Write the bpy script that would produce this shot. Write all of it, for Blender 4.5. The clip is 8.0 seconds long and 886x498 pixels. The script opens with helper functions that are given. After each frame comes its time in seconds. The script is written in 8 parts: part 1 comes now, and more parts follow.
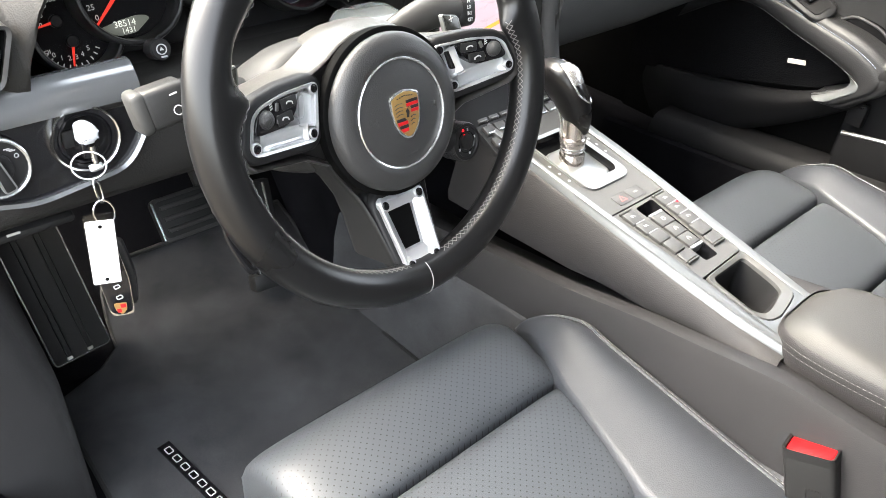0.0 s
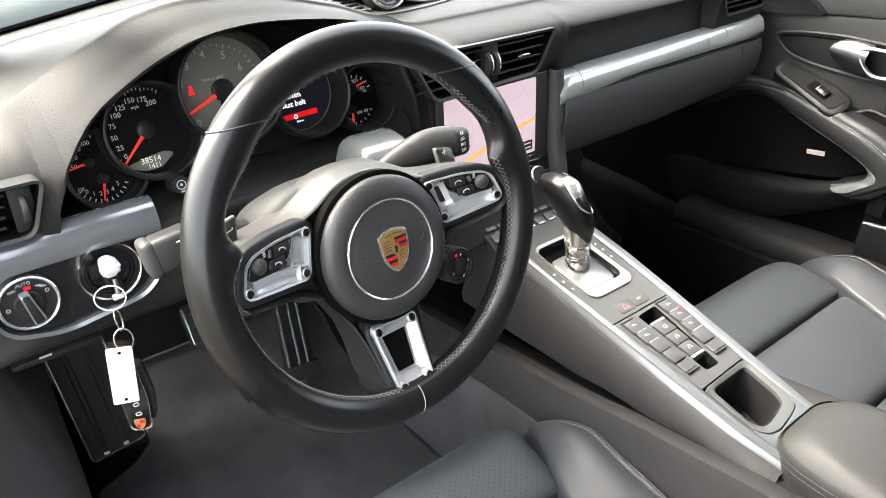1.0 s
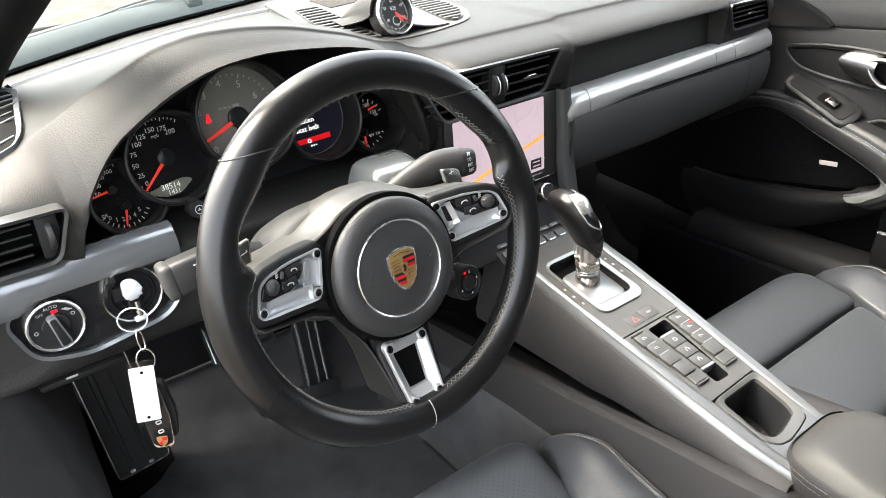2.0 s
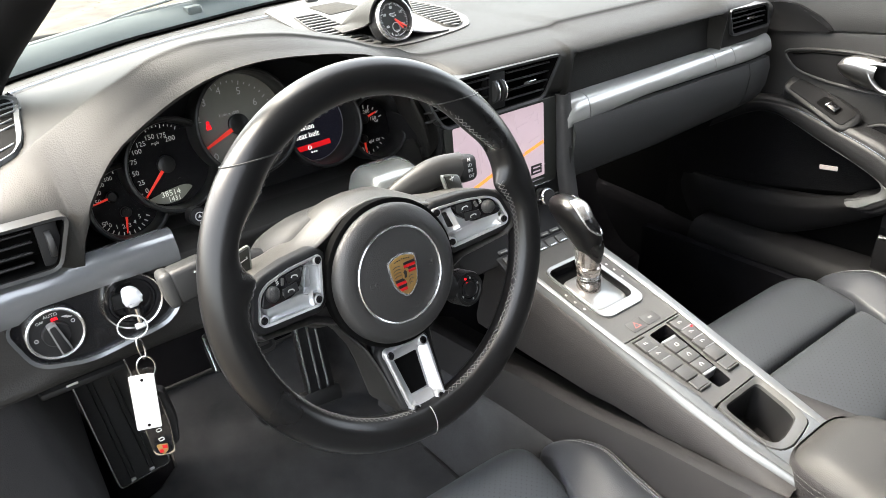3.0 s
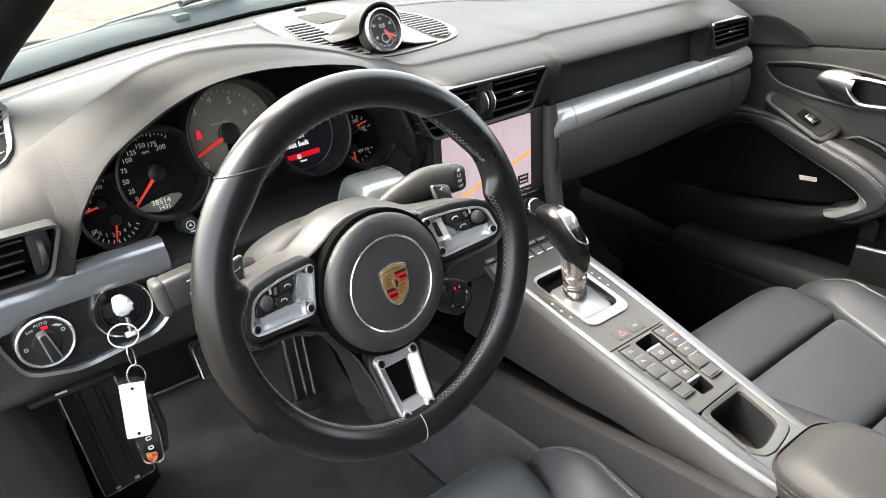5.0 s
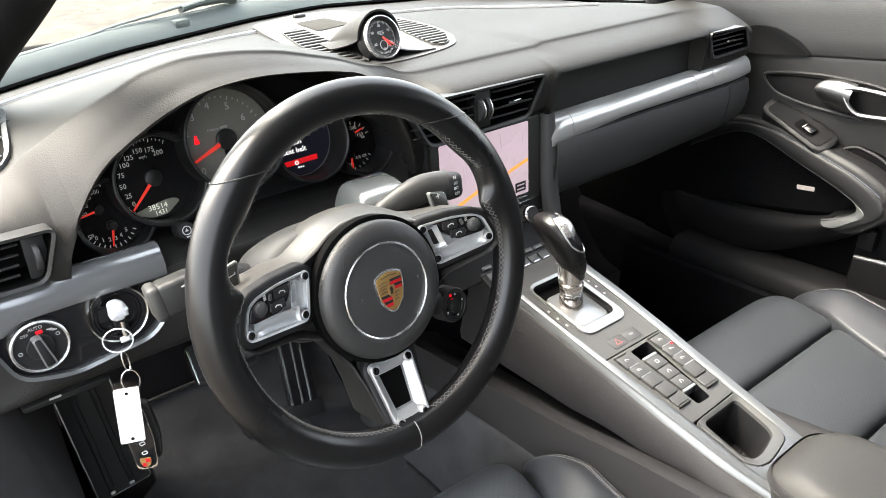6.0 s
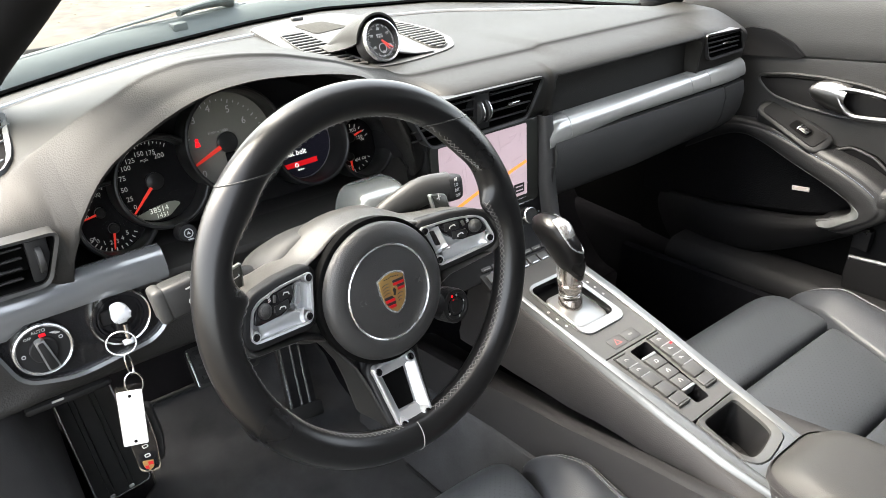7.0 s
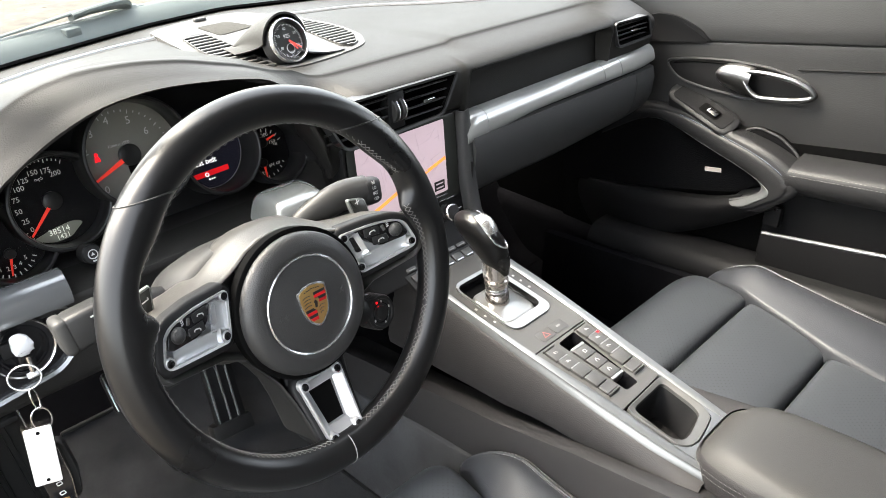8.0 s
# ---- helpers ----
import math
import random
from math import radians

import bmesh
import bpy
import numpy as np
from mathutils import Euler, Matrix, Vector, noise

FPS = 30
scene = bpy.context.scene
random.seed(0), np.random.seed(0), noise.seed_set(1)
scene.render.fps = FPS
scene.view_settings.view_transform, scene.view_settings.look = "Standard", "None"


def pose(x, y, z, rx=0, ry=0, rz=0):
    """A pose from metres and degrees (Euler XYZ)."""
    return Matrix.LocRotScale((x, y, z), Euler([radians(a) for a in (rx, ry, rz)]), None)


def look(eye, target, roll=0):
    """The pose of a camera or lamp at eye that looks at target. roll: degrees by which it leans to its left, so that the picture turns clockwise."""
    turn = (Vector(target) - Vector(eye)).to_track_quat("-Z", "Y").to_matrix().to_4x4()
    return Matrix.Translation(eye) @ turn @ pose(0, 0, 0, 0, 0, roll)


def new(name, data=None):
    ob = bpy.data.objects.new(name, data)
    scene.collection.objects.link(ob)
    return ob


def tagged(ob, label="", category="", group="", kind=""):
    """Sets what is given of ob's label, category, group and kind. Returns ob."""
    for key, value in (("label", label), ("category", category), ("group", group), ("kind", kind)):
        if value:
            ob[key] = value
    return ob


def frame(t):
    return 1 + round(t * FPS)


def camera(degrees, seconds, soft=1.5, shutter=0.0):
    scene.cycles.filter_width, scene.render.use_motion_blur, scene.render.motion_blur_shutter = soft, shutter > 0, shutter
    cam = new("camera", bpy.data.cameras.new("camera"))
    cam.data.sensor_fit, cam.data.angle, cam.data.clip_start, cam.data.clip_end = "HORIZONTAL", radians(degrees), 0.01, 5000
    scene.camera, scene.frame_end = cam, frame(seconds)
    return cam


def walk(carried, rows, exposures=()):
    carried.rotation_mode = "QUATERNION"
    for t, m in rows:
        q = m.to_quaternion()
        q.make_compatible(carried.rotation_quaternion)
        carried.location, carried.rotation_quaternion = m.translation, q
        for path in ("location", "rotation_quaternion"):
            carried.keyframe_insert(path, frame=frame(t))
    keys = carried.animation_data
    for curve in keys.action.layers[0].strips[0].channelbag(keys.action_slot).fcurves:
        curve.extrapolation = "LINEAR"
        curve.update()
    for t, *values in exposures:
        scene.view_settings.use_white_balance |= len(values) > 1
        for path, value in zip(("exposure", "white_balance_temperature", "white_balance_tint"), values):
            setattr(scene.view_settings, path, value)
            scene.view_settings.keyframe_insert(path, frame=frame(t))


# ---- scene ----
cam = camera(60.6, 8.0, soft=0.5)
PATH = [
    (0, (-0.7259, -0.4370, 0.8675), (-0.1582, 0.1348, 0.2752), 4.83),
    (0.5, (-0.6873, -0.4605, 0.9267), (-0.1368, 0.1673, 0.3763), 2.73),
    (1, (-0.6809, -0.4733, 0.9440), (-0.1434, 0.1819, 0.4130), 1.24),
    (1.5, (-0.6807, -0.4886, 0.9523), (-0.1535, 0.1833, 0.4321), 0.02),
    (2, (-0.6799, -0.4968, 0.9572), (-0.1600, 0.1865, 0.4446), -0.9),
    (3.5, (-0.6794, -0.4957, 0.9560), (-0.1560, 0.1906, 0.4509), -1.25),
    (4, (-0.6806, -0.4980, 0.9568), (-0.1493, 0.1828, 0.4526), -0.9),
    (4.5, (-0.6913, -0.4953, 0.9618), (-0.1522, 0.1813, 0.4601), -0.53),
    (6, (-0.6866, -0.4989, 0.9649), (-0.1405, 0.1798, 0.4738), 0.24),
    (6.5, (-0.6968, -0.4973, 0.9635), (-0.1503, 0.1827, 0.4746), 0.27),
    (7, (-0.6958, -0.4973, 0.9664), (-0.1423, 0.1773, 0.4779), 0.24),
    (7.5, (-0.6858, -0.4960, 0.9654), (-0.1085, 0.1552, 0.4728), 0.08),
    (8, (-0.6770, -0.4856, 0.9696), (-0.0575, 0.1206, 0.4707), -0.12),
]
walk(cam, [(t, look(eye, target, roll)) for t, eye, target, roll in PATH], [(0.0, 3.80, 6900, 8), (0.5, 3.65, 6900, 8), (1.0, 3.46, 6900, 8), (2.0, 3.30, 6900, 8), (8.0, 3.22, 6900, 8)])

# ---- light: bright overcast sky over a car with an added roof ----
SUN_EL, SUN_AZ = 56.0, -38.0
world = bpy.data.worlds.new("sky")
scene.world = world
world.use_nodes = True
wn = world.node_tree.nodes
wl = world.node_tree.links
sky = wn.new("ShaderNodeTexSky")
sky.sky_type, sky.sun_disc = "NISHITA", False
sky.sun_elevation, sky.sun_rotation = radians(SUN_EL), radians(SUN_AZ)
sky.air_density, sky.dust_density, sky.ozone_density = 1.0, 4.0, 1.0
soft_sky = wn.new("ShaderNodeHueSaturation")
soft_sky.inputs["Saturation"].default_value = 0.42
wl.new(sky.outputs["Color"], soft_sky.inputs["Color"])
wl.new(soft_sky.outputs["Color"], wn["Background"].inputs["Color"])
wn["Background"].inputs["Strength"].default_value = 0.22
sun = new("sun", bpy.data.lights.new("sun", "SUN"))
sun.data.energy, sun.data.angle, sun.data.color = 1.3, radians(50), (1.0, 0.89, 0.76)
sun.matrix_world = look((0, 0, 10), Vector((0, 0, 10)) - 5 * Vector((math.sin(radians(SUN_AZ)) * math.cos(radians(SUN_EL)), math.cos(radians(SUN_AZ)) * math.cos(radians(SUN_EL)), math.sin(radians(SUN_EL)))))


# ---- materials ----
def material(name, color, rough=0.5, metal=0.0, grain=0.0, grain_scale=900.0, blotch=0.12, blotch_scale=9.0, cells=False,
             coat=0.0, spec=0.5, emit=0.0, sheen=0.0, dots=0.0, stretch=(1, 1, 1), fleck=0.0):
    """A surface with grain (relief), blotches (colour and gloss at a larger scale), and, if asked, punched dots."""
    m = bpy.data.materials.new(name)
    m.use_nodes = True
    nt = m.node_tree
    n, l = nt.nodes, nt.links
    b = n["Principled BSDF"]
    b.inputs["Roughness"].default_value, b.inputs["Metallic"].default_value = rough, metal
    b.inputs["Specular IOR Level"].default_value = spec
    b.inputs["Coat Weight"].default_value = coat
    b.inputs["Coat Roughness"].default_value = 0.05
    if sheen:
        b.inputs["Sheen Weight"].default_value = sheen
        b.inputs["Sheen Roughness"].default_value = 0.5
    co = n.new("ShaderNodeTexCoord")
    mp = n.new("ShaderNodeMapping")
    mp.inputs["Scale"].default_value = stretch
    l.new(co.outputs["Object"], mp.inputs["Vector"])
    big = n.new("ShaderNodeTexNoise")
    big.inputs["Scale"].default_value, big.inputs["Detail"].default_value = blotch_scale, 5.0
    l.new(mp.outputs["Vector"], big.inputs["Vector"])
    mix = n.new("ShaderNodeMix")
    mix.data_type = "RGBA"
    mix.inputs["A"].default_value = (*[c * (1 - blotch) for c in color], 1)
    mix.inputs["B"].default_value = (*[min(1, c * (1 + blotch)) for c in color], 1)
    l.new(big.outputs["Fac"], mix.inputs["Factor"])
    out = mix.outputs["Result"]
    fine = n.new("ShaderNodeTexVoronoi" if cells else "ShaderNodeTexNoise")
    fine.inputs["Scale"].default_value = grain_scale
    l.new(mp.outputs["Vector"], fine.inputs["Vector"])
    fine_out = fine.outputs["Distance"] if cells else fine.outputs["Fac"]
    if fleck:
        fm = n.new("ShaderNodeMix")
        fm.data_type, fm.blend_type = "RGBA", "MULTIPLY"
        fm.inputs["Factor"].default_value = fleck
        ramp = n.new("ShaderNodeMapRange")
        ramp.inputs["From Min"].default_value, ramp.inputs["From Max"].default_value = 0.3, 0.7
        ramp.inputs["To Min"].default_value, ramp.inputs["To Max"].default_value = 0.2, 1.8
        l.new(fine_out, ramp.inputs["Value"])
        l.new(out, fm.inputs["A"])
        l.new(ramp.outputs["Result"], fm.inputs["B"])
        out = fm.outputs["Result"]
    rr = n.new("ShaderNodeMapRange")
    rr.inputs["To Min"].default_value, rr.inputs["To Max"].default_value = max(0.02, rough - 0.06), min(1, rough + 0.06)
    l.new(big.outputs["Fac"], rr.inputs["Value"])
    l.new(rr.outputs["Result"], b.inputs["Roughness"])
    height = fine_out
    if dots:
        # punched holes on a staggered grid in the x-y plane, one every `dots` metres
        sep = n.new("ShaderNodeSeparateXYZ")
        l.new(co.outputs["Object"], sep.inputs["Vector"])

        def mth(op, a, c):
            k = n.new("ShaderNodeMath")
            k.operation = op
            for i, v in enumerate((a, c)):
                if isinstance(v, (int, float)):
                    k.inputs[i].default_value = v
                elif v is not None:
                    l.new(v, k.inputs[i])
            return k.outputs[0]
        u = mth("DIVIDE", sep.outputs["X"], dots)
        w = mth("DIVIDE", sep.outputs["Y"], dots)
        p, q = mth("ADD", u, w), mth("SUBTRACT", u, w)
        du = mth("SUBTRACT", mth("FRACT", p, None), 0.5)
        dv = mth("SUBTRACT", mth("FRACT", q, None), 0.5)
        d = mth("SQRT", mth("ADD", mth("MULTIPLY", du, du), mth("MULTIPLY", dv, dv)), None)
        hole = n.new("ShaderNodeMapRange")
        hole.inputs["From Min"].default_value, hole.inputs["From Max"].default_value = 0.10, 0.15
        l.new(d, hole.inputs["Value"])
        dm = n.new("ShaderNodeMix")
        dm.data_type = "RGBA"
        dm.inputs["A"].default_value = (0.004, 0.004, 0.004, 1)
        l.new(hole.outputs["Result"], dm.inputs["Factor"])
        l.new(out, dm.inputs["B"])
        out = dm.outputs["Result"]
    l.new(out, b.inputs["Base Color"])
    if emit:
        l.new(out, b.inputs["Emission Color"])
        b.inputs["Emission Strength"].default_value = emit
    if grain:
        bump = n.new("ShaderNodeBump")
        bump.inputs["Strength"].default_value = grain
        bump.inputs["Distance"].default_value = 0.0006
        l.new(height, bump.inputs["Height"])
        l.new(bump.outputs["Normal"], b.inputs["Normal"])
    return m


def glass_material(name, color=(1, 1, 1), rough=0.0, base=0.04, edge=0.3):
    """Thin clear pane: mostly see-through, with a real reflection on top."""
    m = bpy.data.materials.new(name)
    m.use_nodes = True
    nt = m.node_tree
    n, l = nt.nodes, nt.links
    n.remove(n["Principled BSDF"])
    tr, gl, mx, fr = n.new("ShaderNodeBsdfTransparent"), n.new("ShaderNodeBsdfGlossy"), n.new("ShaderNodeMixShader"), n.new("ShaderNodeLayerWeight")
    up, gain = n.new("ShaderNodeMath"), n.new("ShaderNodeMath")
    up.operation, up.inputs[1].default_value = "POWER", 4.0
    gain.operation, gain.inputs[1].default_value, gain.inputs[2].default_value = "MULTIPLY_ADD", edge, base
    tr.inputs["Color"].default_value = (*color, 1)
    gl.inputs["Roughness"].default_value = rough
    fr.inputs["Blend"].default_value = 0.5
    l.new(fr.outputs["Facing"], up.inputs[0])
    l.new(up.outputs[0], gain.inputs[0])
    l.new(gain.outputs[0], mx.inputs["Fac"])
    l.new(tr.outputs["BSDF"], mx.inputs[1])
    l.new(gl.outputs["BSDF"], mx.inputs[2])
    l.new(mx.outputs["Shader"], n["Material Output"].inputs["Surface"])
    return m


DASH = material("dash_leather", (0.0142, 0.0137, 0.0125), 0.56, spec=0.22, grain=0.32, grain_scale=640, cells=True, blotch=0.1)
DASH_KNEE = material("knee_panel_leather", (0.0185, 0.0180, 0.0175), 0.5, spec=0.3, grain=0.45, grain_scale=520, cells=True, blotch=0.1)
DASH_LOW = material("dash_grain_plastic", (0.038, 0.0385, 0.039), 0.52, spec=0.35, grain=0.4, grain_scale=640, cells=True, blotch=0.1)
SEAT = material("seat_leather", (0.0225, 0.0245, 0.0285), 0.48, spec=0.36, grain=0.25, grain_scale=800, cells=True, blotch=0.12)
SEAT_DOTS = material("seat_leather_punched", (0.0300, 0.0338, 0.0385), 0.47, spec=0.32, grain=0.15, grain_scale=900, cells=True, blotch=0.12, dots=0.0088)
RIM = material("rim_leather", (0.006, 0.006, 0.0063), 0.29, spec=0.38, grain=0.04, grain_scale=600, cells=True, blotch=0.2, blotch_scale=20)
PAD = material("airbag_leather", (0.0235, 0.0235, 0.0235), 0.46, grain=0.26, grain_scale=800, cells=True, blotch=0.1)
SOFT_BLACK = material("soft_black_plastic", (0.012, 0.012, 0.0125), 0.5, spec=0.22, grain=0.25, grain_scale=1500, blotch=0.1)
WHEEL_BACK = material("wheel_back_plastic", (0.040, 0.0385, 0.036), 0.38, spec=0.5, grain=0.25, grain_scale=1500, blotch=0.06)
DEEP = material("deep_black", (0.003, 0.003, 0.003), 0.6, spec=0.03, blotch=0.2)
GLOSS = material("gloss_black", (0.008, 0.008, 0.009), 0.16, spec=0.35, coat=0.1, blotch=0.1)
SILVER = material("galvano_silver", (0.125, 0.131, 0.134), 0.38, metal=0.6, grain=0.03, grain_scale=2500, blotch=0.05, stretch=(1, 0.2, 1))
STRIP = material("dark_silver_strip", (0.185, 0.192, 0.197), 0.16, metal=0.6, coat=0.5, grain=0.03, grain_scale=2500, blotch=0.06)
TRIM_SILVER = material("trim_silver", (0.34, 0.345, 0.33), 0.2, metal=0.4, coat=0.4, blotch=0.05)
CHROME = material("satin_chrome", (0.72, 0.72, 0.71), 0.16, metal=1.0, blotch=0.05)
VENT_TRIM = material("vent_trim_silver", (0.055, 0.056, 0.057), 0.34, metal=0.6, blotch=0.06)
CHROME_SOFT = material("brushed_chrome", (0.46, 0.47, 0.475), 0.24, metal=0.8, blotch=0.08)
PANEL = material("console_grey_panel", (0.052, 0.051, 0.049), 0.45, metal=0.2, grain=0.15, grain_scale=2500, blotch=0.06)
BUTTON = material("button_grey", (0.036, 0.0355, 0.0345), 0.42, grain=0.15, grain_scale=2500, blotch=0.06)
PLATE = material("shift_plate_silver", (0.25, 0.255, 0.255), 0.30, metal=0.6, grain=0.05, grain_scale=2500, blotch=0.04)
SIDE = material("console_side_leather", (0.0235, 0.0222, 0.0226), 0.5, spec=0.22, grain=0.4, grain_scale=800, cells=True, blotch=0.12)
TUNNEL = material("tunnel_plastic", (0.0182, 0.0176, 0.0182), 0.55, spec=0.18, grain=0.3, grain_scale=1400, blotch=0.12)
CARPET = material("black_carpet", (0.0065, 0.0065, 0.0075), 0.95, spec=0.0, grain=0.9, grain_scale=1500, blotch=0.5, blotch_scale=14, fleck=0.5)
MAT = material("floor_mat_velour", (0.039, 0.0398, 0.0420), 0.95, spec=0.05, grain=0.8, grain_scale=1800, blotch=0.85, blotch_scale=13, sheen=0.06, fleck=0.5)
KICK = material("sill_felt", (0.014, 0.014, 0.0147), 0.95, spec=0.1, grain=1.0, grain_scale=1100, blotch=0.25, blotch_scale=30, sheen=0.1, fleck=0.8)
DOORTOP = material("door_leather", (0.0265, 0.0265, 0.0268), 0.5, spec=0.32, grain=0.35, grain_scale=480, cells=True, blotch=0.08)
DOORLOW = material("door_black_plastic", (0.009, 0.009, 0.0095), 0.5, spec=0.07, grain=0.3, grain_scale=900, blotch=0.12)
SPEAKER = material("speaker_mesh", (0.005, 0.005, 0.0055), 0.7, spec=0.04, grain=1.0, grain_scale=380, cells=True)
RIM_THREAD = material("dark_thread", (0.12, 0.117, 0.113), 0.8, blotch=0.15, blotch_scale=200)
THREAD = material("grey_thread", (0.22, 0.217, 0.212), 0.8, blotch=0.15, blotch_scale=200)
DIAL = material("dial_black", (0.006, 0.006, 0.0065), 0.5, spec=0.06, blotch=0.1)
DIAL_GREY = material("dial_grey", (0.135, 0.132, 0.113), 0.5, blotch=0.06)
# slight glow added to dial print and needles, to show in the dark housing
INK = material("dial_print", (0.36, 0.36, 0.35), 0.6, emit=0.05)
NEEDLE = material("needle_red", (0.55, 0.025, 0.014), 0.45, emit=0.08)
REDLAMP = material("warning_red", (0.75, 0.008, 0.015), 0.5, spec=0.1, emit=0.2)
LCD = material("lcd_grey", (0.085, 0.09, 0.075), 0.4, emit=0.05)
LCD_INK = material("lcd_print", (0.50, 0.52, 0.47), 0.5, emit=0.12)
SCREEN_DARK = material("display_dark", (0.006, 0.006, 0.010), 0.4, spec=0.05, emit=0.1)
SCREEN_TEXT = material("display_text", (0.9, 0.9, 0.9), 0.4, emit=0.2)
MAP = material("map_pink", (0.40, 0.315, 0.36), 0.35, emit=0.12, blotch=0.04)
MAP_LINE = material("map_line", (0.36, 0.29, 0.33), 0.3, emit=0.10)
MAP_ROAD = material("map_road", (0.85, 0.26, 0.05), 0.3, emit=0.16)
PAPER = material("white_card", (0.66, 0.65, 0.625), 0.5, blotch=0.04)
WHITE_PLASTIC = material("white_key_plastic", (0.55, 0.56, 0.58), 0.25, coat=0.3, blotch=0.03)
BUCKLE = material("buckle_black", (0.010, 0.010, 0.010), 0.42, spec=0.25, grain=0.1, grain_scale=1500)
RED = material("buckle_red", (0.42, 0.004, 0.006), 0.4, spec=0.3)
GOLD = material("emblem_gold", (0.30, 0.19, 0.07), 0.35, metal=0.5)
EMB_RED = material("emblem_red", (0.40, 0.008, 0.012), 0.4, spec=0.3)
EMB_BLACK = material("emblem_black", (0.01, 0.01, 0.01), 0.3)
PRINT = material("white_print", (0.4, 0.4, 0.39), 0.6)
PRINT_DIM = material("dim_print", (0.16, 0.16, 0.155), 0.6)
GLASS = glass_material("clear_glass", base=0.010, edge=0.10)
WINDSHIELD = glass_material("windscreen_glass", (0.93, 0.96, 0.95), base=0.02)
SCREEN_EDGE = material("screen_surround", (0.030, 0.031, 0.028), 0.25, spec=0.4, blotch=0.05)
COWL = material("cowl_plastic", (0.066, 0.077, 0.076), 0.5, spec=0.12, grain=0.2, blotch=0.1)
ADDED_ROOF = material("added_roof_black", (0.012, 0.012, 0.013), 0.9, spec=0.05, grain=0.5, grain_scale=900, blotch=0.15)
RUBBER = material("black_rubber", (0.015, 0.015, 0.015), 0.6, blotch=0.2)
DIRT = material("dry_ground", (0.042, 0.0352, 0.0250), 0.95, grain=1.0, grain_scale=9, blotch=0.75, blotch_scale=1.3, fleck=0.5)


# ---- building helpers ----
def mesh_ob(name, verts, faces, mat, parent=None, label="", smooth=True, mat_world=None):
    me = bpy.data.meshes.new(name)
    me.from_pydata([tuple(v) for v in verts], [], faces)
    me.update()
    bm = bmesh.new()
    bm.from_mesh(me)
    bmesh.ops.recalc_face_normals(bm, faces=bm.faces)
    bm.to_mesh(me)
    bm.free()
    me.materials.append(mat)
    if smooth:
        me.polygons.foreach_set("use_smooth", [True] * len(me.polygons))
    ob = new(name, me)
    ob.parent = parent
    if mat_world is not None:
        ob.matrix_basis = mat_world
    if label:
        ob["label"] = label
    return ob


def part(name, bm, mat, parent, label="", smooth=35):
    """Links a bmesh as one mesh object under a thing or a part. smooth: the angle up to which edges are shaded round."""
    bmesh.ops.recalc_face_normals(bm, faces=bm.faces)
    lim = radians(smooth)
    for e in bm.edges:
        e.smooth = len(e.link_faces) == 2 and e.calc_face_angle(0) < lim
    for f in bm.faces:
        f.smooth = True
    me = bpy.data.meshes.new(name)
    bm.to_mesh(me)
    bm.free()
    me.materials.append(mat)
    ob = new(name, me)
    ob.parent = parent
    if label:
        ob["label"] = label
    return ob


def thing(name, m, label, category, group=""):
    e = new(name)
    e.empty_display_size = 0.05
    e.matrix_basis = m
    return tagged(e, label, category, group)


def joined(*bms):
    """One bmesh of several."""
    out = bmesh.new()
    for b in bms:
        me = bpy.data.meshes.new("tmp")
        b.to_mesh(me)
        out.from_mesh(me)
        b.free()
        bpy.data.meshes.remove(me)
    return out


def moved(bm, m):
    bmesh.ops.transform(bm, matrix=m, verts=bm.verts)
    return bm


def box(sx, sy, sz, bevel=0.0, seg=2, at=(0, 0, 0)):
    bm = bmesh.new()
    bmesh.ops.create_cube(bm, size=1, matrix=Matrix.Translation(at) @ Matrix.Diagonal((sx, sy, sz, 1)))
    if bevel:
        bmesh.ops.bevel(bm, geom=bm.edges[:], offset=bevel, segments=seg, affect="EDGES", profile=0.5)
    return bm


def cyl(r, h, n=32, bevel=0.0, r2=None, at=(0, 0, 0)):
    """A round, along z, its middle at `at`."""
    bm = bmesh.new()
    bmesh.ops.create_cone(bm, cap_ends=True, segments=n, radius1=r, radius2=r if r2 is None else r2, depth=h, matrix=Matrix.Translation(at))
    if bevel:
        ed = [e for e in bm.edges if len(e.link_faces) == 2 and e.calc_face_angle(0) > 0.9]
        bmesh.ops.bevel(bm, geom=ed, offset=bevel, segments=2, affect="EDGES", profile=0.5)
    return bm


def lathe(profile, n=48):
    """Turns (radius, z) points about z."""
    bm = bmesh.new()
    rings = []
    for r, z in profile:
        if r < 1e-6:
            rings.append([bm.verts.new((0, 0, z))])
        else:
            rings.append([bm.verts.new((r * math.cos(2 * math.pi * k / n), r * math.sin(2 * math.pi * k / n), z)) for k in range(n)])
    for a, b in zip(rings, rings[1:]):
        for k in range(n):
            j = (k + 1) % n
            f = [a[k % len(a)], a[j % len(a)], b[j % len(b)], b[k % len(b)]]
            f = list(dict.fromkeys(f))
            if len(f) > 2:
                bm.faces.new(f)
    return bm


def rrect(w, h, r, n=5, cx=0.0, cy=0.0):
    """The outline of a rounded rectangle."""
    out = []
    for qx, qy, a0 in ((1, 1, 0), (-1, 1, 90), (-1, -1, 180), (1, -1, 270)):
        for k in range(n + 1):
            a = radians(a0 + 90 * k / n)
            out.append((cx + qx * (w / 2 - r) + r * math.cos(a), cy + qy * (h / 2 - r) + r * math.sin(a)))
    return out


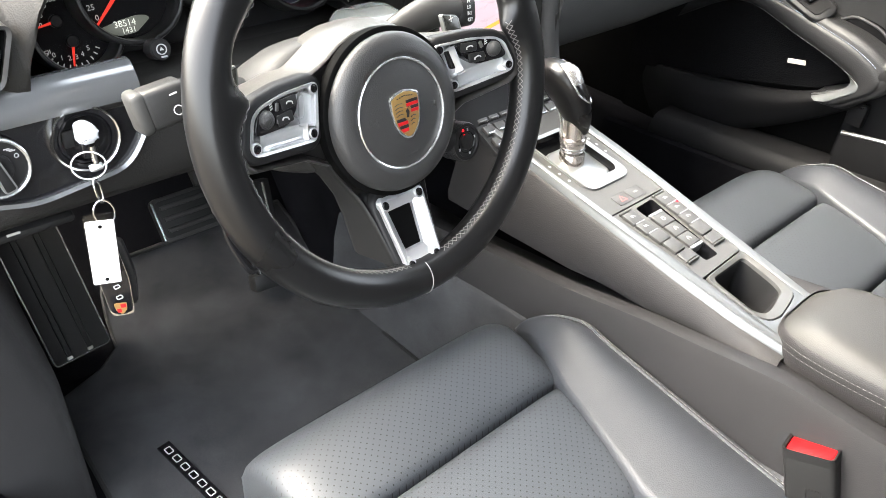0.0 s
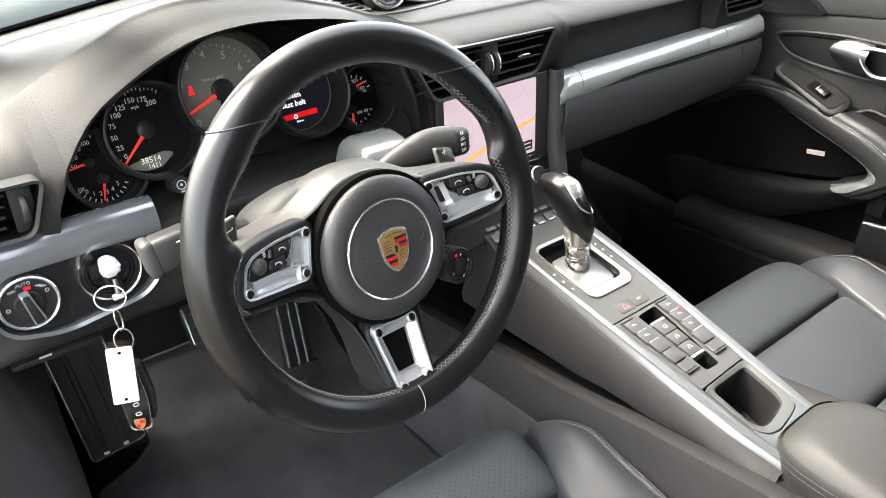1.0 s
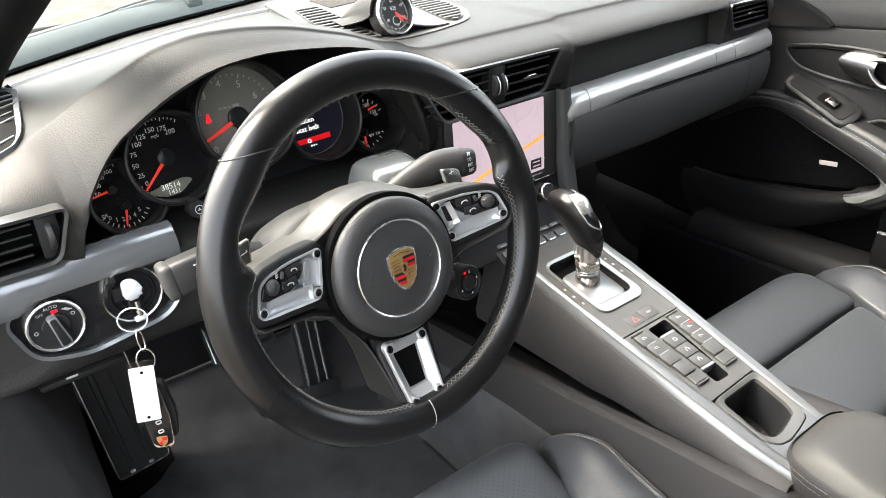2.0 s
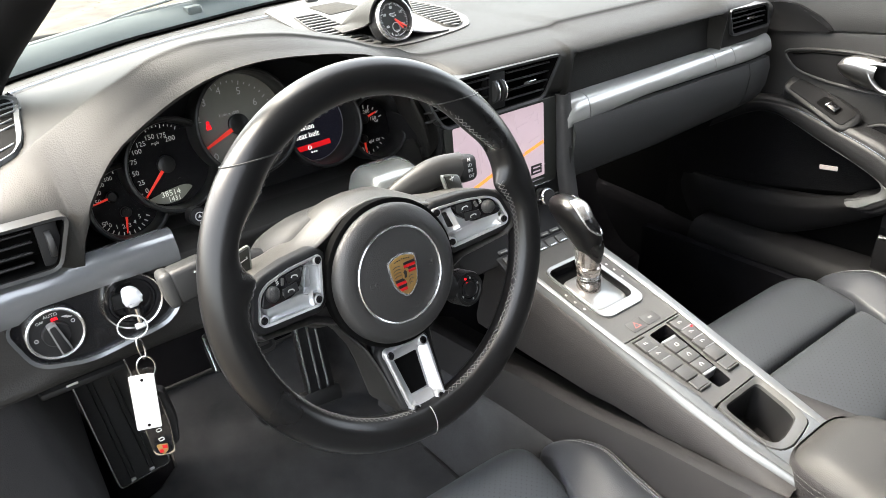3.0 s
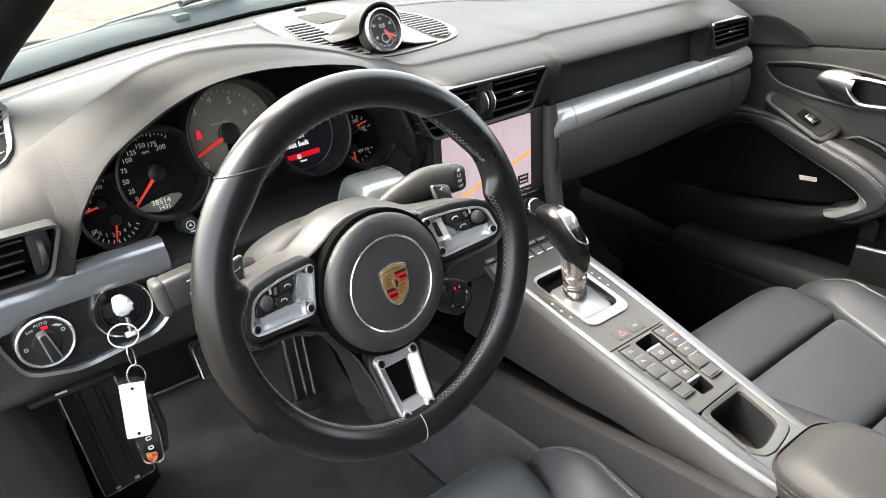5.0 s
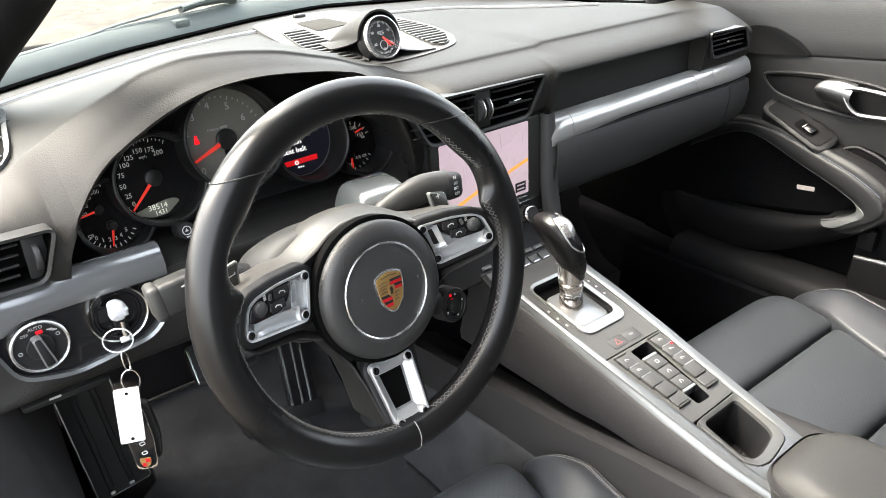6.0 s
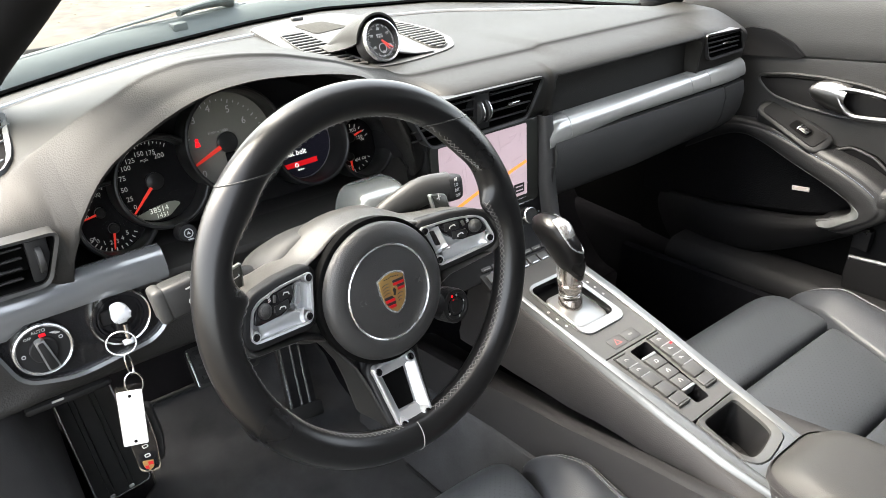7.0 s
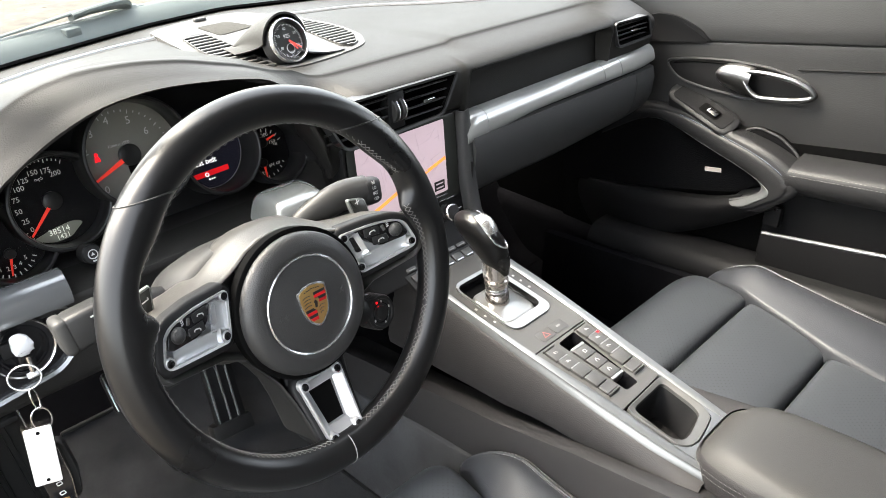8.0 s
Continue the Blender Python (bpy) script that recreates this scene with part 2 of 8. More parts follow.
def rounded(poly, r, n=4):
    """Rounds the corners of a polygon."""
    out = []
    m = len(poly)
    for i, p in enumerate(poly):
        p, a, b = Vector(p), Vector(poly[i - 1]), Vector(poly[(i + 1) % m])
        da, db = (a - p), (b - p)
        k = min(r, da.length * 0.45, db.length * 0.45)
        s, e = p + da.normalized() * k, p + db.normalized() * k
        for j in range(n + 1):
            t = j / n
            out.append(tuple((1 - t) ** 2 * s + 2 * t * (1 - t) * p + t * t * e))
    return out


def prism(outline, z0, z1, bevel=0.0, seg=2):
    """A plate of that outline from z0 to z1, the rim of its upper face bevelled."""
    bm = bmesh.new()
    a = [bm.verts.new((x, y, z0)) for x, y in outline]
    b = [bm.verts.new((x, y, z1)) for x, y in outline]
    n = len(a)
    for i in range(n):
        bm.faces.new((a[i], a[(i + 1) % n], b[(i + 1) % n], b[i]))
    bm.faces.new(a)
    top = bm.faces.new(b)
    if bevel:
        bmesh.ops.bevel(bm, geom=list(top.edges), offset=bevel, segments=seg, affect="EDGES", profile=0.5)
    return bm


def frame_plate(outer, inner, z0, z1, lip=0.0):
    """A plate with a hole; both outlines have the same number of points. lip: how far the hole's edge dips."""
    bm = bmesh.new()
    o0 = [bm.verts.new((x, y, z0)) for x, y in outer]
    o1 = [bm.verts.new((x, y, z1)) for x, y in outer]
    i1 = [bm.verts.new((x, y, z1 - lip)) for x, y in inner]
    i0 = [bm.verts.new((x, y, z0)) for x, y in inner]
    n = len(o0)
    for i in range(n):
        j = (i + 1) % n
        for p, q in ((o0, o1), (o1, i1), (i1, i0), (i0, o0)):
            bm.faces.new((p[i], p[j], q[j], q[i]))
    return bm


def scaled(outline, k, cx=None, cy=None):
    cx = sum(p[0] for p in outline) / len(outline) if cx is None else cx
    cy = sum(p[1] for p in outline) / len(outline) if cy is None else cy
    return [(cx + (x - cx) * k, cy + (y - cy) * k) for x, y in outline]


def inset(outline, d):
    """The outline moved inwards by d (anticlockwise outlines)."""
    n = len(outline)
    out = []
    for i in range(n):
        a, b = Vector(outline[i - 1]), Vector(outline[(i + 1) % n])
        t = (b - a)
        if t.length < 1e-9:
            out.append(outline[i])
            continue
        t.normalize()
        out.append((outline[i][0] - t.y * d, outline[i][1] + t.x * d))
    return out


def spline(pts, n, closed=False):
    """Catmull-Rom through the points, n steps a stretch."""
    pts = [Vector(p) for p in pts]
    m = len(pts)
    out = []
    for i in range(m if closed else m - 1):
        p1, p2 = pts[i], pts[(i + 1) % m]
        p0 = pts[i - 1] if (closed or i > 0) else p1 * 2 - p2
        p3 = pts[(i + 2) % m] if (closed or i + 2 < m) else p2 * 2 - p1
        for k in range(n):
            t = k / n
            out.append(0.5 * ((2 * p1) + (p2 - p0) * t + (2 * p0 - 5 * p1 + 4 * p2 - p3) * t * t + (3 * p1 - p0 - 3 * p2 + p3) * t ** 3))
    if not closed:
        out.append(pts[-1].copy())
    return out


def tube(path, r, n=8, closed=False, flat=1.0, ups=None):
    """A round bar along a path; r may be a list, one for each point."""
    path = [Vector(p) for p in path]
    m = len(path)
    bm = bmesh.new()
    rings = []
    up = None
    for i in range(m):
        a = path[i - 1] if (closed or i) else path[0]
        b = path[(i + 1) % m] if (closed or i + 1 < m) else path[-1]
        t = (b - a).normalized()
        if ups is not None:
            up = Vector(ups)
        elif up is None:
            up = Vector((0, 0, 1)) if abs(t.z) < 0.9 else Vector((1, 0, 0))
        s = t.cross(up).normalized()
        up = s.cross(t).normalized()
        rr = r[i] if isinstance(r, (list, tuple)) else r
        rings.append([bm.verts.new(path[i] + rr * (math.cos(2 * math.pi * k / n) * s + flat * math.sin(2 * math.pi * k / n) * up)) for k in range(n)])
    for i in range(m if closed else m - 1):
        a, b = rings[i], rings[(i + 1) % m]
        for k in range(n):
            bm.faces.new((a[k], a[(k + 1) % n], b[(k + 1) % n], b[k]))
    if not closed:
        bm.faces.new(rings[0])
        bm.faces.new(list(reversed(rings[-1])))
    return bm


def sheet(rows, thick=0.0, close=False):
    """A skin over rows of points (all rows of one length); thick gives it a back."""
    bm = bmesh.new()
    vs = [[bm.verts.new(p) for p in row] for row in rows]
    for a, b in zip(vs, vs[1:]):
        n = len(a)
        for k in range(n if close else n - 1):
            try:
                bm.faces.new((a[k], a[(k + 1) % n], b[(k + 1) % n], b[k]))
            except ValueError:
                pass
    bmesh.ops.recalc_face_normals(bm, faces=bm.faces)
    if thick:
        bmesh.ops.solidify(bm, geom=bm.faces[:], thickness=thick)
    return bm


def stitches(path, length=0.0035, gap=0.0015, r=0.00045, lift=(0, 0, 0.0003)):
    """A row of thread stitches along a path, all in one mesh."""
    path = [Vector(p) for p in path]
    lift = Vector(lift)
    cum = [0.0]
    for a, b in zip(path, path[1:]):
        cum.append(cum[-1] + (b - a).length)

    def at(s):
        for i in range(len(path) - 1):
            if cum[i + 1] >= s:
                return path[i].lerp(path[i + 1], (s - cum[i]) / max(1e-9, cum[i + 1] - cum[i]))
        return path[-1]
    verts, faces = [], []
    s = 0.0
    while s + length < cum[-1]:
        a, b = at(s) + lift, at(s + length) + lift
        t = (b - a).normalized()
        u = t.cross(Vector((0.3, 0.2, 0.93))).normalized()
        w = u.cross(t)
        k0 = len(verts)
        for p, k in ((a, 0.5), (a.lerp(b, 0.5) + lift, 1.0), (b, 0.5)):
            for q in (u, w, -u, -w):
                verts.append(p + q * r * k)
        for i in (0, 4):
            for k in range(4):
                faces.append((k0 + i + k, k0 + i + (k + 1) % 4, k0 + i + 4 + (k + 1) % 4, k0 + i + 4 + k))
        s += length + gap
    bm = bmesh.new()
    vv = [bm.verts.new(v) for v in verts]
    for f in faces:
        bm.faces.new([vv[i] for i in f])
    return bm


def text_bm(s, size, m, depth=0.0002, align="CENTER"):
    """Raised letters, in the plane of m's x and y."""
    cu = bpy.data.curves.new("tmp", "FONT")
    cu.body, cu.size, cu.extrude, cu.align_x, cu.align_y = s, size, depth, align, "CENTER"
    cu.resolution_u = 2
    ob = bpy.data.objects.new("tmp", cu)
    scene.collection.objects.link(ob)
    bpy.context.view_layer.update()
    me = bpy.data.meshes.new_from_object(ob.evaluated_get(bpy.context.evaluated_depsgraph_get()))
    bm = bmesh.new()
    bm.from_mesh(me)
    bpy.data.objects.remove(ob)
    bpy.data.meshes.remove(me)
    bpy.data.curves.remove(cu)
    return moved(bm, m)


def plane_frame(origin, x_axis, normal):
    """A frame whose x runs along x_axis and whose z is the normal."""
    z = Vector(normal).normalized()
    x = (Vector(x_axis) - z * Vector(x_axis).dot(z)).normalized()
    y = z.cross(x)
    m = Matrix((x, y, z)).transposed().to_4x4()
    m.translation = Vector(origin)
    return m


# ---- ground, car shell ----
def ground():
    n = 60
    rows = []
    for i in range(n + 1):
        row = []
        for j in range(n + 1):
            # fine squares near the car, wide ones out to the horizon
            x = math.copysign(abs(i / n * 2 - 1) ** 4 * 2500 + abs(i / n * 2 - 1) * 12, i / n - 0.5)
            y = math.copysign(abs(j / n * 2 - 1) ** 4 * 2500 + abs(j / n * 2 - 1) * 12, j / n - 0.5)
            row.append((x, y + 3, -0.27 + 0.05 * noise.noise(Vector((x * 0.5, y * 0.5, 0)))))
        rows.append(row)
    g = part("ground", sheet(rows), DIRT, None)
    return tagged(g, "pale dry dirt and straw ground outside the car", "ground", kind="structure")


def straw():
    """Loose tufts and stones on the ground ahead of the car."""
    rnd = random.Random(4)
    verts, faces = [], []
    for _ in range(9000):
        x, y = rnd.uniform(-4, 10), rnd.uniform(2.5, 16)
        a, l, h = rnd.uniform(0, 6.28), rnd.uniform(0.01, 0.035), rnd.uniform(0.001, 0.003)
        dx, dy = math.cos(a) * l, math.sin(a) * l
        k = len(verts)
        z = -0.27 + 0.05 * noise.noise(Vector((x * 0.5, (y - 3) * 0.5, 0)))
        verts += [(x - dx, y - dy, z), (x + dx, y + dy, z), (x - dy * 0.2, y + dx * 0.2, z), (x, y, z + h)]
        faces += [(k, k + 1, k + 3), (k + 1, k + 2, k + 3), (k + 2, k, k + 3)]
    o = mesh_ob("straw", verts, faces, STRAW, None, smooth=False)
    return tagged(o, "scattered dry straw and pebbles on the dirt", "straw", kind="stuff")


STRAW = material("straw", (0.070, 0.055, 0.035), 0.95, blotch=0.5, blotch_scale=3)
ground()
straw()

# floor pan with a raised tunnel in the middle and a toe board at the front
FLOOR = [(-0.75, 0.0), (0.40, 0.0), (0.48, 0.003), (0.55, 0.030), (0.66, 0.16), (0.78, 0.34), (0.86, 0.5)]


def floor_z(y):
    q = spline([(0, a, b) for a, b in FLOOR], 5)
    return float(np.interp(y, [p.y for p in q], [p.z for p in q]))


def floor_pan():
    prof = spline([(0, y, z) for y, z in FLOOR], 5)
    xs = [-0.74, -0.70, -0.4, -0.16, -0.118, -0.098, 0.098, 0.118, 0.16, 0.4, 0.66, 0.72]
    rows = []
    for x in xs:
        up = 0.22 if abs(x) < 0.10 else 0.0
        rows.append([(x, p.y, max(p.z, up) if up else p.z) for p in prof])
    o = part("floor", sheet(rows), CARPET, None, smooth=50)
    return tagged(o, "black carpeted car floor with raised centre tunnel", "floor", kind="structure")


floor_pan()


# sill along the foot of the passenger door
rows = []
for k in range(16):
    y = -0.45 + 0.05 * k
    z = 0.224 - 0.087 * y
    rows.append([(0.66, y, z + 0.002), (0.602, y, z), (0.590, y, z - 0.004), (0.580, y, z - 0.016), (0.574, y, z - 0.034), (0.576, y, z - 0.040)])
o = part("trim_sill", sheet(rows), DOORLOW, None, smooth=60)
tagged(o, "dark grey plastic sill trim below the passenger door", "sill trim", kind="structure")
o = part("wall_sill", sheet([[(0.577, -0.45, 0.22), (0.577, 0.40, 0.15)], [(0.577, -0.45, -0.01), (0.577, 0.40, -0.01)]], 0.02), CARPET, None)
tagged(o, "black carpeted inner side of the sill", "wall", kind="structure")


def wall_panel(name, pts, thick, mat, label, cat="wall"):
    o = part(name, sheet(pts, thick), mat, None, smooth=40)
    return tagged(o, label, cat, kind="structure")


# driver-side kick panel with felt lining, outer sills, rear wall
def kick_panel():
    prof = spline([(-0.82, 0.246), (-0.74, 0.246), (-0.684, 0.247), (-0.668, 0.256), (-0.660, 0.30), (-0.650, 0.45), (-0.635, 0.62)], 6)
    rows = []
    for z in (0.0, 0.12, 0.20, 0.29, 0.36, 0.42, 0.47):
        lean = 0.17 * min(0.21, max(-0.06, 0.41 - z))
        rows.append([(p[0] + lean, p[1], z) for p in prof])
    return wall_panel("wall_kick_left", rows, 0.012, KICK, "dark grey felt lining beside the driver footwell")


kick_panel()
# near black: the passenger footwell's shade is put into the colour
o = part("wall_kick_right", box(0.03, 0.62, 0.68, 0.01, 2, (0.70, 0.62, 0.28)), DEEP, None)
tagged(o, "lining beside the passenger footwell, black in place of its shade", "wall", kind="structure")
for nm, x0, x1 in (("wall_sill_left", -0.80, -0.705), ("wall_sill_right", 0.66, 0.80)):
    o = part(nm, box(x1 - x0, 1.7, 0.30, 0.03, 3, ((x0 + x1) / 2, -0.05, -0.01)), CARPET, None)
    tagged(o, "black carpeted door sill", "sill", kind="structure")
# plain unseen wall, carried up to the roof to stop light from behind
o = part("wall_rear", box(1.5, 0.04, 1.22, 0.015, 2, (0, -0.90, 0.47)), CARPET, None)
tagged(o, "unseen black wall behind the seats, raised to block light", "wall", kind="structure")
# front wall coloured near black too, standing in for the dark under the dash
o = part("wall_firewall", box(1.5, 0.03, 0.72, 0.01, 2, (0, 0.90, 0.28)), DEEP, None)
tagged(o, "firewall ahead of the footwells, black in place of their shade", "wall", kind="structure")

# unseen side walls, added to cut the light from the rear corners
for sx, nm in ((-1, "wall_block_left"), (1, "wall_block_right")):
    o = part(nm, box(0.05, 0.34, 0.90, 0.02, 2, (0.60 * sx, -0.76, 0.60)), CARPET, None)
    tagged(o, "unseen black wall behind the door opening, added to block light", "wall", kind="structure")
# unseen roof with a header above the windscreen, added to hold back skylight
rows = []
for i in range(13):
    x = -0.54 + 1.10 * i / 12
    up = 0.04 * (1 - (x / 0.52) ** 2)
    rows.append([(x, 0.05, 1.03 + up), (x, -0.03, 1.06 + up), (x, -0.20, 1.085 + up), (x, -0.50, 1.09 + up), (x, -0.80, 1.05 + up), (x, -0.95, 0.98 + up)])
o = part("ceiling", sheet(rows, 0.03), ADDED_ROOF, None, smooth=60)
tagged(o, "unseen black roof, added to keep skylight off the cabin", "ceiling", kind="structure")


# ---- dashboard ----
def dash_base(x):
    """Where the windscreen meets the dashboard."""
    return float(np.interp(x, [-0.73, -0.53, -0.35, -0.09, 0.07, 0.30, 0.50, 0.60], [0.50, 0.64, 0.734, 0.812, 0.835, 0.77, 0.60, 0.45]))


# the arch over the instruments: x and the height of its lip
ARCH = [(-0.573, 0.574), (-0.568, 0.592), (-0.561, 0.608), (-0.555, 0.626), (-0.542, 0.648), (-0.523, 0.668), (-0.492, 0.688), (-0.457, 0.707), (-0.419, 0.7220),
        (-0.386, 0.728), (-0.353, 0.7300), (-0.320, 0.7280), (-0.272, 0.722), (-0.225, 0.712), (-0.198, 0.698), (-0.183, 0.675), (-0.174, 0.645), (-0.160, 0.607), (-0.150, 0.574)]
# where the top rolls over into the face
BEND = [(-0.73, 0.628), (-0.64, 0.646), (-0.592, 0.664), (-0.574, 0.677), (-0.518, 0.713), (-0.457, 0.744), (-0.409, 0.752), (-0.353, 0.750), (-0.299, 0.742), (-0.227, 0.722), (-0.179, 0.702), (-0.13, 0.686), (-0.10, 0.681)]

# the seam along the foot of the windscreen: x and y
SEAM_LINE = [(-0.73, 0.43), (-0.62, 0.500), (-0.555, 0.534), (-0.489, 0.570), (-0.406, 0.607), (-0.31, 0.649), (-0.209, 0.674), (-0.131, 0.682), (-0.09, 0.684)]


def along(table, x):
    if table in (ARCH, BEND) and -0.545 < x < -0.205:
        return sum(float(np.interp(x + d, [a for a, _ in table], [b for _, b in table])) for d in (-0.014, -0.007, 0.0, 0.007, 0.014)) / 5
    return float(np.interp(x, [a for a, _ in table], [b for _, b in table]))


def dash_section(x, right):
    yb = dash_base(x)
    if right:
        y1, y2 = max(0.40, yb - 0.16), max(0.375, min(0.47, yb - 0.19))
        mid = x < 0.080
        face = 0.2135 if (mid or x > 0.445) else 0.211
        face += 0.35 * max(0, x - 0.52) ** 1.5
        crown = 0.680 if x < 0.12 else 0.683 - 0.10 * max(0, x - 0.45) ** 1.2
        lip = 0.672 - 0.12 * max(0, x - 0.45)
        hollow = 1.0 if 0.092 < x < 0.438 else 0.0
        p = [(yb, 0.648), (y1, 0.664), (y2, 0.673), (0.305, crown + 0.001), (0.279, crown - 0.003), (face + 0.018, lip + 0.001), (face - 0.001, lip - 0.012),
             (face + 0.001 + 0.024 * hollow, 0.648 - 0.030 * (1 - hollow)), (face + 0.002 + 0.020 * hollow, 0.600), (face + 0.012, 0.562), (face + 0.004, 0.556), (face + 0.010, 0.515),
             (face + 0.022, 0.499), (0.36, 0.478), (0.62, 0.43)]
        if mid:
            p[8:13] = [(0.225, 0.602), (0.25, 0.56), (0.25, 0.54), (0.25, 0.51), (0.26, 0.49)]
        return p
    b = along(BEND, x)
    up = b - 0.680
    crest = 0.305 - 0.02 * min(1.0, max(0.0, up) / 0.05)
    ys = along(SEAM_LINE, x)
    fall = (b - 0.660) / (ys - crest)
    p = [(yb, 0.648), (ys, 0.660), ((ys + crest) / 2, (b + 0.660) / 2), (crest + 0.012, b - fall * 0.012), (crest - 0.014, b - 0.0035)]
    if x <= -0.573 or x >= -0.150:
        top = min(b - 0.012, 0.668)
        f = 0.2150 if x < 0 and x > -0.2 else 0.2235
        if x < -0.3:
            p += [(0.251, b - 0.008), (0.2325, b - 0.030), (f + 0.002, 0.604), (f + 0.006, 0.592), (0.236, 0.574), (0.237, 0.52), (0.233, 0.47), (0.240, 0.440), (0.36, 0.43), (0.62, 0.43)]
            return p
        p += [(0.236, top), (f, top - 0.016), (f + 0.002, 0.615), (f + 0.008, 0.595), (0.236, 0.574), (0.237, 0.52), (0.233, 0.47), (0.240, 0.440), (0.36, 0.43), (0.62, 0.43)]
        return p
    z = along(ARCH, x)
    edge = min(1.0, (x + 0.573) / 0.06, (-0.150 - x) / 0.05)
    deep = min(1.0, max(0.0, (z - 0.574) / (0.05 if x < -0.3 else 0.018)))
    y_in = 0.240 + 0.160 * deep
    p += [(0.244 - 0.010 * (1 - edge), max(z + 0.006, z * 0.50 + (b - 0.004) * 0.50)), (0.2375 - 0.013 * (1 - edge), z), (y_in, z - 0.008), (y_in + 0.004, 0.574 + (z - 0.574) * 0.3), (y_in - 0.02 * deep, 0.562 - 0.022 * deep), (0.238, 0.552), (0.232, 0.52), (0.240, 0.440), (0.36, 0.43), (0.62, 0.43)]
    return p


def dash_profile(x):
    """The section of the dashboard at x, from the windscreen over the top and down the face."""
    def mix(a, b, t, first):
        t = t * t * (3 - 2 * t)
        return [p if k < first else (p[0] + (q[0] - p[0]) * t, p[1] + (q[1] - p[1]) * t) for k, (p, q) in enumerate(zip(a, b))]
    x = -0.5729 if abs(x + 0.573) < 1e-4 else -0.1501 if abs(x + 0.150) < 1e-4 else x
    if x < -0.573 and x > -0.66:
        return mix(dash_section(x, False), dash_section(-0.5729, False), (x + 0.66) / 0.087, 5)
    if x <= -0.150 or x >= -0.095:
        return dash_section(x, x > -0.113)
    t = (x + 0.150) / 0.055
    a = dash_section(x, False)[:5] + dash_section(-0.1501, False)[5:]
    return mix(a, dash_section(x, True), t, 0)


def dash_top(x, y):
    """The height of the dashboard's top at a place."""
    q = spline([(0, a, b) for a, b in dash_profile(x)], 5)[:21]
    q.sort(key=lambda v: v.y)
    return float(np.interp(y, [v.y for v in q], [v.z for v in q]))


VENT_MID = [(-0.176, 0.668), (-0.139, 0.606), (0.034, 0.610), (0.067, 0.665)]
VENT_RIGHT = [(0.447, 0.663), (0.464, 0.617), (0.574, 0.619), (0.557, 0.660)]
VENT_LEFT = [(-0.735, 0.634), (-0.745, 0.580), (-0.594, 0.579), (-0.574, 0.632)]


def cut_hole(bm, quad, y_max, edge=0.0045):
    """Cuts an opening of that outline (x, z) through the skin in front of y_max."""
    cx, cz = sum(p[0] for p in quad) / 4, sum(p[1] for p in quad) / 4
    quad = [(x - math.copysign(edge, x - cx), z - math.copysign(edge, z - cz)) for x, z in quad]

    x0, x1, z0, z1 = min(p[0] for p in quad), max(p[0] for p in quad), min(p[1] for p in quad), max(p[1] for p in quad)

    def near():
        out = []
        for f in bm.faces:
            co = [v.co for v in f.verts]
            if max(c.y for c in co) < y_max + 0.01 and max(c.x for c in co) > x0 and min(c.x for c in co) < x1 and max(c.z for c in co) > z0 and min(c.z for c in co) < z1:
                out.append(f)
        return out
    sides = []
    for (xa, za), (xb, zb) in zip(quad, quad[1:] + quad[:1]):
        nrm = Vector((zb - za, 0, -(xb - xa))).normalized()
        if nrm.dot(Vector((cx - xa, 0, cz - za))) > 0:
            nrm = -nrm
        sides.append((Vector((xa, 0, za)), nrm))
        fs = near()
        bmesh.ops.bisect_plane(bm, geom=fs + list({e for f in fs for e in f.edges}) + list({v for f in fs for v in f.verts}), plane_co=(xa, 0, za), plane_no=nrm)
    gone = [f for f in near() if all((f.calc_center_median() - co).dot(no) < 0 for co, no in sides)]
    bmesh.ops.delete(bm, geom=gone, context="FACES")


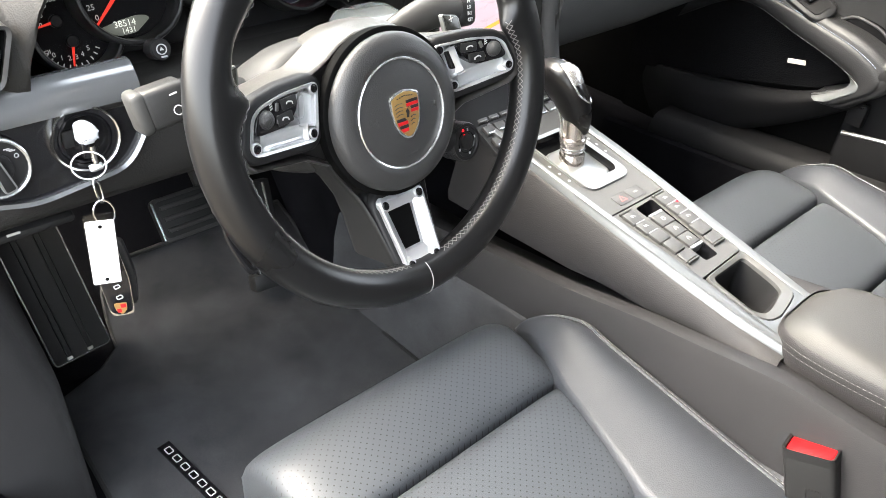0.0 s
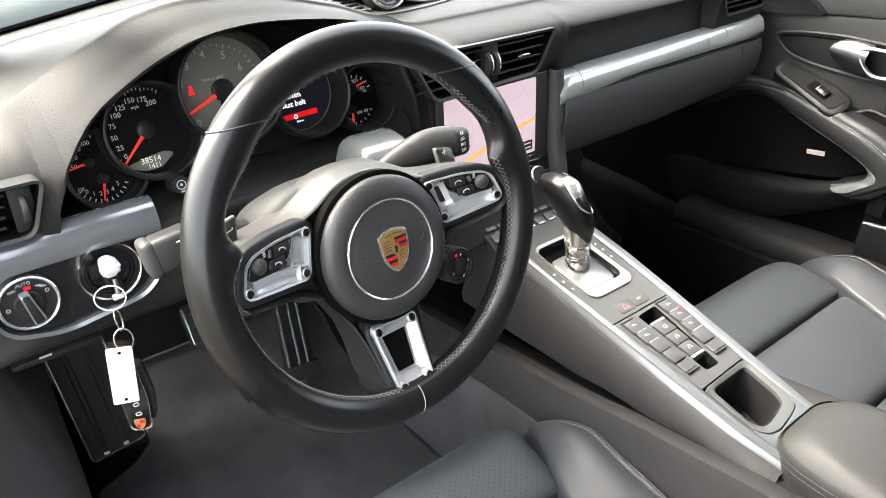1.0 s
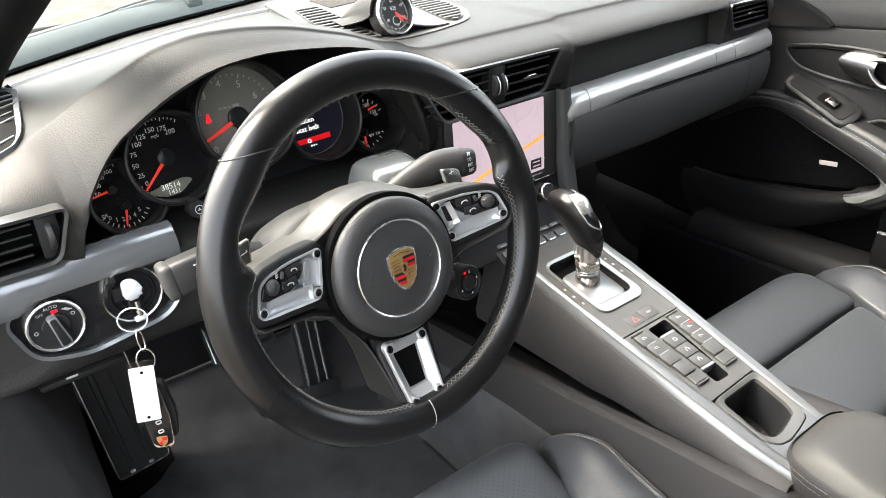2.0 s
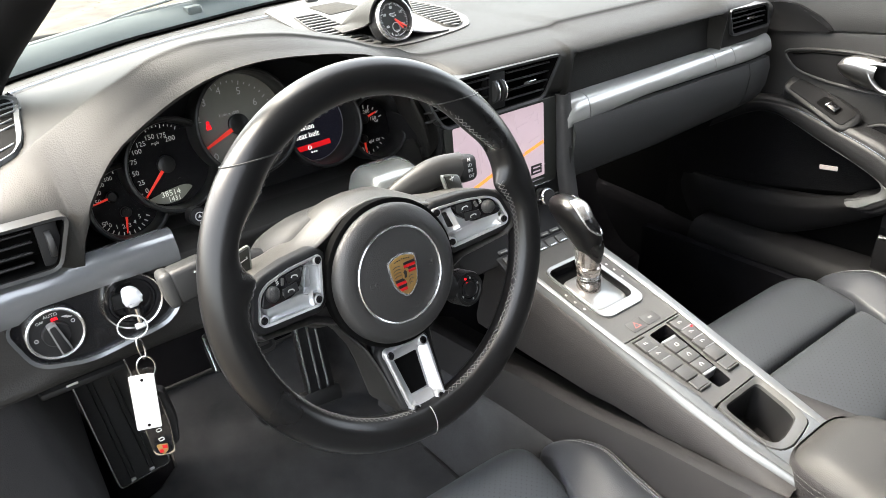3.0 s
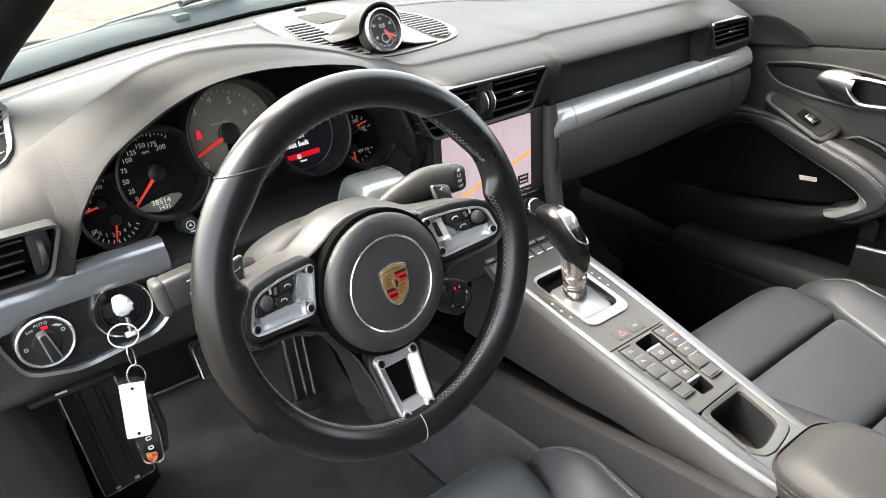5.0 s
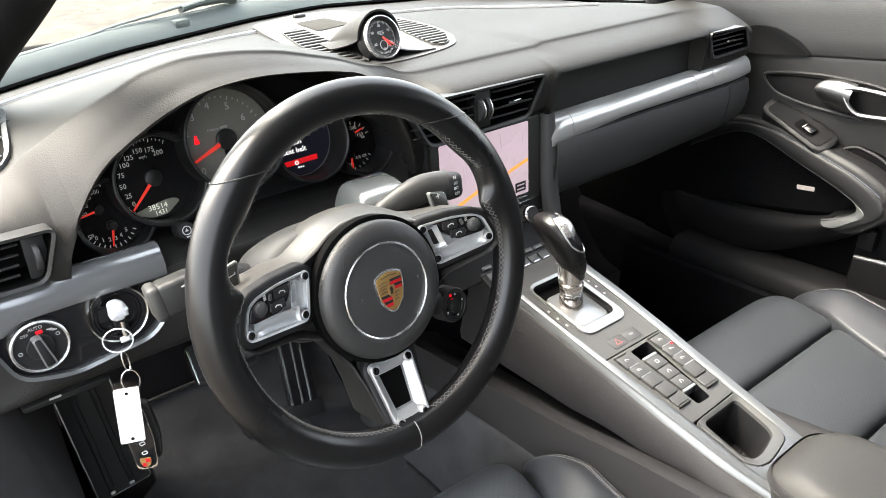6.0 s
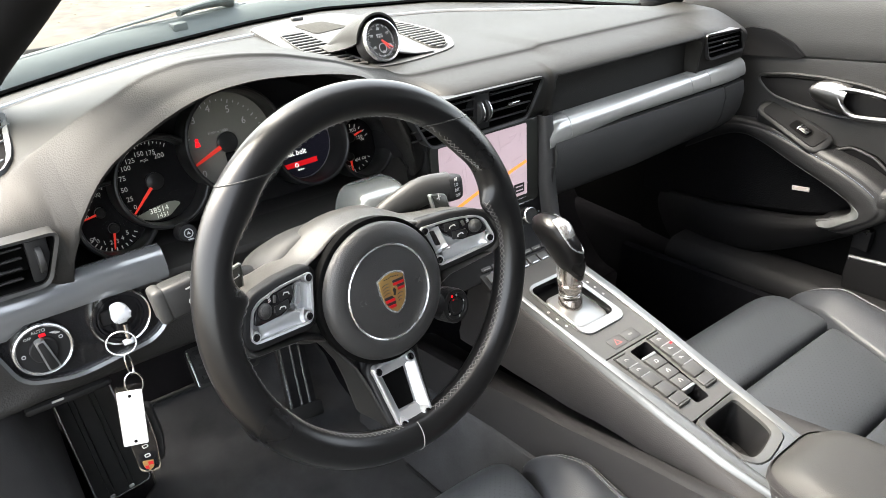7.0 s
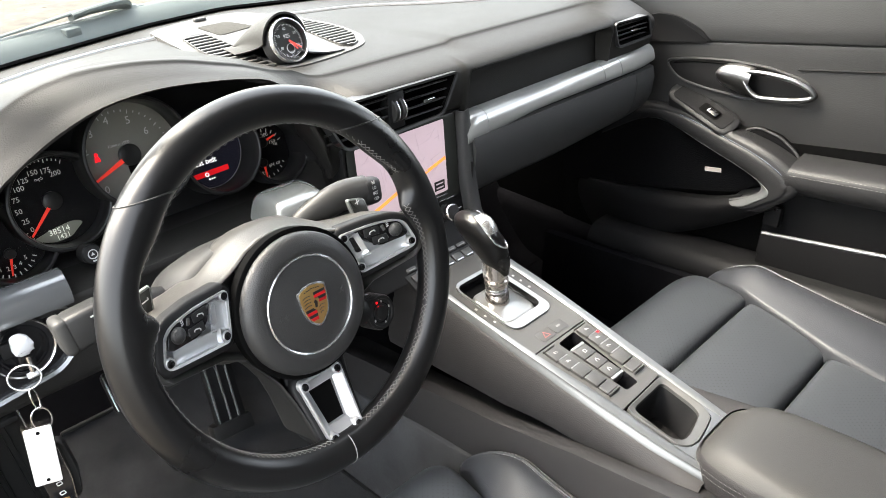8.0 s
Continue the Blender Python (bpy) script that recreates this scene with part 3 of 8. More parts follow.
def dashboard():
    th = thing("dashboard", pose(0, 0, 0), "black leather dashboard with silver trim strips", "dashboard")
    xs = sorted(set([round(-0.73 + 1.31 * i / 90, 4) for i in range(91)] + [a for a, _ in ARCH] + [-0.600, -0.594, -0.588, -0.582, -0.575, -0.571, -0.565, -0.140, -0.132, -0.124, -0.105, -0.532, -0.51, -0.191, -0.178, -0.167, -0.154, -0.148, -0.114, -0.112, 0.079, 0.081, 0.088, 0.096, 0.434, 0.442, 0.448, 0.585, 0.595]))
    rows = []
    for x in xs:
        push = 0.048 * min(1.0, max(0.0, (x + 0.235) / 0.05)) if x < -0.150 else 0.0
        pr = [Vector((x + (push if k in (7, 8) else 0.0), y, z)) for k, (y, z) in enumerate(dash_profile(x))]
        rows.append(spline(pr, 5))
    body = sheet(rows)
    for quad in (VENT_MID, VENT_RIGHT, VENT_LEFT):
        cut_hole(body, quad, 0.24)
    low = body.copy()

    def lower(f):
        c = f.calc_center_median()
        return c.z < 0.548 and c.x < -0.135 and c.y < 0.45
    bmesh.ops.delete(body, geom=[f for f in body.faces if lower(f)], context="FACES")
    bmesh.ops.delete(low, geom=[f for f in low.faces if not lower(f)], context="FACES")
    part("body", body, DASH, th, "grained leather skin", smooth=60)
    part("lower_panel", low, DASH_KNEE, th, "dark grained knee panel", smooth=60)
    # raised seam with bright insert along the foot of the windscreen
    for ends in (SEAM_LINE[2:-1], [(0.10, 0.650), (0.22, 0.610), (0.31, 0.525), (0.42, 0.43)]):
        path = [(p.x, p.y, dash_top(p.x, p.y) + 0.0015) for p in spline([(x, y, 0) for x, y in ends], 6)]
        part("seam_groove", tube([(x, y, z - 0.0005) for x, y, z in path], 0.0075, 8, flat=0.22), RUBBER, th)
        part("seam_trim", tube([(x, y, z + 0.001) for x, y, z in path], 0.0030 if ends[0][0] < 0 else 0.0016, 8, flat=0.7), STRIP, th, "dark silver seam insert")
    # passenger strip in four lengths
    cuts = [0.075, 0.120, 0.418, 0.470, 0.588]
    for a, b in zip(cuts, cuts[1:]):
        rows = []
        for k in range(9):
            x = a + 0.0006 + (b - a - 0.0012) * k / 8
            t = (x - 0.075) / 0.51
            zt, zb = 0.593 + 0.006 * t, 0.555 + 0.014 * min(1, t * 3)
            if x < 0.10:
                zt -= 0.014 * ((0.10 - x) / 0.025) ** 2
            y0 = 0.202 + 0.35 * max(0, x - 0.52) ** 1.5
            h = zt - zb
            rows.append(spline([(x, y0 + 0.026, zt + 0.001), (x, y0 + 0.014, zt), (x, y0 + 0.0055, zt - h * 0.14), (x, y0 + 0.0008, zt - h * 0.40), (x, y0 - 0.0015, zt - h * 0.68), (x, y0 - 0.0006, zb + h * 0.12), (x, y0 + 0.003, zb), (x, y0 + 0.012, zb - 0.001)], 2))
        part("trim_strip", sheet(rows, -0.002), TRIM_SILVER, th, "warm silver trim strip", smooth=50)
    rows = []
    for k in range(25):
        x = 0.086 + 0.499 * k / 24
        f = 0.35 * max(0, x - 0.52) ** 1.5
        rows.append([(x, 0.2065 + f, 0.557 + 0.016 * min(1, (x - 0.075) / 0.51 * 3) + 0.001), (x, 0.2065 + f, 0.5575)])
    part("strip_gap", sheet(rows, -0.003), DEEP, th)
    # glove box lid below the strip
    for a, b in ((0.086, 0.515), (0.517, 0.585)):
        rows = []
        for k in range(13):
            x = a + (b - a) * k / 12
            f = 0.35 * max(0, x - 0.52) ** 1.5
            zl = 0.470 + 0.014 * max(0, x - 0.3) / 0.3
            rows.append([(x, 0.214 + f, 0.5595), (x, 0.203 + f, 0.558), (x, 0.199 + f, 0.545), (x, 0.201 + f, 0.515), (x, 0.208 + f, zl + 0.014), (x, 0.216 + f, zl + 0.004), (x, 0.230 + f, zl)])
        part("glove_box_lid", sheet(rows, -0.006), DASH_LOW, th, smooth=60)
    part("glove_box_latch", box(0.05, 0.012, 0.006, 0.002, 2, (0.285, 0.230, 0.4685)), SOFT_BLACK, th)
    vent(th, VENT_MID, 0.2140, [(-0.158, -0.062), (-0.034, 0.044)], (-0.047, 0.636))
    vent(th, VENT_RIGHT, 0.2140, [(0.462, 0.560)], None, back=0.03)
    vent(th, VENT_LEFT, 0.2240, [(-0.73, -0.612)], (-0.597, 0.606))
    vent_side(th)
    return th


def vent(th, quad, y, spans, wheel, back=0.05):
    """An air vent set into the face: silver frame, black box, slats, thumb wheel. quad: x and z of its corners."""
    cx, cz = sum(p[0] for p in quad) / 4, sum(p[1] for p in quad) / 4
    fr = plane_frame((cx, y - 0.0035, cz), (1, 0, 0), (0, -1, 0.05))
    loc = [(x - cx, z - cz) for x, z in quad]
    outer = rounded(loc, 0.012, 5)
    inner = inset(outer, 0.0034)
    inner2 = inset(outer, 0.0044)
    fm = part("air_vent", moved(frame_plate(outer, inner, -0.016, 0.003, 0.001), fr), VENT_TRIM, th, "air vent with brushed metal frame")
    box_ = sheet([[(x, z, 0.0005) for x, z in inner2], [(x * 0.98, z * 0.9, -0.035) for x, z in inner2]], close=True)
    box_.faces.new([v for v in list(box_.verts)[len(inner2):]])
    part("vent_duct", moved(box_, fr), DEEP, fm)
    zs0, zs1 = min(p[1] for p in inner2), max(p[1] for p in inner2)
    for a, b in spans:
        n = 4
        for k in range(n):
            z = zs0 + (zs1 - zs0) * (k + 0.75) / (n + 0.5)
            sh = (z / (zs1 - zs0)) * 0.008
            s = box(b - a, 0.0024, 0.012, 0.0008, 1)
            moved(s, fr @ Matrix.Translation(((a + b) / 2 - cx + sh, z, -0.0075)) @ pose(0, 0, 0, -18))
            part("slat", s, SOFT_BLACK, fm)
        tab = box(0.022, 0.0042, 0.005, 0.0016, 2)
        part("slider", moved(tab, fr @ Matrix.Translation(((a * 0.45 + b * 0.55) - cx, zs0 + (zs1 - zs0) * 0.5, -0.0015))), CHROME, fm)
    if wheel:
        twin = quad is VENT_MID
        blk = box(0.028 if twin else 0.020, (zs1 - zs0) * 0.96, 0.006, 0.002, 2)
        part("wheel_plate", moved(blk, fr @ Matrix.Translation((wheel[0] - cx, wheel[1] - cz, -0.006))), SOFT_BLACK, fm)
        for dx in ((-0.006, 0.006) if twin else (0.0,)):
            w = cyl(0.0165 if twin else 0.014, 0.0055, 32, 0.001)
            tw = part("thumb_wheel", moved(w, fr @ Matrix.Translation((wheel[0] - cx + dx, wheel[1] - cz, -0.010 if twin else -0.006)) @ pose(0, 0, 0, 0, 90)), RUBBER, fm)
            if twin:
                arc = [(dx + 0.0030, 0.0158 * math.sin(q), -0.010 + 0.0170 * math.cos(q)) for q in (radians(-62 + 124 * i / 12) for i in range(13))]
                part("wheel_edge", moved(tube(arc, 0.0008, 6), fr @ Matrix.Translation((wheel[0] - cx, wheel[1] - cz, 0))), CHROME_SOFT, tw, "thin chrome edge")
        for dz in (-0.40, 0.40):
            part("mark", moved(lathe([(0.0016, 0), (0.0026, 0.0003), (0.0016, 0.0006)] if dz > 0 else [(0, 0.0005), (0.002, 0.0003), (0.002, 0)], 16), fr @ Matrix.Translation((wheel[0] - cx, wheel[1] - cz + dz * (zs1 - zs0), -0.0045))), PRINT, fm)


def vent_side(th):
    """The side-window vent on the end of the dashboard top."""
    quad = [(-0.655, 0.51), (-0.655, 0.30), (-0.606, 0.312), (-0.593, 0.312), (-0.583, 0.322), (-0.577, 0.343), (-0.570, 0.385), (-0.554, 0.478), (-0.557, 0.505), (-0.566, 0.518)]
    outer = rounded(quad, 0.004, 3)

    def draped(bm):
        for v in bm.verts:
            v.co.z += dash_top(v.co.x, v.co.y) + 0.002
        return bm
    fm = part("air_vent", draped(frame_plate(outer, inset(outer, 0.006), -0.004, 0.003, 0.0015)), SILVER, th, "side window vent with silver frame")
    inner = inset(outer, 0.0055)
    # flat black sheet on the uncut skin, in place of a shaded duct
    part("vent_duct", draped(prism(inner, -0.003, 0.0005)), DEEP, fm)
    for k in range(7):
        y = 0.335 + 0.023 * k
        x1 = max(p[0] for p in inner if abs(p[1] - y) < 0.05) - 0.012 * (k < 2)
        part("slat", draped(box(x1 + 0.645, 0.0026, 0.002, 0.0006, 1, ((x1 - 0.645) / 2, y, 0.0012))), SILVER, fm)


dashboard()


# ---- centre of the dashboard top: light plate, grilles, clock ----
def centre_plate():
    th = thing("speaker_plate", pose(-0.045, 0.50, 0.6728, -2.6), "pale satin plate with slotted grilles on the dashboard top", "dash plate")
    o = rounded([(-0.084, 0.212), (-0.104, 0.10), (-0.117, 0.02), (-0.119, -0.065), (-0.111, -0.128), (-0.088, -0.157), (-0.054, -0.166), (0.0, -0.160), (0.050, -0.147), (0.080, -0.132), (0.112, -0.086), (0.128, -0.03), (0.134, 0.06), (0.136, 0.12), (0.100, 0.236), (0.02, 0.249)], 0.014, 4)
    part("plate", prism(o, -0.016, 0.0015, 0.0015), PANEL_LIGHT, th)
    for sx, poly in ((-1, [(-0.078, 0.117), (-0.101, 0.027), (-0.114, -0.040), (-0.113, -0.085), (-0.103, -0.122), (-0.090, -0.140), (-0.080, -0.142), (-0.0546, -0.007), (-0.0356, 0.1185)]),
                     (1, [(0.121, 0.080), (0.0707, 0.0066), (0.054, -0.066), (0.043, -0.122), (0.054, -0.135), (0.075, -0.122), (0.105, -0.079), (0.121, -0.030), (0.126, 0.028)])):
        oo = rounded(poly, 0.008, 4)
        ii = inset(oo, 0.0022)
        g = part("grille", frame_plate(oo, ii, 0.0, 0.0048, 0.001), PANEL_LIGHT, th, "slotted grille")
        # no real hollow: a black sheet on the plate stands for shade between slats
        part("recess", prism(ii, 0.0, 0.0018), DEEP, g)
        y0, y1 = min(p[1] for p in poly), max(p[1] for p in poly)
        n = 14
        for k in range(n):
            y = y0 + (y1 - y0) * (k + 0.5) / n
            cross = []
            m = len(ii)
            for i in range(m):
                (xa, ya), (xb, yb) = ii[i], ii[(i + 1) % m]
                if (ya - y) * (yb - y) < 0:
                    cross.append(xa + (xb - xa) * (y - ya) / (yb - ya))
            if len(cross) >= 2:
                a, b = min(cross), max(cross)
                s = box(b - a, 0.0046, 0.0022, 0.0008, 1)
                part("slat", moved(s, pose((a + b) / 2, y, 0.0034, 12)), TRIMGREY, g)
    part("sensor_cover", prism(rounded([(-0.026, 0.088), (0.046, 0.104), (0.038, 0.178), (-0.020, 0.174)], 0.008), 0.001, 0.0026, 0.0005), CLOTH, th, "grey cloth-covered speaker")
    part("sun_sensor", box(0.022, 0.010, 0.006, 0.002, 2, (0.014, 0.222, 0.004)), PANEL_LIGHT, th)


TRIMGREY = material("grille_grey", (0.048, 0.047, 0.044), 0.5, blotch=0.05)
CLOTH = material("speaker_cloth", (0.034, 0.033, 0.030), 0.9, spec=0.1, grain=0.8, grain_scale=900, cells=True, fleck=0.3)
PANEL_LIGHT = material("satin_light_plastic", (0.036, 0.035, 0.033), 0.5, metal=0.0, grain=0.1, grain_scale=2500, blotch=0.05)
centre_plate()


def dial_marks(n, a0, a1, r0, r1, w, z=0.0006, every=1):
    """Tick marks round a dial, from angle a0 to a1."""
    bms = []
    for k in range(n):
        a = radians(a0 + (a1 - a0) * k / (n - 1))
        long = k % every == 0
        l = (r1 - r0) * (1 if long else 0.55)
        bms.append(moved(box(l, w, 0.0004), pose(0, 0, 0, 0, 0, math.degrees(a)) @ Matrix.Translation((r1 - l / 2, 0, z))))
    return joined(*bms)


def needle_bm(r, w, ang, z=0.003, tail=0.0):
    o = [(-tail, -w * 0.7), (r, -w * 0.35), (r, w * 0.35), (-tail, w * 0.7)]
    return moved(prism(o, z, z + 0.0012), pose(0, 0, 0, 0, 0, ang))


CLOCK_FACE = material("clock_face_grey", (0.020, 0.020, 0.019), 0.5, spec=0.1, blotch=0.1)


def clock():
    c = Vector((-0.1015, 0.363, 0.7090))
    th = thing("dash_clock", plane_frame(c, (1, 0.105, 0), (0.0955, -0.9085, 0.4067)) @ Matrix.Scale(0.855, 4), "round stopwatch with chrome ring under a leather hood", "clock")
    part("ring", lathe([(0.0345, -0.001), (0.0352, 0.003), (0.0340, 0.0065), (0.0325, 0.0072), (0.0315, 0.0060)]), CHROME_SOFT, th)
    part("inner_ring", lathe([(0.0316, 0.0062), (0.0290, 0.0035), (0.0275, 0.0)]), SOFT_BLACK, th)
    part("dial", cyl(0.028, 0.002, 48, at=(0, 0, -0.001)), CLOCK_FACE, th)
    part("ticks", dial_marks(60, 0, 354, 0.022, 0.026, 0.0005, every=5), INK, th)
    num = [text_bm(str(k * 5), 0.0062, pose(0.0185 * math.sin(radians(30 * k)), 0.0185 * math.cos(radians(30 * k)), 0.0005), 0.0001) for k in (2, 4, 6, 8, 10, 12)]
    part("numerals", joined(*num), INK, th)
    part("display", text_bm("925", 0.0085, pose(0, 0.007, 0.0005), 0.0001), INK, th)
    sub = part("subdial", lathe([(0.0075, 0.0002), (0.0075, 0.0008), (0.0068, 0.0008), (0.0068, 0.0002)], 24), INK, th)
    sub.matrix_basis = pose(0, -0.012, 0)
    part("hand", joined(needle_bm(0.024, 0.0016, -38, 0.002), needle_bm(0.019, 0.002, -55, 0.0025)), NEEDLE, th)
    part("glass", cyl(0.028, 0.0006, 40, at=(0, 0, 0.0045)), GLASS, th)
    # hood: an arch over the dial whose edges sweep back and outwards into the plate
    inv = th.matrix_basis.inverted()
    rows = []
    for k in range(13):
        t = k / 12
        row = []
        for i in range(29):
            # legs at both ends of the arch run down and back to the plate
            leg = max(0.0, (4 - i) / 4, (i - 24) / 4)
            a = radians(min(180, max(0, (i - 4) * 9)))
            left = i > 14
            x0 = c.x + math.cos(a) * (0.0325 + (0.0 if left else 0.012) * leg)
            z0 = c.z + 0.0335 * math.sin(a) - (0.029 if left else 0.028) * leg
            y0 = c.y + 0.003 * math.sin(a) + 0.006 + (0.075 if left else 0.055) * leg ** 1.3
            x = x0 + (c.x + 0.026 - x0) * 0.30 * t
            row.append(inv @ Vector((x, y0 + (0.130 - 0.6 * (y0 - c.y)) * t, z0 + (0.670 - z0) * t ** 1.5)))
        rows.append(row)
    part("hood", sheet(rows, 0.003), DASH, th, "grey leather hood", smooth=60)
    # flank of the clock's housing that falls towards the passenger's grille
    rows = []
    for k in range(9):
        t = k / 8
        a, b = Vector((c.x + 0.004 + 0.062 * t, c.y - 0.010 + 0.115 * t, 0.698 - 0.022 * t)), Vector((-0.015 + 0.043 * t, 0.354 + 0.160 * t, 0.6815 - 0.008 * t))
        row = []
        for i in range(9):
            u = i / 8
            q = a.lerp(b, u)
            row.append(inv @ Vector((q.x, q.y, b.z + (a.z - b.z) * (1 - u) ** 2.2)))
        rows.append(row)
    part("flank", sheet(rows, 0.002), DASH_LOW, th, "dark sloping flank", smooth=60)
    part("back_shell", lathe([(0.0344, 0.001), (0.0340, -0.022), (0.02, -0.04), (0, -0.042)], 32), SOFT_BLACK, th)


clock()


# ---- instruments ----
RED_BAR = material("display_red", (0.42, 0.006, 0.010), 0.5, spec=0.1, emit=0.12)
BEZEL = material("bezel_black", (0.014, 0.014, 0.014), 0.35, spec=0.25)

def instruments():
    tilt = 17.2
    nrm = Vector((0, -math.cos(radians(tilt)), math.sin(radians(tilt))))
    th = thing("instrument_cluster", plane_frame((-0.352, 0.313, 0.640), (1, 0, 0), nrm), "five round gauges with red needles in a black housing", "instruments")
    inv = th.matrix_basis.inverted()

    rings = []

    def clear(bm, off):
        """Takes away what would lie inside the gauges that stand in front."""
        gone = []
        for f in bm.faces:
            for c, rad in rings:
                if min(((v.co.xy + off) - c).length for v in f.verts) < rad - 0.003:
                    gone.append(f)
                    break
        bmesh.ops.delete(bm, geom=gone, context="FACES")
        return bm

    def gauge(x, z, r, face, name, deep):
        """A bezel with a dial sunk `deep` below its mouth; the dial's parts hang on a face of their own."""
        y = 0.313 + (z - 0.640) * math.tan(radians(tilt))
        p = inv @ Vector((x, y, z))
        sink = 0.016 if r < 0.045 else 0.008 if r < 0.055 else 0.0
        p += Vector((0.282 * sink, -0.104 * sink, -sink))
        off = p.xy
        prof = [(r + 0.0025, -0.022), (r + 0.0032, 0.012), (r + 0.0022, 0.0145), (r + 0.0002, 0.0150), (r - 0.0015, 0.0138), (r - 0.0030, 0.008), (r - 0.0032, -0.001), (r - 0.0032, -deep - 0.003)]
        h = part(name, clear(lathe(prof, 150), off), BEZEL, th, "round gauge in a black bezel")
        h.location = p
        step = [(r + 0.001) * k / 24 for k in range(25)]
        d = part("dial_face", clear(lathe([(q, 0.0) for q in step], 120), off), face, h)
        d.location = (0, 0, -deep)
        part("gauge_glass", clear(lathe([(q, 0.0085 - 0.0013 * (q / r) ** 2) for q in [(r - 0.003) * k / 20 for k in range(21)]], 96), off), GLASS, h)
        rings.append((off.copy(), r + 0.0025))
        return d

    def words(d, items, size, mat=INK, name="numerals"):
        part(name, joined(*[text_bm(t, size, pose(x, y, 0.0005), 0.0001) for t, x, y in items]), mat, d)

    def needle(d, x0, y0, x1, y1, w, hub=0.0, z=0.0035):
        a = Vector((x1 - x0, y1 - y0))
        part("needle", moved(needle_bm(a.length, w, math.degrees(math.atan2(a.y, a.x)), z, 0), Matrix.Translation((x0, y0, 0))), NEEDLE, d)
        if hub:
            u = a.normalized()
            c = part("needle_hub", lathe([(hub, 0.0), (hub, 0.004), (hub * 0.8, 0.0052), (0, 0.0052)], 32), BEZEL, d)
            c.location = (x0 - u.x * hub * 0.75, y0 - u.y * hub * 0.75, 0)

    def icon(d, x, y, s):
        part("symbol", moved(joined(frame_plate(rrect(s, s * 0.7, s * 0.1, 2), rrect(s * 0.7, s * 0.4, s * 0.05, 2), 0, 0.0002), box(s * 0.2, s * 0.9, 0.0002, at=(s * 0.75, 0, 0.0001))), pose(x, y, 0.0005)), INK, d)

    # rev counter on a grey face
    s3 = gauge(-0.352, 0.640, 0.060, DIAL_GREY, "gauge", 0.016)
    part("ticks", moved(dial_marks(36, 225, -45, 0.0490, 0.0535, 0.0010, every=5), pose(-0.0065, -0.0034, 0)), INK, s3)
    words(s3, [("0", -0.0386, -0.0321), ("2", -0.0475, 0.0140), ("3", -0.0360, 0.0310), ("4", -0.0155, 0.0405), ("5", 0.0083, 0.0355), ("6", 0.0245, 0.0190), ("7", 0.0350, -0.0034), ("8", 0.0260, -0.0320)], 0.0120)
    words(s3, [("1/min x 1000", -0.0103, 0.0128)], 0.0048)
    part("belt_lamp", moved(joined(cyl(0.0020, 0.0006, 16, at=(0, 0.0035, 0.0006)), prism([(-0.0032, -0.0045), (0.0032, -0.0045), (0.0022, 0.0012), (-0.0022, 0.0012)], 0.0003, 0.0009)), pose(-0.0379, 0.0047, 0)), REDLAMP, s3, "lit red warning lamp")
    needle(s3, -0.0114, -0.0050, -0.0500, -0.0206, 0.0036, 0.0125)
    part("gear_window", prism(rrect(0.012, 0.016, 0.002, 3, -0.002, -0.0205), 0.0, 0.0012), GLOSS, s3)
    # speedometer
    s2 = gauge(-0.448, 0.616, 0.0505, DIAL, "gauge", 0.014)
    part("ticks", moved(dial_marks(33, 238, 60, 0.0415, 0.0455, 0.0008, every=4), pose(-0.002, 0, 0)), INK, s2)
    words(s2, [("0", -0.0304, -0.0225), ("25", -0.0335, -0.0125), ("50", -0.0366, -0.0009), ("75", -0.0350, 0.0115), ("100", -0.0288, 0.0216), ("125", -0.0220, 0.0285), ("150", -0.0107, 0.0338), ("175", 0.0024, 0.0325), ("200", 0.0110, 0.0272)], 0.0078)
    words(s2, [("mph", -0.0066, 0.0262)], 0.0050)
    needle(s2, -0.0074, -0.0045, -0.0337, -0.0295, 0.0026, 0.010)
    lc = part("odometer", prism(rounded([(-0.0330, -0.0335), (-0.0240, -0.0395), (-0.0126, -0.0433), (0.0040, -0.0425), (0.0205, -0.0310), (0.0165, -0.0275), (0.0080, -0.0262), (-0.0100, -0.0285)], 0.004), 0.0, 0.001), LCD, s2, "grey lit counter")
    words(lc, [("38514", -0.0060, -0.0322)], 0.0090, LCD_INK, "digits")
    words(lc, [("1431", -0.0035, -0.0392)], 0.0076, LCD_INK, "digits")
    for dg in lc.children:
        dg.location = (0, 0, 0.0008)
    # display
    s4 = gauge(-0.256, 0.616, 0.0505, DIAL, "gauge", 0.028)
    dp = part("display", cyl(0.0455, 0.0012, 48, at=(0, 0, 0.0006)), SCREEN_DARK, s4, "lit round display with a seat belt warning")
    part("display_words", joined(text_bm("Fasten", 0.0098, pose(-0.0092, -0.0015, 0.0014), 0.0001), text_bm("seat belt", 0.0098, pose(-0.0088, -0.0118, 0.0014), 0.0001)), SCREEN_TEXT, dp)
    part("red_bar", moved(box(0.060, 0.0066, 0.0006), pose(-0.009, -0.0265, 0.0014, 0, 0, 1.5)), RED_BAR, dp, "red bar")
    part("ring_mark", lathe([(0.0462, 0.0010), (0.0462, 0.0016), (0.0452, 0.0016), (0.0452, 0.0010)], 64), PRINT_DIM, dp)
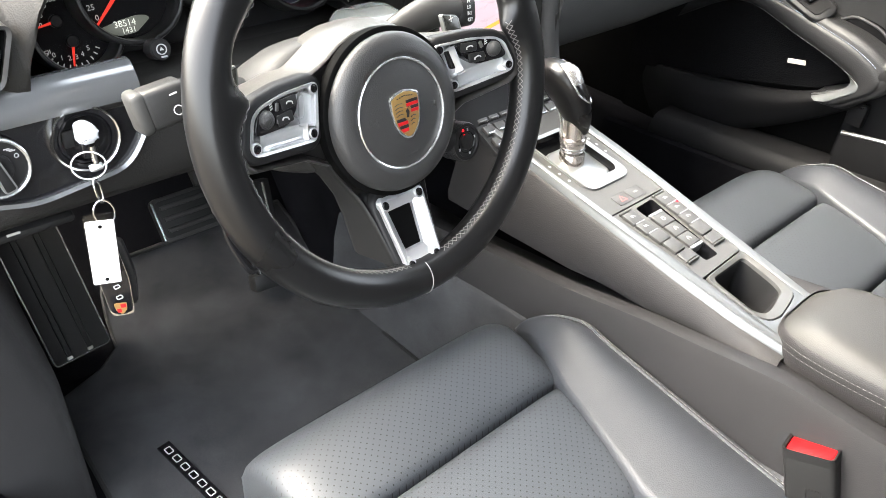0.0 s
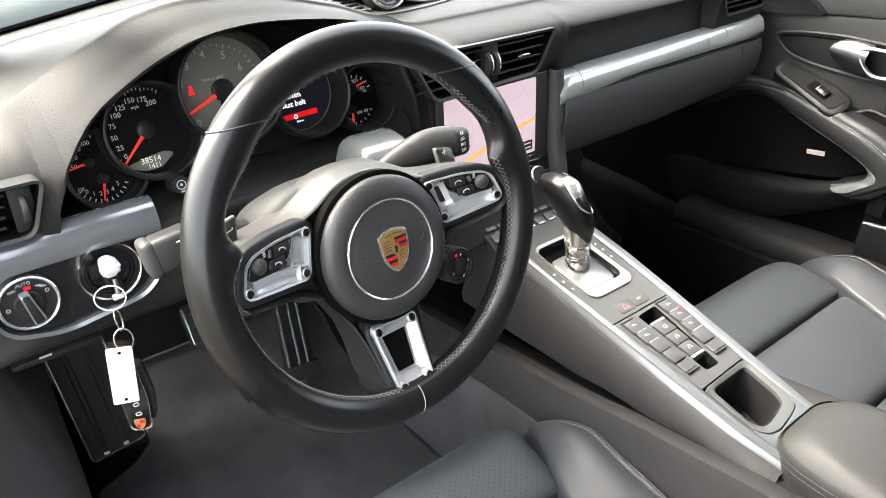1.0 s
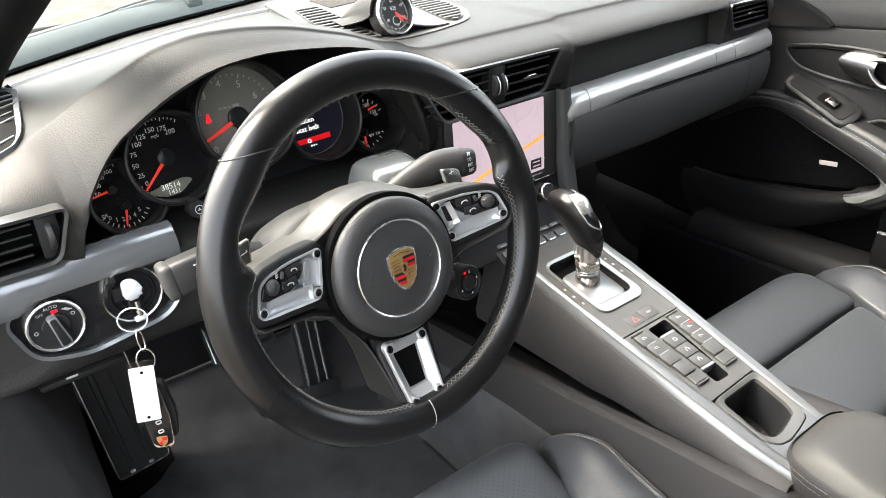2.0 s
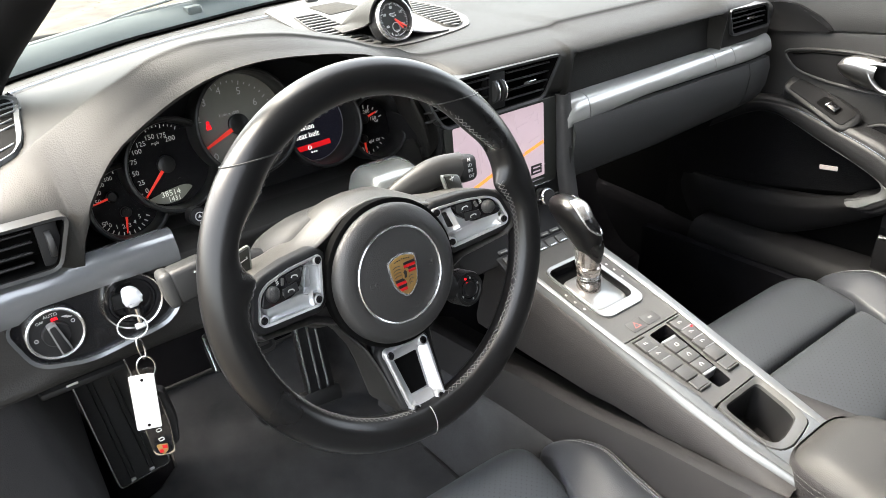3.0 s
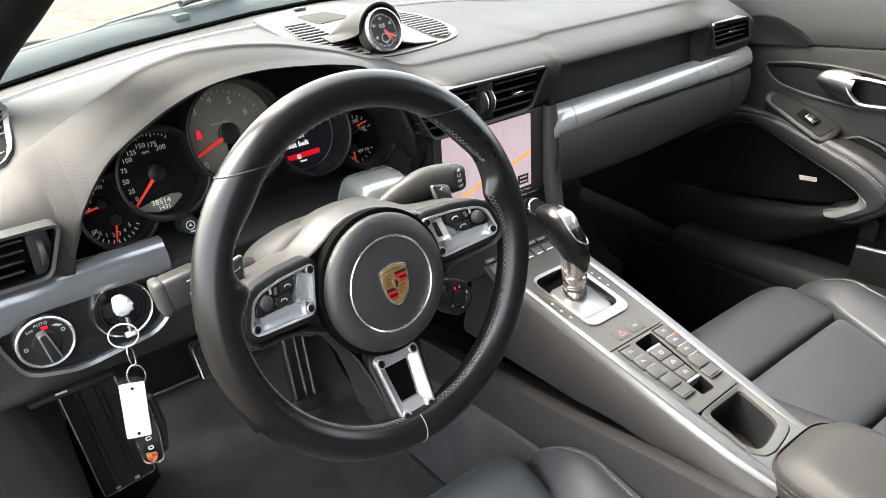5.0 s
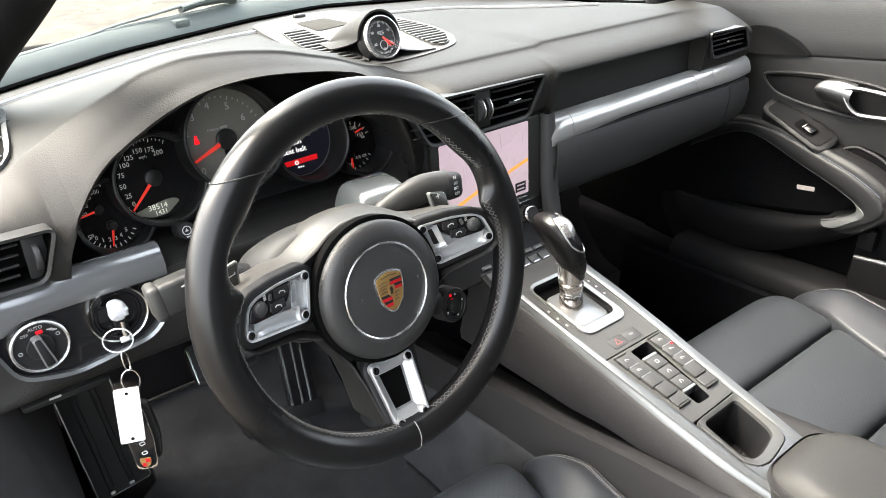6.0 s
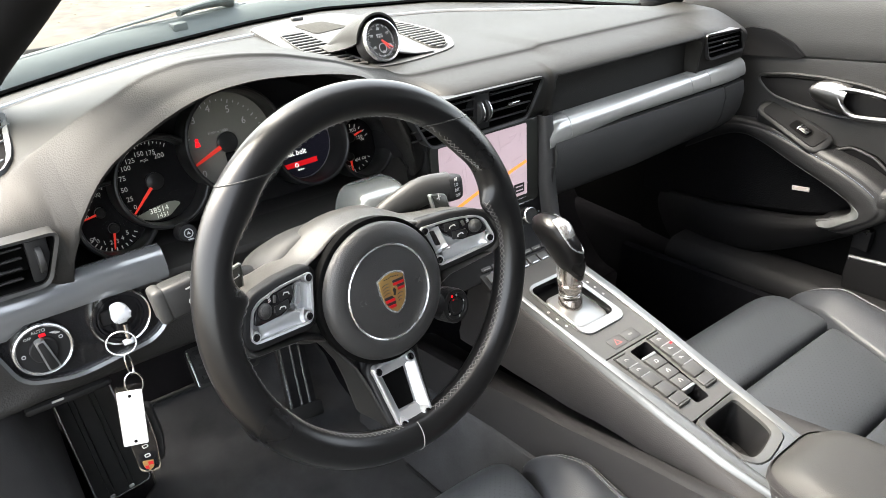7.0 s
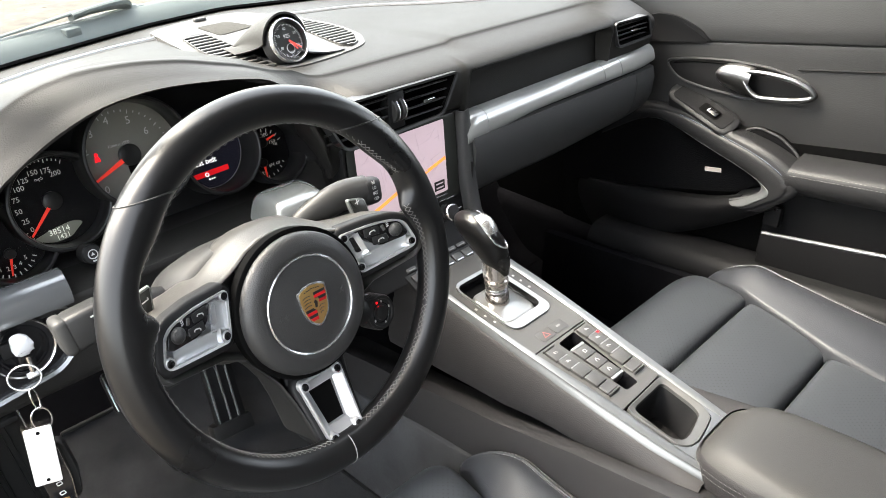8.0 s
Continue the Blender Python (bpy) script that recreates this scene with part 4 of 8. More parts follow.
    part("menu_marks", joined(moved(lathe([(0.0026, 0), (0.0026, 0.0006), (0.0018, 0.0006), (0.0018, 0)], 16), pose(-0.0100, -0.0275, 0.0018)), *[moved(box(0.0015, 0.0022 - 0.0004 * k, 0.0006), pose(-0.0082 + 0.0034 * k, -0.0340, 0.0014)) for k in range(3)]), SCREEN_TEXT, dp)
    # oil temperature above, oil pressure below
    s1 = gauge(-0.506, 0.590, 0.041, DIAL, "gauge", 0.014)
    part("ticks", joined(moved(dial_marks(6, 88, 190, 0.0320, 0.0360, 0.0010), pose(-0.003, 0.001, 0)), moved(dial_marks(11, 205, 330, 0.0250, 0.0290, 0.0011), pose(-0.0035, -0.0085, 0))), INK, s1)
    words(s1, [("300", -0.0094, 0.0285), ("250", -0.0195, 0.0240), ("200", -0.0250, 0.0161), ("150", -0.0278, 0.0073)], 0.0066)
    words(s1, [("0", -0.0218, -0.0210), ("1", -0.0156, -0.0250), ("2", -0.0086, -0.0266), ("3", -0.0018, -0.0268), ("4", 0.0042, -0.0252), ("5", 0.0109, -0.0208)], 0.0068)
    needle(s1, -0.0155, 0.0082, -0.0325, 0.0054, 0.0018, 0.006)
    needle(s1, -0.0031, -0.0160, -0.0075, -0.0345, 0.0018, 0.006)
    icon(s1, -0.0273, -0.0170, 0.0042)
    # coolant and fuel
    s5 = gauge(-0.178, 0.596, 0.041, DIAL, "gauge", 0.024)
    part("ticks", joined(moved(dial_marks(5, 20, 85, 0.0240, 0.0285, 0.0010), pose(0, 0.0, 0)), moved(dial_marks(9, 215, 325, 0.0300, 0.0335, 0.0010), pose(-0.004, -0.003, 0))), INK, s5)
    words(s5, [("200", 0.0055, 0.0192), ("150", 0.0135, 0.0080)], 0.0070)
    words(s5, [("0", -0.0300, -0.0228), ("2/4", -0.0090, -0.0284), ("4/4", 0.0036, -0.0216)], 0.0068)
    needle(s5, 0.0036, 0.0124, 0.0180, 0.0164, 0.0020, 0.007)
    needle(s5, -0.0085, -0.0192, -0.0090, -0.0350, 0.0020, 0.006)
    icon(s5, 0.0130, -0.0210, 0.0044)
    icon(s5, 0.0168, 0.0040, 0.0036)
    # housing behind the bezels
    o = [(-0.195, -0.058), (-0.188, -0.02), (-0.150, 0.03), (-0.09, 0.063), (0, 0.082), (0.09, 0.063), (0.17, 0.028), (0.222, -0.02), (0.228, -0.068), (0.10, -0.095), (-0.10, -0.095)]
    part("housing", prism(rounded(o, 0.02), -0.064, -0.054, 0.003), SOFT_BLACK, th)
    b = part("trip_button", lathe([(0.0105, -0.010), (0.0105, 0.008), (0.009, 0.010), (0, 0.0102)], 28), SOFT_BLACK, th, "black push button with a white ring symbol")
    b.location = inv @ Vector((-0.4445, 0.262, 0.5685))
    part("symbol", joined(lathe([(0.0052, 0.0102), (0.0052, 0.0107), (0.0042, 0.0107), (0.0042, 0.0102)], 24), prism([(-0.002, -0.001), (0.002, -0.001), (0, 0.0024)], 0.0102, 0.0107), box(0.006, 0.0016, 0.0005, at=(0.001, -0.0072, 0.0101))), PRINT, b)


instruments()


# ---- switch panel left of the column ----
def switch_panel():
    fr = plane_frame((-0.57, 0.222, 0.525), (1, 0, 0), (0, -1, 0.12))
    th = thing("switch_panel", fr, "black panel in a silver surround holding light switch and ignition lock", "switch panel")
    inn = rounded([(-0.088, 0.006), (-0.072, -0.040), (-0.025, -0.052), (0.060, -0.042), (0.084, -0.012), (0.080, 0.019), (0.0, 0.020), (-0.065, 0.019)], 0.016, 5)
    out = inset(inn, -0.0035) if inset(inn, -0.0035)[0][0] ** 2 > inn[0][0] ** 2 else inset(inn, 0.0035)
    part("surround", frame_plate(out, inn, -0.012, 0.004, 0.002), STRIP, th, "silver surround", smooth=50)
    part("panel", prism(inset(inn, -0.002), -0.012, -0.004), GLOSS, th)
    rows = []
    for k in range(15):
        x = -0.165 + 0.251 * k / 14
        lo = 0.022 if x > -0.075 else 0.012
        hi = 0.0515
        rows.append([(x, hi + 0.001, -0.014), (x, hi, -0.004), (x, hi - 0.010, 0.0035), (x, (hi + lo) / 2 - 0.002, 0.0068), (x, lo + 0.004, 0.0062), (x, lo, 0.0045), (x, lo - 0.001, -0.004)])
    part("strip", sheet(rows, -0.0015), STRIP, th, "silver strip", smooth=50)


switch_panel()


def light_switch():
    th = thing("light_switch", plane_frame((-0.6175, 0.220, 0.5140), (1, 0, 0), (0, -1, 0.12)), "round black light switch with chrome ring and toggle", "light switch")
    part("ring", lathe([(0.0275, -0.006), (0.0275, 0.004), (0.0262, 0.0055), (0.0245, 0.0045), (0.0242, 0.001)], 48), CHROME_SOFT, th)
    part("face", lathe([(0.0248, 0.0), (0.0248, 0.002), (0, 0.002)], 48), SOFT_BLACK, th)
    part("knob", lathe([(0.0130, 0.002), (0.0130, 0.006), (0.0122, 0.007), (0, 0.007)], 40), SOFT_BLACK, th)
    bar = part("toggle", moved(prism(rounded([(-0.0058, -0.0195), (0.0058, -0.0195), (0.0042, 0.0145), (-0.0042, 0.0145)], 0.0024), 0.006, 0.015, 0.002), pose(0, 0, 0, 0, 0, 12)), PLATE, th, "chrome-edged toggle")
    part("grip", moved(prism(rounded([(-0.0042, -0.0178), (0.0042, -0.0178), (0.0027, 0.0128), (-0.0027, 0.0128)], 0.0015), 0.0145, 0.0158, 0.0004), pose(0, 0, 0, 0, 0, 12)), SOFT_BLACK, bar)
    part("words", joined(text_bm("AUTO", 0.0048, pose(0.000, 0.0195, 0.0022), 0.0001), text_bm("OFF", 0.0042, pose(-0.011, 0.0150, 0.0022), 0.0001)), PRINT, th)
    part("lamp", box(0.006, 0.0030, 0.0008, at=(0.0025, 0.0148, 0.0023)), REDLAMP, th, "lit red marker")
    ic = [moved(box(0.005, 0.0009, 0.0004), pose(0.012 + 0.002 * k, 0.0145 - 0.0012 * k, 0.0023)) for k in range(3)]
    ic += [moved(lathe([(0.0020, 0.0), (0.0020, 0.0004), (0.0014, 0.0004), (0.0014, 0)], 16), pose(x, y, 0.0021)) for x, y in ((0.0180, 0.0070), (-0.0185, -0.002), (0.0030, -0.0185))]
    for i in ic:
        part("symbol", i, PRINT, th)


light_switch()


def ignition():
    m = plane_frame((-0.541, 0.220, 0.5195), (1, 0, 0), (0, -1, 0.12))
    th = thing("ignition_lock", m, "round ignition lock with a chrome ring", "ignition lock")
    part("ring", lathe([(0.0310, -0.006), (0.0310, 0.003), (0.0300, 0.0048), (0.0285, 0.004), (0.0280, 0.0)], 48), CHROME, th)
    part("bowl", lathe([(0.0285, 0.002), (0.024, 0.0015), (0.0225, -0.006), (0.0, -0.008)], 48), GLOSS, th)
    part("inner_ring", lathe([(0.0232, -0.004), (0.0232, 0.001), (0.0212, 0.001), (0.0212, -0.004)], 48), GLOSS, th)
    part("slot_plate", prism(rrect(0.012, 0.016, 0.002, 3, -0.012, 0.001), -0.007, -0.003, 0.001), SOFT_BLACK, th)
    # key head, white plastic, on a chrome stem
    k = thing("ignition_key", m @ Matrix.Translation((-0.002, 0.004, 0)), "white key blade in the lock with rings, card tag and fob", "car key")
    part("stem", box(0.015, 0.016, 0.020, 0.002, 2, (0, -0.010, 0.006)), GLOSS, k)
    head = prism(rounded([(-0.0095, -0.002), (-0.0080, 0.0160), (0.001, 0.0175), (0.0085, 0.0115), (0.0098, 0.004), (0.006, -0.002)], 0.004, 4), 0.010, 0.022, 0.004, 3)
    part("head", head, WHITE_PLASTIC, k, "glossy white key head", smooth=80)
    part("shank", moved(tube([(0.001, -0.006, 0.017), (0.001, -0.023, 0.017)], 0.0028, 10), pose(0, 0, 0)), CHROME, k)
    part("collar", moved(lathe([(0.006, -0.002), (0.006, 0.003), (0.0045, 0.004), (0, 0.004)], 24), pose(0.001, -0.027, 0.014, 60)), WHITE_PLASTIC, k)
    inv = k.matrix_basis.inverted()

    def ring(cx, cy, cz, rx, rz, tilt, r):
        q = pose(cx, cy, cz, 0, 0, tilt)
        return tube([inv @ (q @ Vector((rx * math.cos(a), 0.3 * rx * math.sin(a), rz * math.sin(a)))) for a in (2 * math.pi * i / 36 for i in range(36))], r, 8, True)
    part("split_ring", ring(-0.5555, 0.176, 0.5165, 0.0140, 0.0110, -20, 0.0009), CHROME_SOFT, k, "thin steel split ring")
    part("link", ring(-0.5540, 0.171, 0.4930, 0.0055, 0.0125, 50, 0.0010), CHROME, k)
    part("card_ring", ring(-0.5555, 0.164, 0.4740, 0.0085, 0.0115, -15, 0.0010), CHROME, k)
    cm = inv @ plane_frame((-0.5665, 0.155, 0.4410), (0.95, -0.25, -0.12), (-0.28, -0.93, 0.06)) @ pose(0, 0, 0, 0, 0, 2.5)
    card = part("card", moved(prism(rrect(0.0240, 0.066, 0.002, 3, 0, -0.001), -0.0008, 0.0008, 0.0003), cm), PAPER, k, "blank white card tag in a clear sleeve")
    part("sleeve", moved(frame_plate(rrect(0.0265, 0.0780, 0.003, 3, 0, 0.000), rrect(0.0238, 0.0656, 0.002, 3, 0, -0.001), -0.0012, 0.0012), cm), SLEEVE, card)
    part("holes", joined(*[moved(cyl(0.0017, 0.0008, 16), cm @ pose(x, y, 0.0008)) for x, y in ((0.0, 0.0265), (0.0, -0.029))]), DEEP, card)
    fm = inv @ plane_frame((-0.5585, 0.170, 0.3935), (0.85, -0.5, 0), (-0.45, -0.88, 0.1)) @ pose(0, 0, 0, 0, 0, 3)
    fob = part("fob", moved(prism(rounded([(-0.010, -0.036), (0.010, -0.036), (0.0125, 0.0), (0.009, 0.040), (-0.009, 0.040), (-0.0125, 0.0)], 0.006), -0.007, 0.004, 0.003, 3), fm), GLOSS, k, "black and chrome remote fob")
    part("fob_rim", moved(frame_plate(rounded([(-0.0105, -0.038), (0.0105, -0.038), (0.0132, 0.0), (0.0096, 0.042), (-0.0096, 0.042), (-0.0132, 0.0)], 0.006), rounded([(-0.009, -0.035), (0.009, -0.035), (0.0114, 0.0), (0.008, 0.039), (-0.008, 0.039), (-0.0114, 0.0)], 0.006), -0.003, 0.0025), fm), CHROME, fob)
    part("fob_back", moved(prism(rounded([(-0.012, -0.036), (0.014, -0.034), (0.018, 0.0), (0.013, 0.040), (-0.009, 0.040), (-0.014, 0.0)], 0.006), -0.014, -0.006, 0.003, 3), fm), SOFT_BLACK, fob, "dark patterned back shell")
    part("fob_marks", joined(*[moved(frame_plate(rrect(0.006, 0.0042, 0.001, 2), rrect(0.0044, 0.0026, 0.0006, 2), 0, 0.0005), fm @ pose(0.001, y, 0.0040, 0, 0, 20)) for y in (0.008, -0.004, -0.016)]), PRINT, fob)
    part("fob_shield", moved(prism(rounded([(-0.006, 0.005), (-0.005, -0.003), (0, -0.008), (0.005, -0.003), (0.006, 0.005)], 0.002), 0.0, 0.001), fm @ pose(0, -0.0275, 0.004)), GOLD, fob, "small gold and red shield")
    part("fob_red", moved(joined(box(0.005, 0.004, 0.0006, at=(0.0025, 0.002, 0.0012)), box(0.004, 0.004, 0.0006, at=(-0.002, -0.003, 0.0012))), fm @ pose(0, -0.0275, 0.004)), EMB_RED, fob)


SLEEVE = glass_material("clear_sleeve", (0.93, 0.93, 0.93), 0.1)
ignition()


# ---- lower dash on the driver side: release handle under the edge ----
def hood_release():
    th = thing("release_handle", pose(-0.604, 0.262, 0.427, 0, 0, 0), "black release handle under the dashboard edge", "handle")
    part("grip", moved(box(0.090, 0.03, 0.010, 0.004, 2), pose(0, 0, 0, 10)), SOFT_BLACK, th)
    part("mark", moved(box(0.012, 0.0004, 0.003), pose(-0.012, -0.0155, 0.002, 10)), PRINT, th)


hood_release()


# ---- centre stack with touch screen ----
def centre_stack():
    th = thing("centre_stack", pose(0, 0, 0), "dark centre stack with navigation screen and button rows", "centre stack")
    side = [(0.217, 0.607), (0.2205, 0.600), (0.210, 0.484), (0.196, 0.445), (0.165, 0.405), (0.36, 0.36), (0.36, 0.60)]
    xs = [(-0.138, 1), (0.076, 1)]
    rows = [[(x, y, z) for y, z in side] for x in (-0.138, -0.134, 0.070, 0.078)]
    bm = sheet(rows, close=True)
    n = len(side)
    vs = list(bm.verts)
    bm.faces.new(vs[:n])
    bm.faces.new(vs[-n:])
    bmesh.ops.bevel(bm, geom=[e for e in bm.edges if len(e.link_faces) == 2 and e.calc_face_angle(0) > 0.5], offset=0.003, segments=2, affect="EDGES")
    part("housing", bm, SOFT_BLACK, th)
    # right-hand cheek, a grey tapering pillar that runs down to the console
    rows = []
    for y, z, w in ((0.213, 0.605, 0.012), (0.206, 0.555, 0.016), (0.200, 0.50, 0.019), (0.188, 0.45, 0.020), (0.165, 0.415, 0.020), (0.13, 0.398, 0.018)):
        rows.append([(0.070, y + 0.010, z), (0.071, y - 0.001, z), (0.074, y - 0.004, z), (0.074 + w * 0.7, y - 0.003, z), (0.074 + w, y + 0.003, z), (0.076 + w, y + 0.05, z - 0.01)])
    part("cheek", sheet(rows, -0.003), DASH_LOW, th, "grey side cheek", smooth=60)
    fr = plane_frame((-0.033, 0.2130, 0.5425), (1, 0, 0), (0, -0.996, 0.09))
    # the surround's greenish grey is a reflection on dark glass, set as colour
    bez = part("screen_bezel", moved(prism(rrect(0.198, 0.124, 0.006, 4), -0.004, 0.0012, 0.001), fr), SCREEN_EDGE, th, "glass screen surround, its grey reflection put into the colour")
    scr = part("screen", moved(prism(rrect(0.160, 0.106, 0.002, 2, -0.006, 0.005), 0.001, 0.0018), fr), MAP, bez, "lit navigation map in pale pink")
    roads = [tube([(-0.083, -0.040, 0.0020), (-0.05, -0.030, 0.0020), (-0.01, -0.017, 0.002), (0.035, -0.008, 0.002), (0.073, 0.002, 0.002)], 0.0026, 6, flat=0.1)]
    part("map_route", moved(joined(*roads), fr), MAP_ROAD, scr, "orange road")
    rnd = random.Random(3)
    ln = []
    for k in range(34):
        x, y = rnd.uniform(-0.075, 0.075), rnd.uniform(-0.038, 0.046)
        a = rnd.choice((10, 14, 100, 96, 45))
        ln.append(moved(box(rnd.uniform(0.008, 0.03), 0.0005, 0.0003), pose(x - 0.006, y, 0.0020, 0, 0, a)))
    for k in range(10):
        ln.append(moved(box(rnd.uniform(0.008, 0.016), 0.0016, 0.0003), pose(rnd.uniform(-0.05, 0.06), rnd.uniform(-0.03, 0.046), 0.0021)))
    for b in ln:
        part("map_line", moved(b, fr), MAP_LINE, scr)
    part("map_button", moved(joined(box(0.020, 0.014, 0.0006, at=(0.058, -0.036, 0.0022))), fr), SOFT_BLACK, scr)
    part("map_button_mark", moved(joined(box(0.014, 0.002, 0.0004, at=(0.058, -0.033, 0.0026)), box(0.014, 0.002, 0.0004, at=(0.058, -0.039, 0.0026))), fr), MAP_LINE, scr)
    # disc slot and two rows of keys below the screen
    f2 = plane_frame((-0.033, 0.201, 0.466), (1, 0, 0), (0, -0.94, 0.34))
    for k in range(4):
        x = -0.083 + 0.033 * k
        kb = part("key", moved(box(0.029, 0.010, 0.006, 0.0012, 2, (x, 0.004, 0)), f2), SOFT_BLACK, th)
        part("key_mark", moved(box(0.008, 0.002, 0.0005, at=(x, 0.005, 0.0032)), f2), PRINT_DIM, kb)
    part("key_strip", moved(box(0.19, 0.0022, 0.004, 0.0008, 1, (0, -0.004, 0.001)), f2), CHROME_SOFT, th)
    for x in (-0.090, 0.064):
        kn = part("knob", moved(lathe([(0.0125, -0.004), (0.0125, 0.014), (0.0115, 0.016), (0, 0.016)], 32), f2 @ pose(x, -0.002, 0)), RUBBER, th, "ribbed rotary knob")
        part("knob_ring", moved(lathe([(0.0126, 0.008), (0.0134, 0.010), (0.0134, 0.0135), (0.0126, 0.0155), (0.0112, 0.0165)], 32), f2 @ pose(x, -0.002, 0)), CHROME, kn)
    for x, y, w in ((0.056, 0.024, 0.034), (0.070, 0.0165, 0.030), (-0.02, 0.024, 0.09)):
        part("slot_line", moved(box(w, 0.0018, 0.003, 0.0006, 1, (x, y, 0.0015)), f2), CHROME_SOFT, th)
    part("cheek_bracket", joined(box(0.004, 0.010, 0.030, 0.001, 1, (0.080, 0.199, 0.515)), box(0.010, 0.008, 0.010, 0.002, 1, (0.084, 0.199, 0.505))), SOFT_BLACK, th)
    # climate keys on the slope towards the lever
    f3 = plane_frame((-0.005, 0.160, 0.4085), (1, 0, 0), (0, -0.42, 0.90))
    part("climate_plate", moved(prism(rrect(0.150, 0.070, 0.006, 3), -0.006, 0.0, 0.001), f3), SOFT_BLACK, th)
    for r, (yy, hh) in enumerate(((0.022, 0.014), (0.002, 0.014), (-0.018, 0.014))):
        for k in range(7):
            x = -0.060 + 0.020 * k
            kb = part("key", moved(box(0.0175, hh, 0.006, 0.0012, 2, (x, yy, 0.001)), f3), BUTTON, th)
            part("key_mark", moved(box(0.011, 0.0016, 0.0004, at=(x, yy - hh * 0.36, 0.0042)), f3), PRINT_DIM if r == 0 else CHROME_SOFT, kb)


centre_stack()


# ---- centre console ----
CON = pose(0, -0.10, 0.371, 8.5)


def half_width(y):
    return float(np.interp(y, [-0.17, -0.10, -0.06, 0.07, 0.22, 0.30], [0.050, 0.0475, 0.048, 0.0580, 0.070, 0.074]))


def console_x(y):
    return 0.004


def edge_in(s, y):
    """Inner edge of a silver side strip."""
    if s < 0:
        return float(np.interp(y, [-0.186, -0.136, -0.066, -0.013, 0.069, 0.145, 0.285], [-0.0455, -0.0475, -0.0464, -0.0490, -0.0558, -0.0575, -0.0545]))
    return float(np.interp(y, [-0.135, -0.062, -0.003, 0.074, 0.157, 0.285], [0.0350, 0.0397, 0.0440, 0.0520, 0.0560, 0.060]))


def edge_out(s, y):
    if s < 0:
        return float(np.interp(y, [-0.18, -0.12, -0.04, 0.04, 0.13, 0.285], [-0.0555, -0.0640, -0.0665, -0.0660, -0.0655, -0.066]))
    return float(np.interp(y, [-0.15, -0.116, -0.033, 0.062, 0.149, 0.285], [0.0490, 0.0530, 0.0610, 0.0695, 0.0770, 0.080]))


def console():
    th = thing("centre_console", CON, "sloping centre console with silver edge strips and grey switch panel", "console")
    # panel
    ys = [0.245 - 0.04 * k for k in range(0, 8)] + [-0.062]
    # upper panel round the lever: a frame with the shift opening
    gate_o = rrect(0.0815, 0.1165, 0.016, 5, -0.0025, 0.1630)
    gate_i = rrect(0.0720, 0.096, 0.012, 5, -0.0040, 0.1685)
    out = rounded([(0.060, 0.268), (-0.0535, 0.268), (-0.0555, 0.0635), (0.0515, 0.0635)], 0.004, 5)
    part("shift_panel", frame_plate(out, gate_o, -0.004, 0.0), PANEL, th, "grey panel round the lever", smooth=30)
    part("shift_frame", frame_plate(gate_o, gate_i, -0.012, 0.003, 0.001), PLATE, th, "bright silver shift surround", smooth=50)
    well = sheet([[(x, y, 0.001) for x, y in gate_i], [(x, y, -0.014) for x, y in scaled(gate_i, 0.94)]], close=True)
    part("shift_well", well, GLOSS, th)
    part("shift_plate", prism(rrect(0.0625, 0.072, 0.013, 4, 0.000, 0.161), -0.018, -0.007, 0.004, 3), PLATE, th, "silver sliding shift plate")
    part("well_floor", prism(scaled(gate_i, 0.95), -0.020, -0.0145), DEEP, th)
    for k, (x, y) in enumerate([(0.0468, 0.199), (0.0470, 0.1855), (0.0474, 0.1715), (0.0464, 0.1550), (-0.0500, 0.1685), (-0.0498, 0.152), (-0.0488, 0.1360)]):
        part("gear_mark", frame_plate(rrect(0.0030, 0.0034, 0.0006, 2, x, y), rrect(0.0014, 0.0016, 0.0003, 2, x, y), 0.0, 0.0005), PRINT, th)
    # hazard and lock keys
    for x, nm in ((-0.0150, "hazard_key"), (0.0120, "lock_key")):
        k = part(nm, prism(rrect(0.0262, 0.018, 0.003, 3, x, 0.0775), -0.004, 0.0008, 0.0006), BUTTON, th)
        if nm == "hazard_key":
            part("triangle", frame_plate([(x - 0.006, 0.073), (x + 0.006, 0.073), (x, 0.083)], [(x - 0.0042, 0.0740), (x + 0.0042, 0.0740), (x, 0.0812)], 0.0006, 0.0011), RED_DIM, k)
        else:
            part("mark", box(0.007, 0.003, 0.0004, at=(x, 0.078, 0.0009)), PRINT_DIM, k)
    # lower switch panel
    slot_o = rounded([(0.0195, 0.0575), (-0.0150, 0.0560), (-0.0150, -0.0490), (0.0085, -0.0500)], 0.004, 4)
    out2 = rounded([(0.0512, 0.0615), (-0.0553, 0.0615), (-0.0462, -0.0635), (0.0393, -0.0605)], 0.003, 4)
    part("switch_plate", frame_plate(out2, slot_o, -0.004, 0.0), PANEL, th, "grey switch plate", smooth=30)
    well = sheet([[(x, y, 0.0) for x, y in slot_o], [(x, y, -0.03) for x, y in scaled(slot_o, 0.95)]], close=True)
    well.faces.new(list(well.verts)[len(slot_o):])
    part("slot", well, GLOSS, th)

    def outline_mark(x, y, w, h, z):
        return frame_plate(rrect(w, h, 0.001, 2, x, y), rrect(w - 0.0014, h - 0.0014, 0.0006, 2, x, y), z, z + 0.0004)
    for k in range(3):
        y = 0.0243 - 0.0196 * k
        x = -0.0020 - 0.0008 * k
        r = part("rocker_key", box(0.0245 - 0.0012 * k, 0.0190, 0.014, 0.0012, 2, (x, y, -0.004)), BUTTON, th)
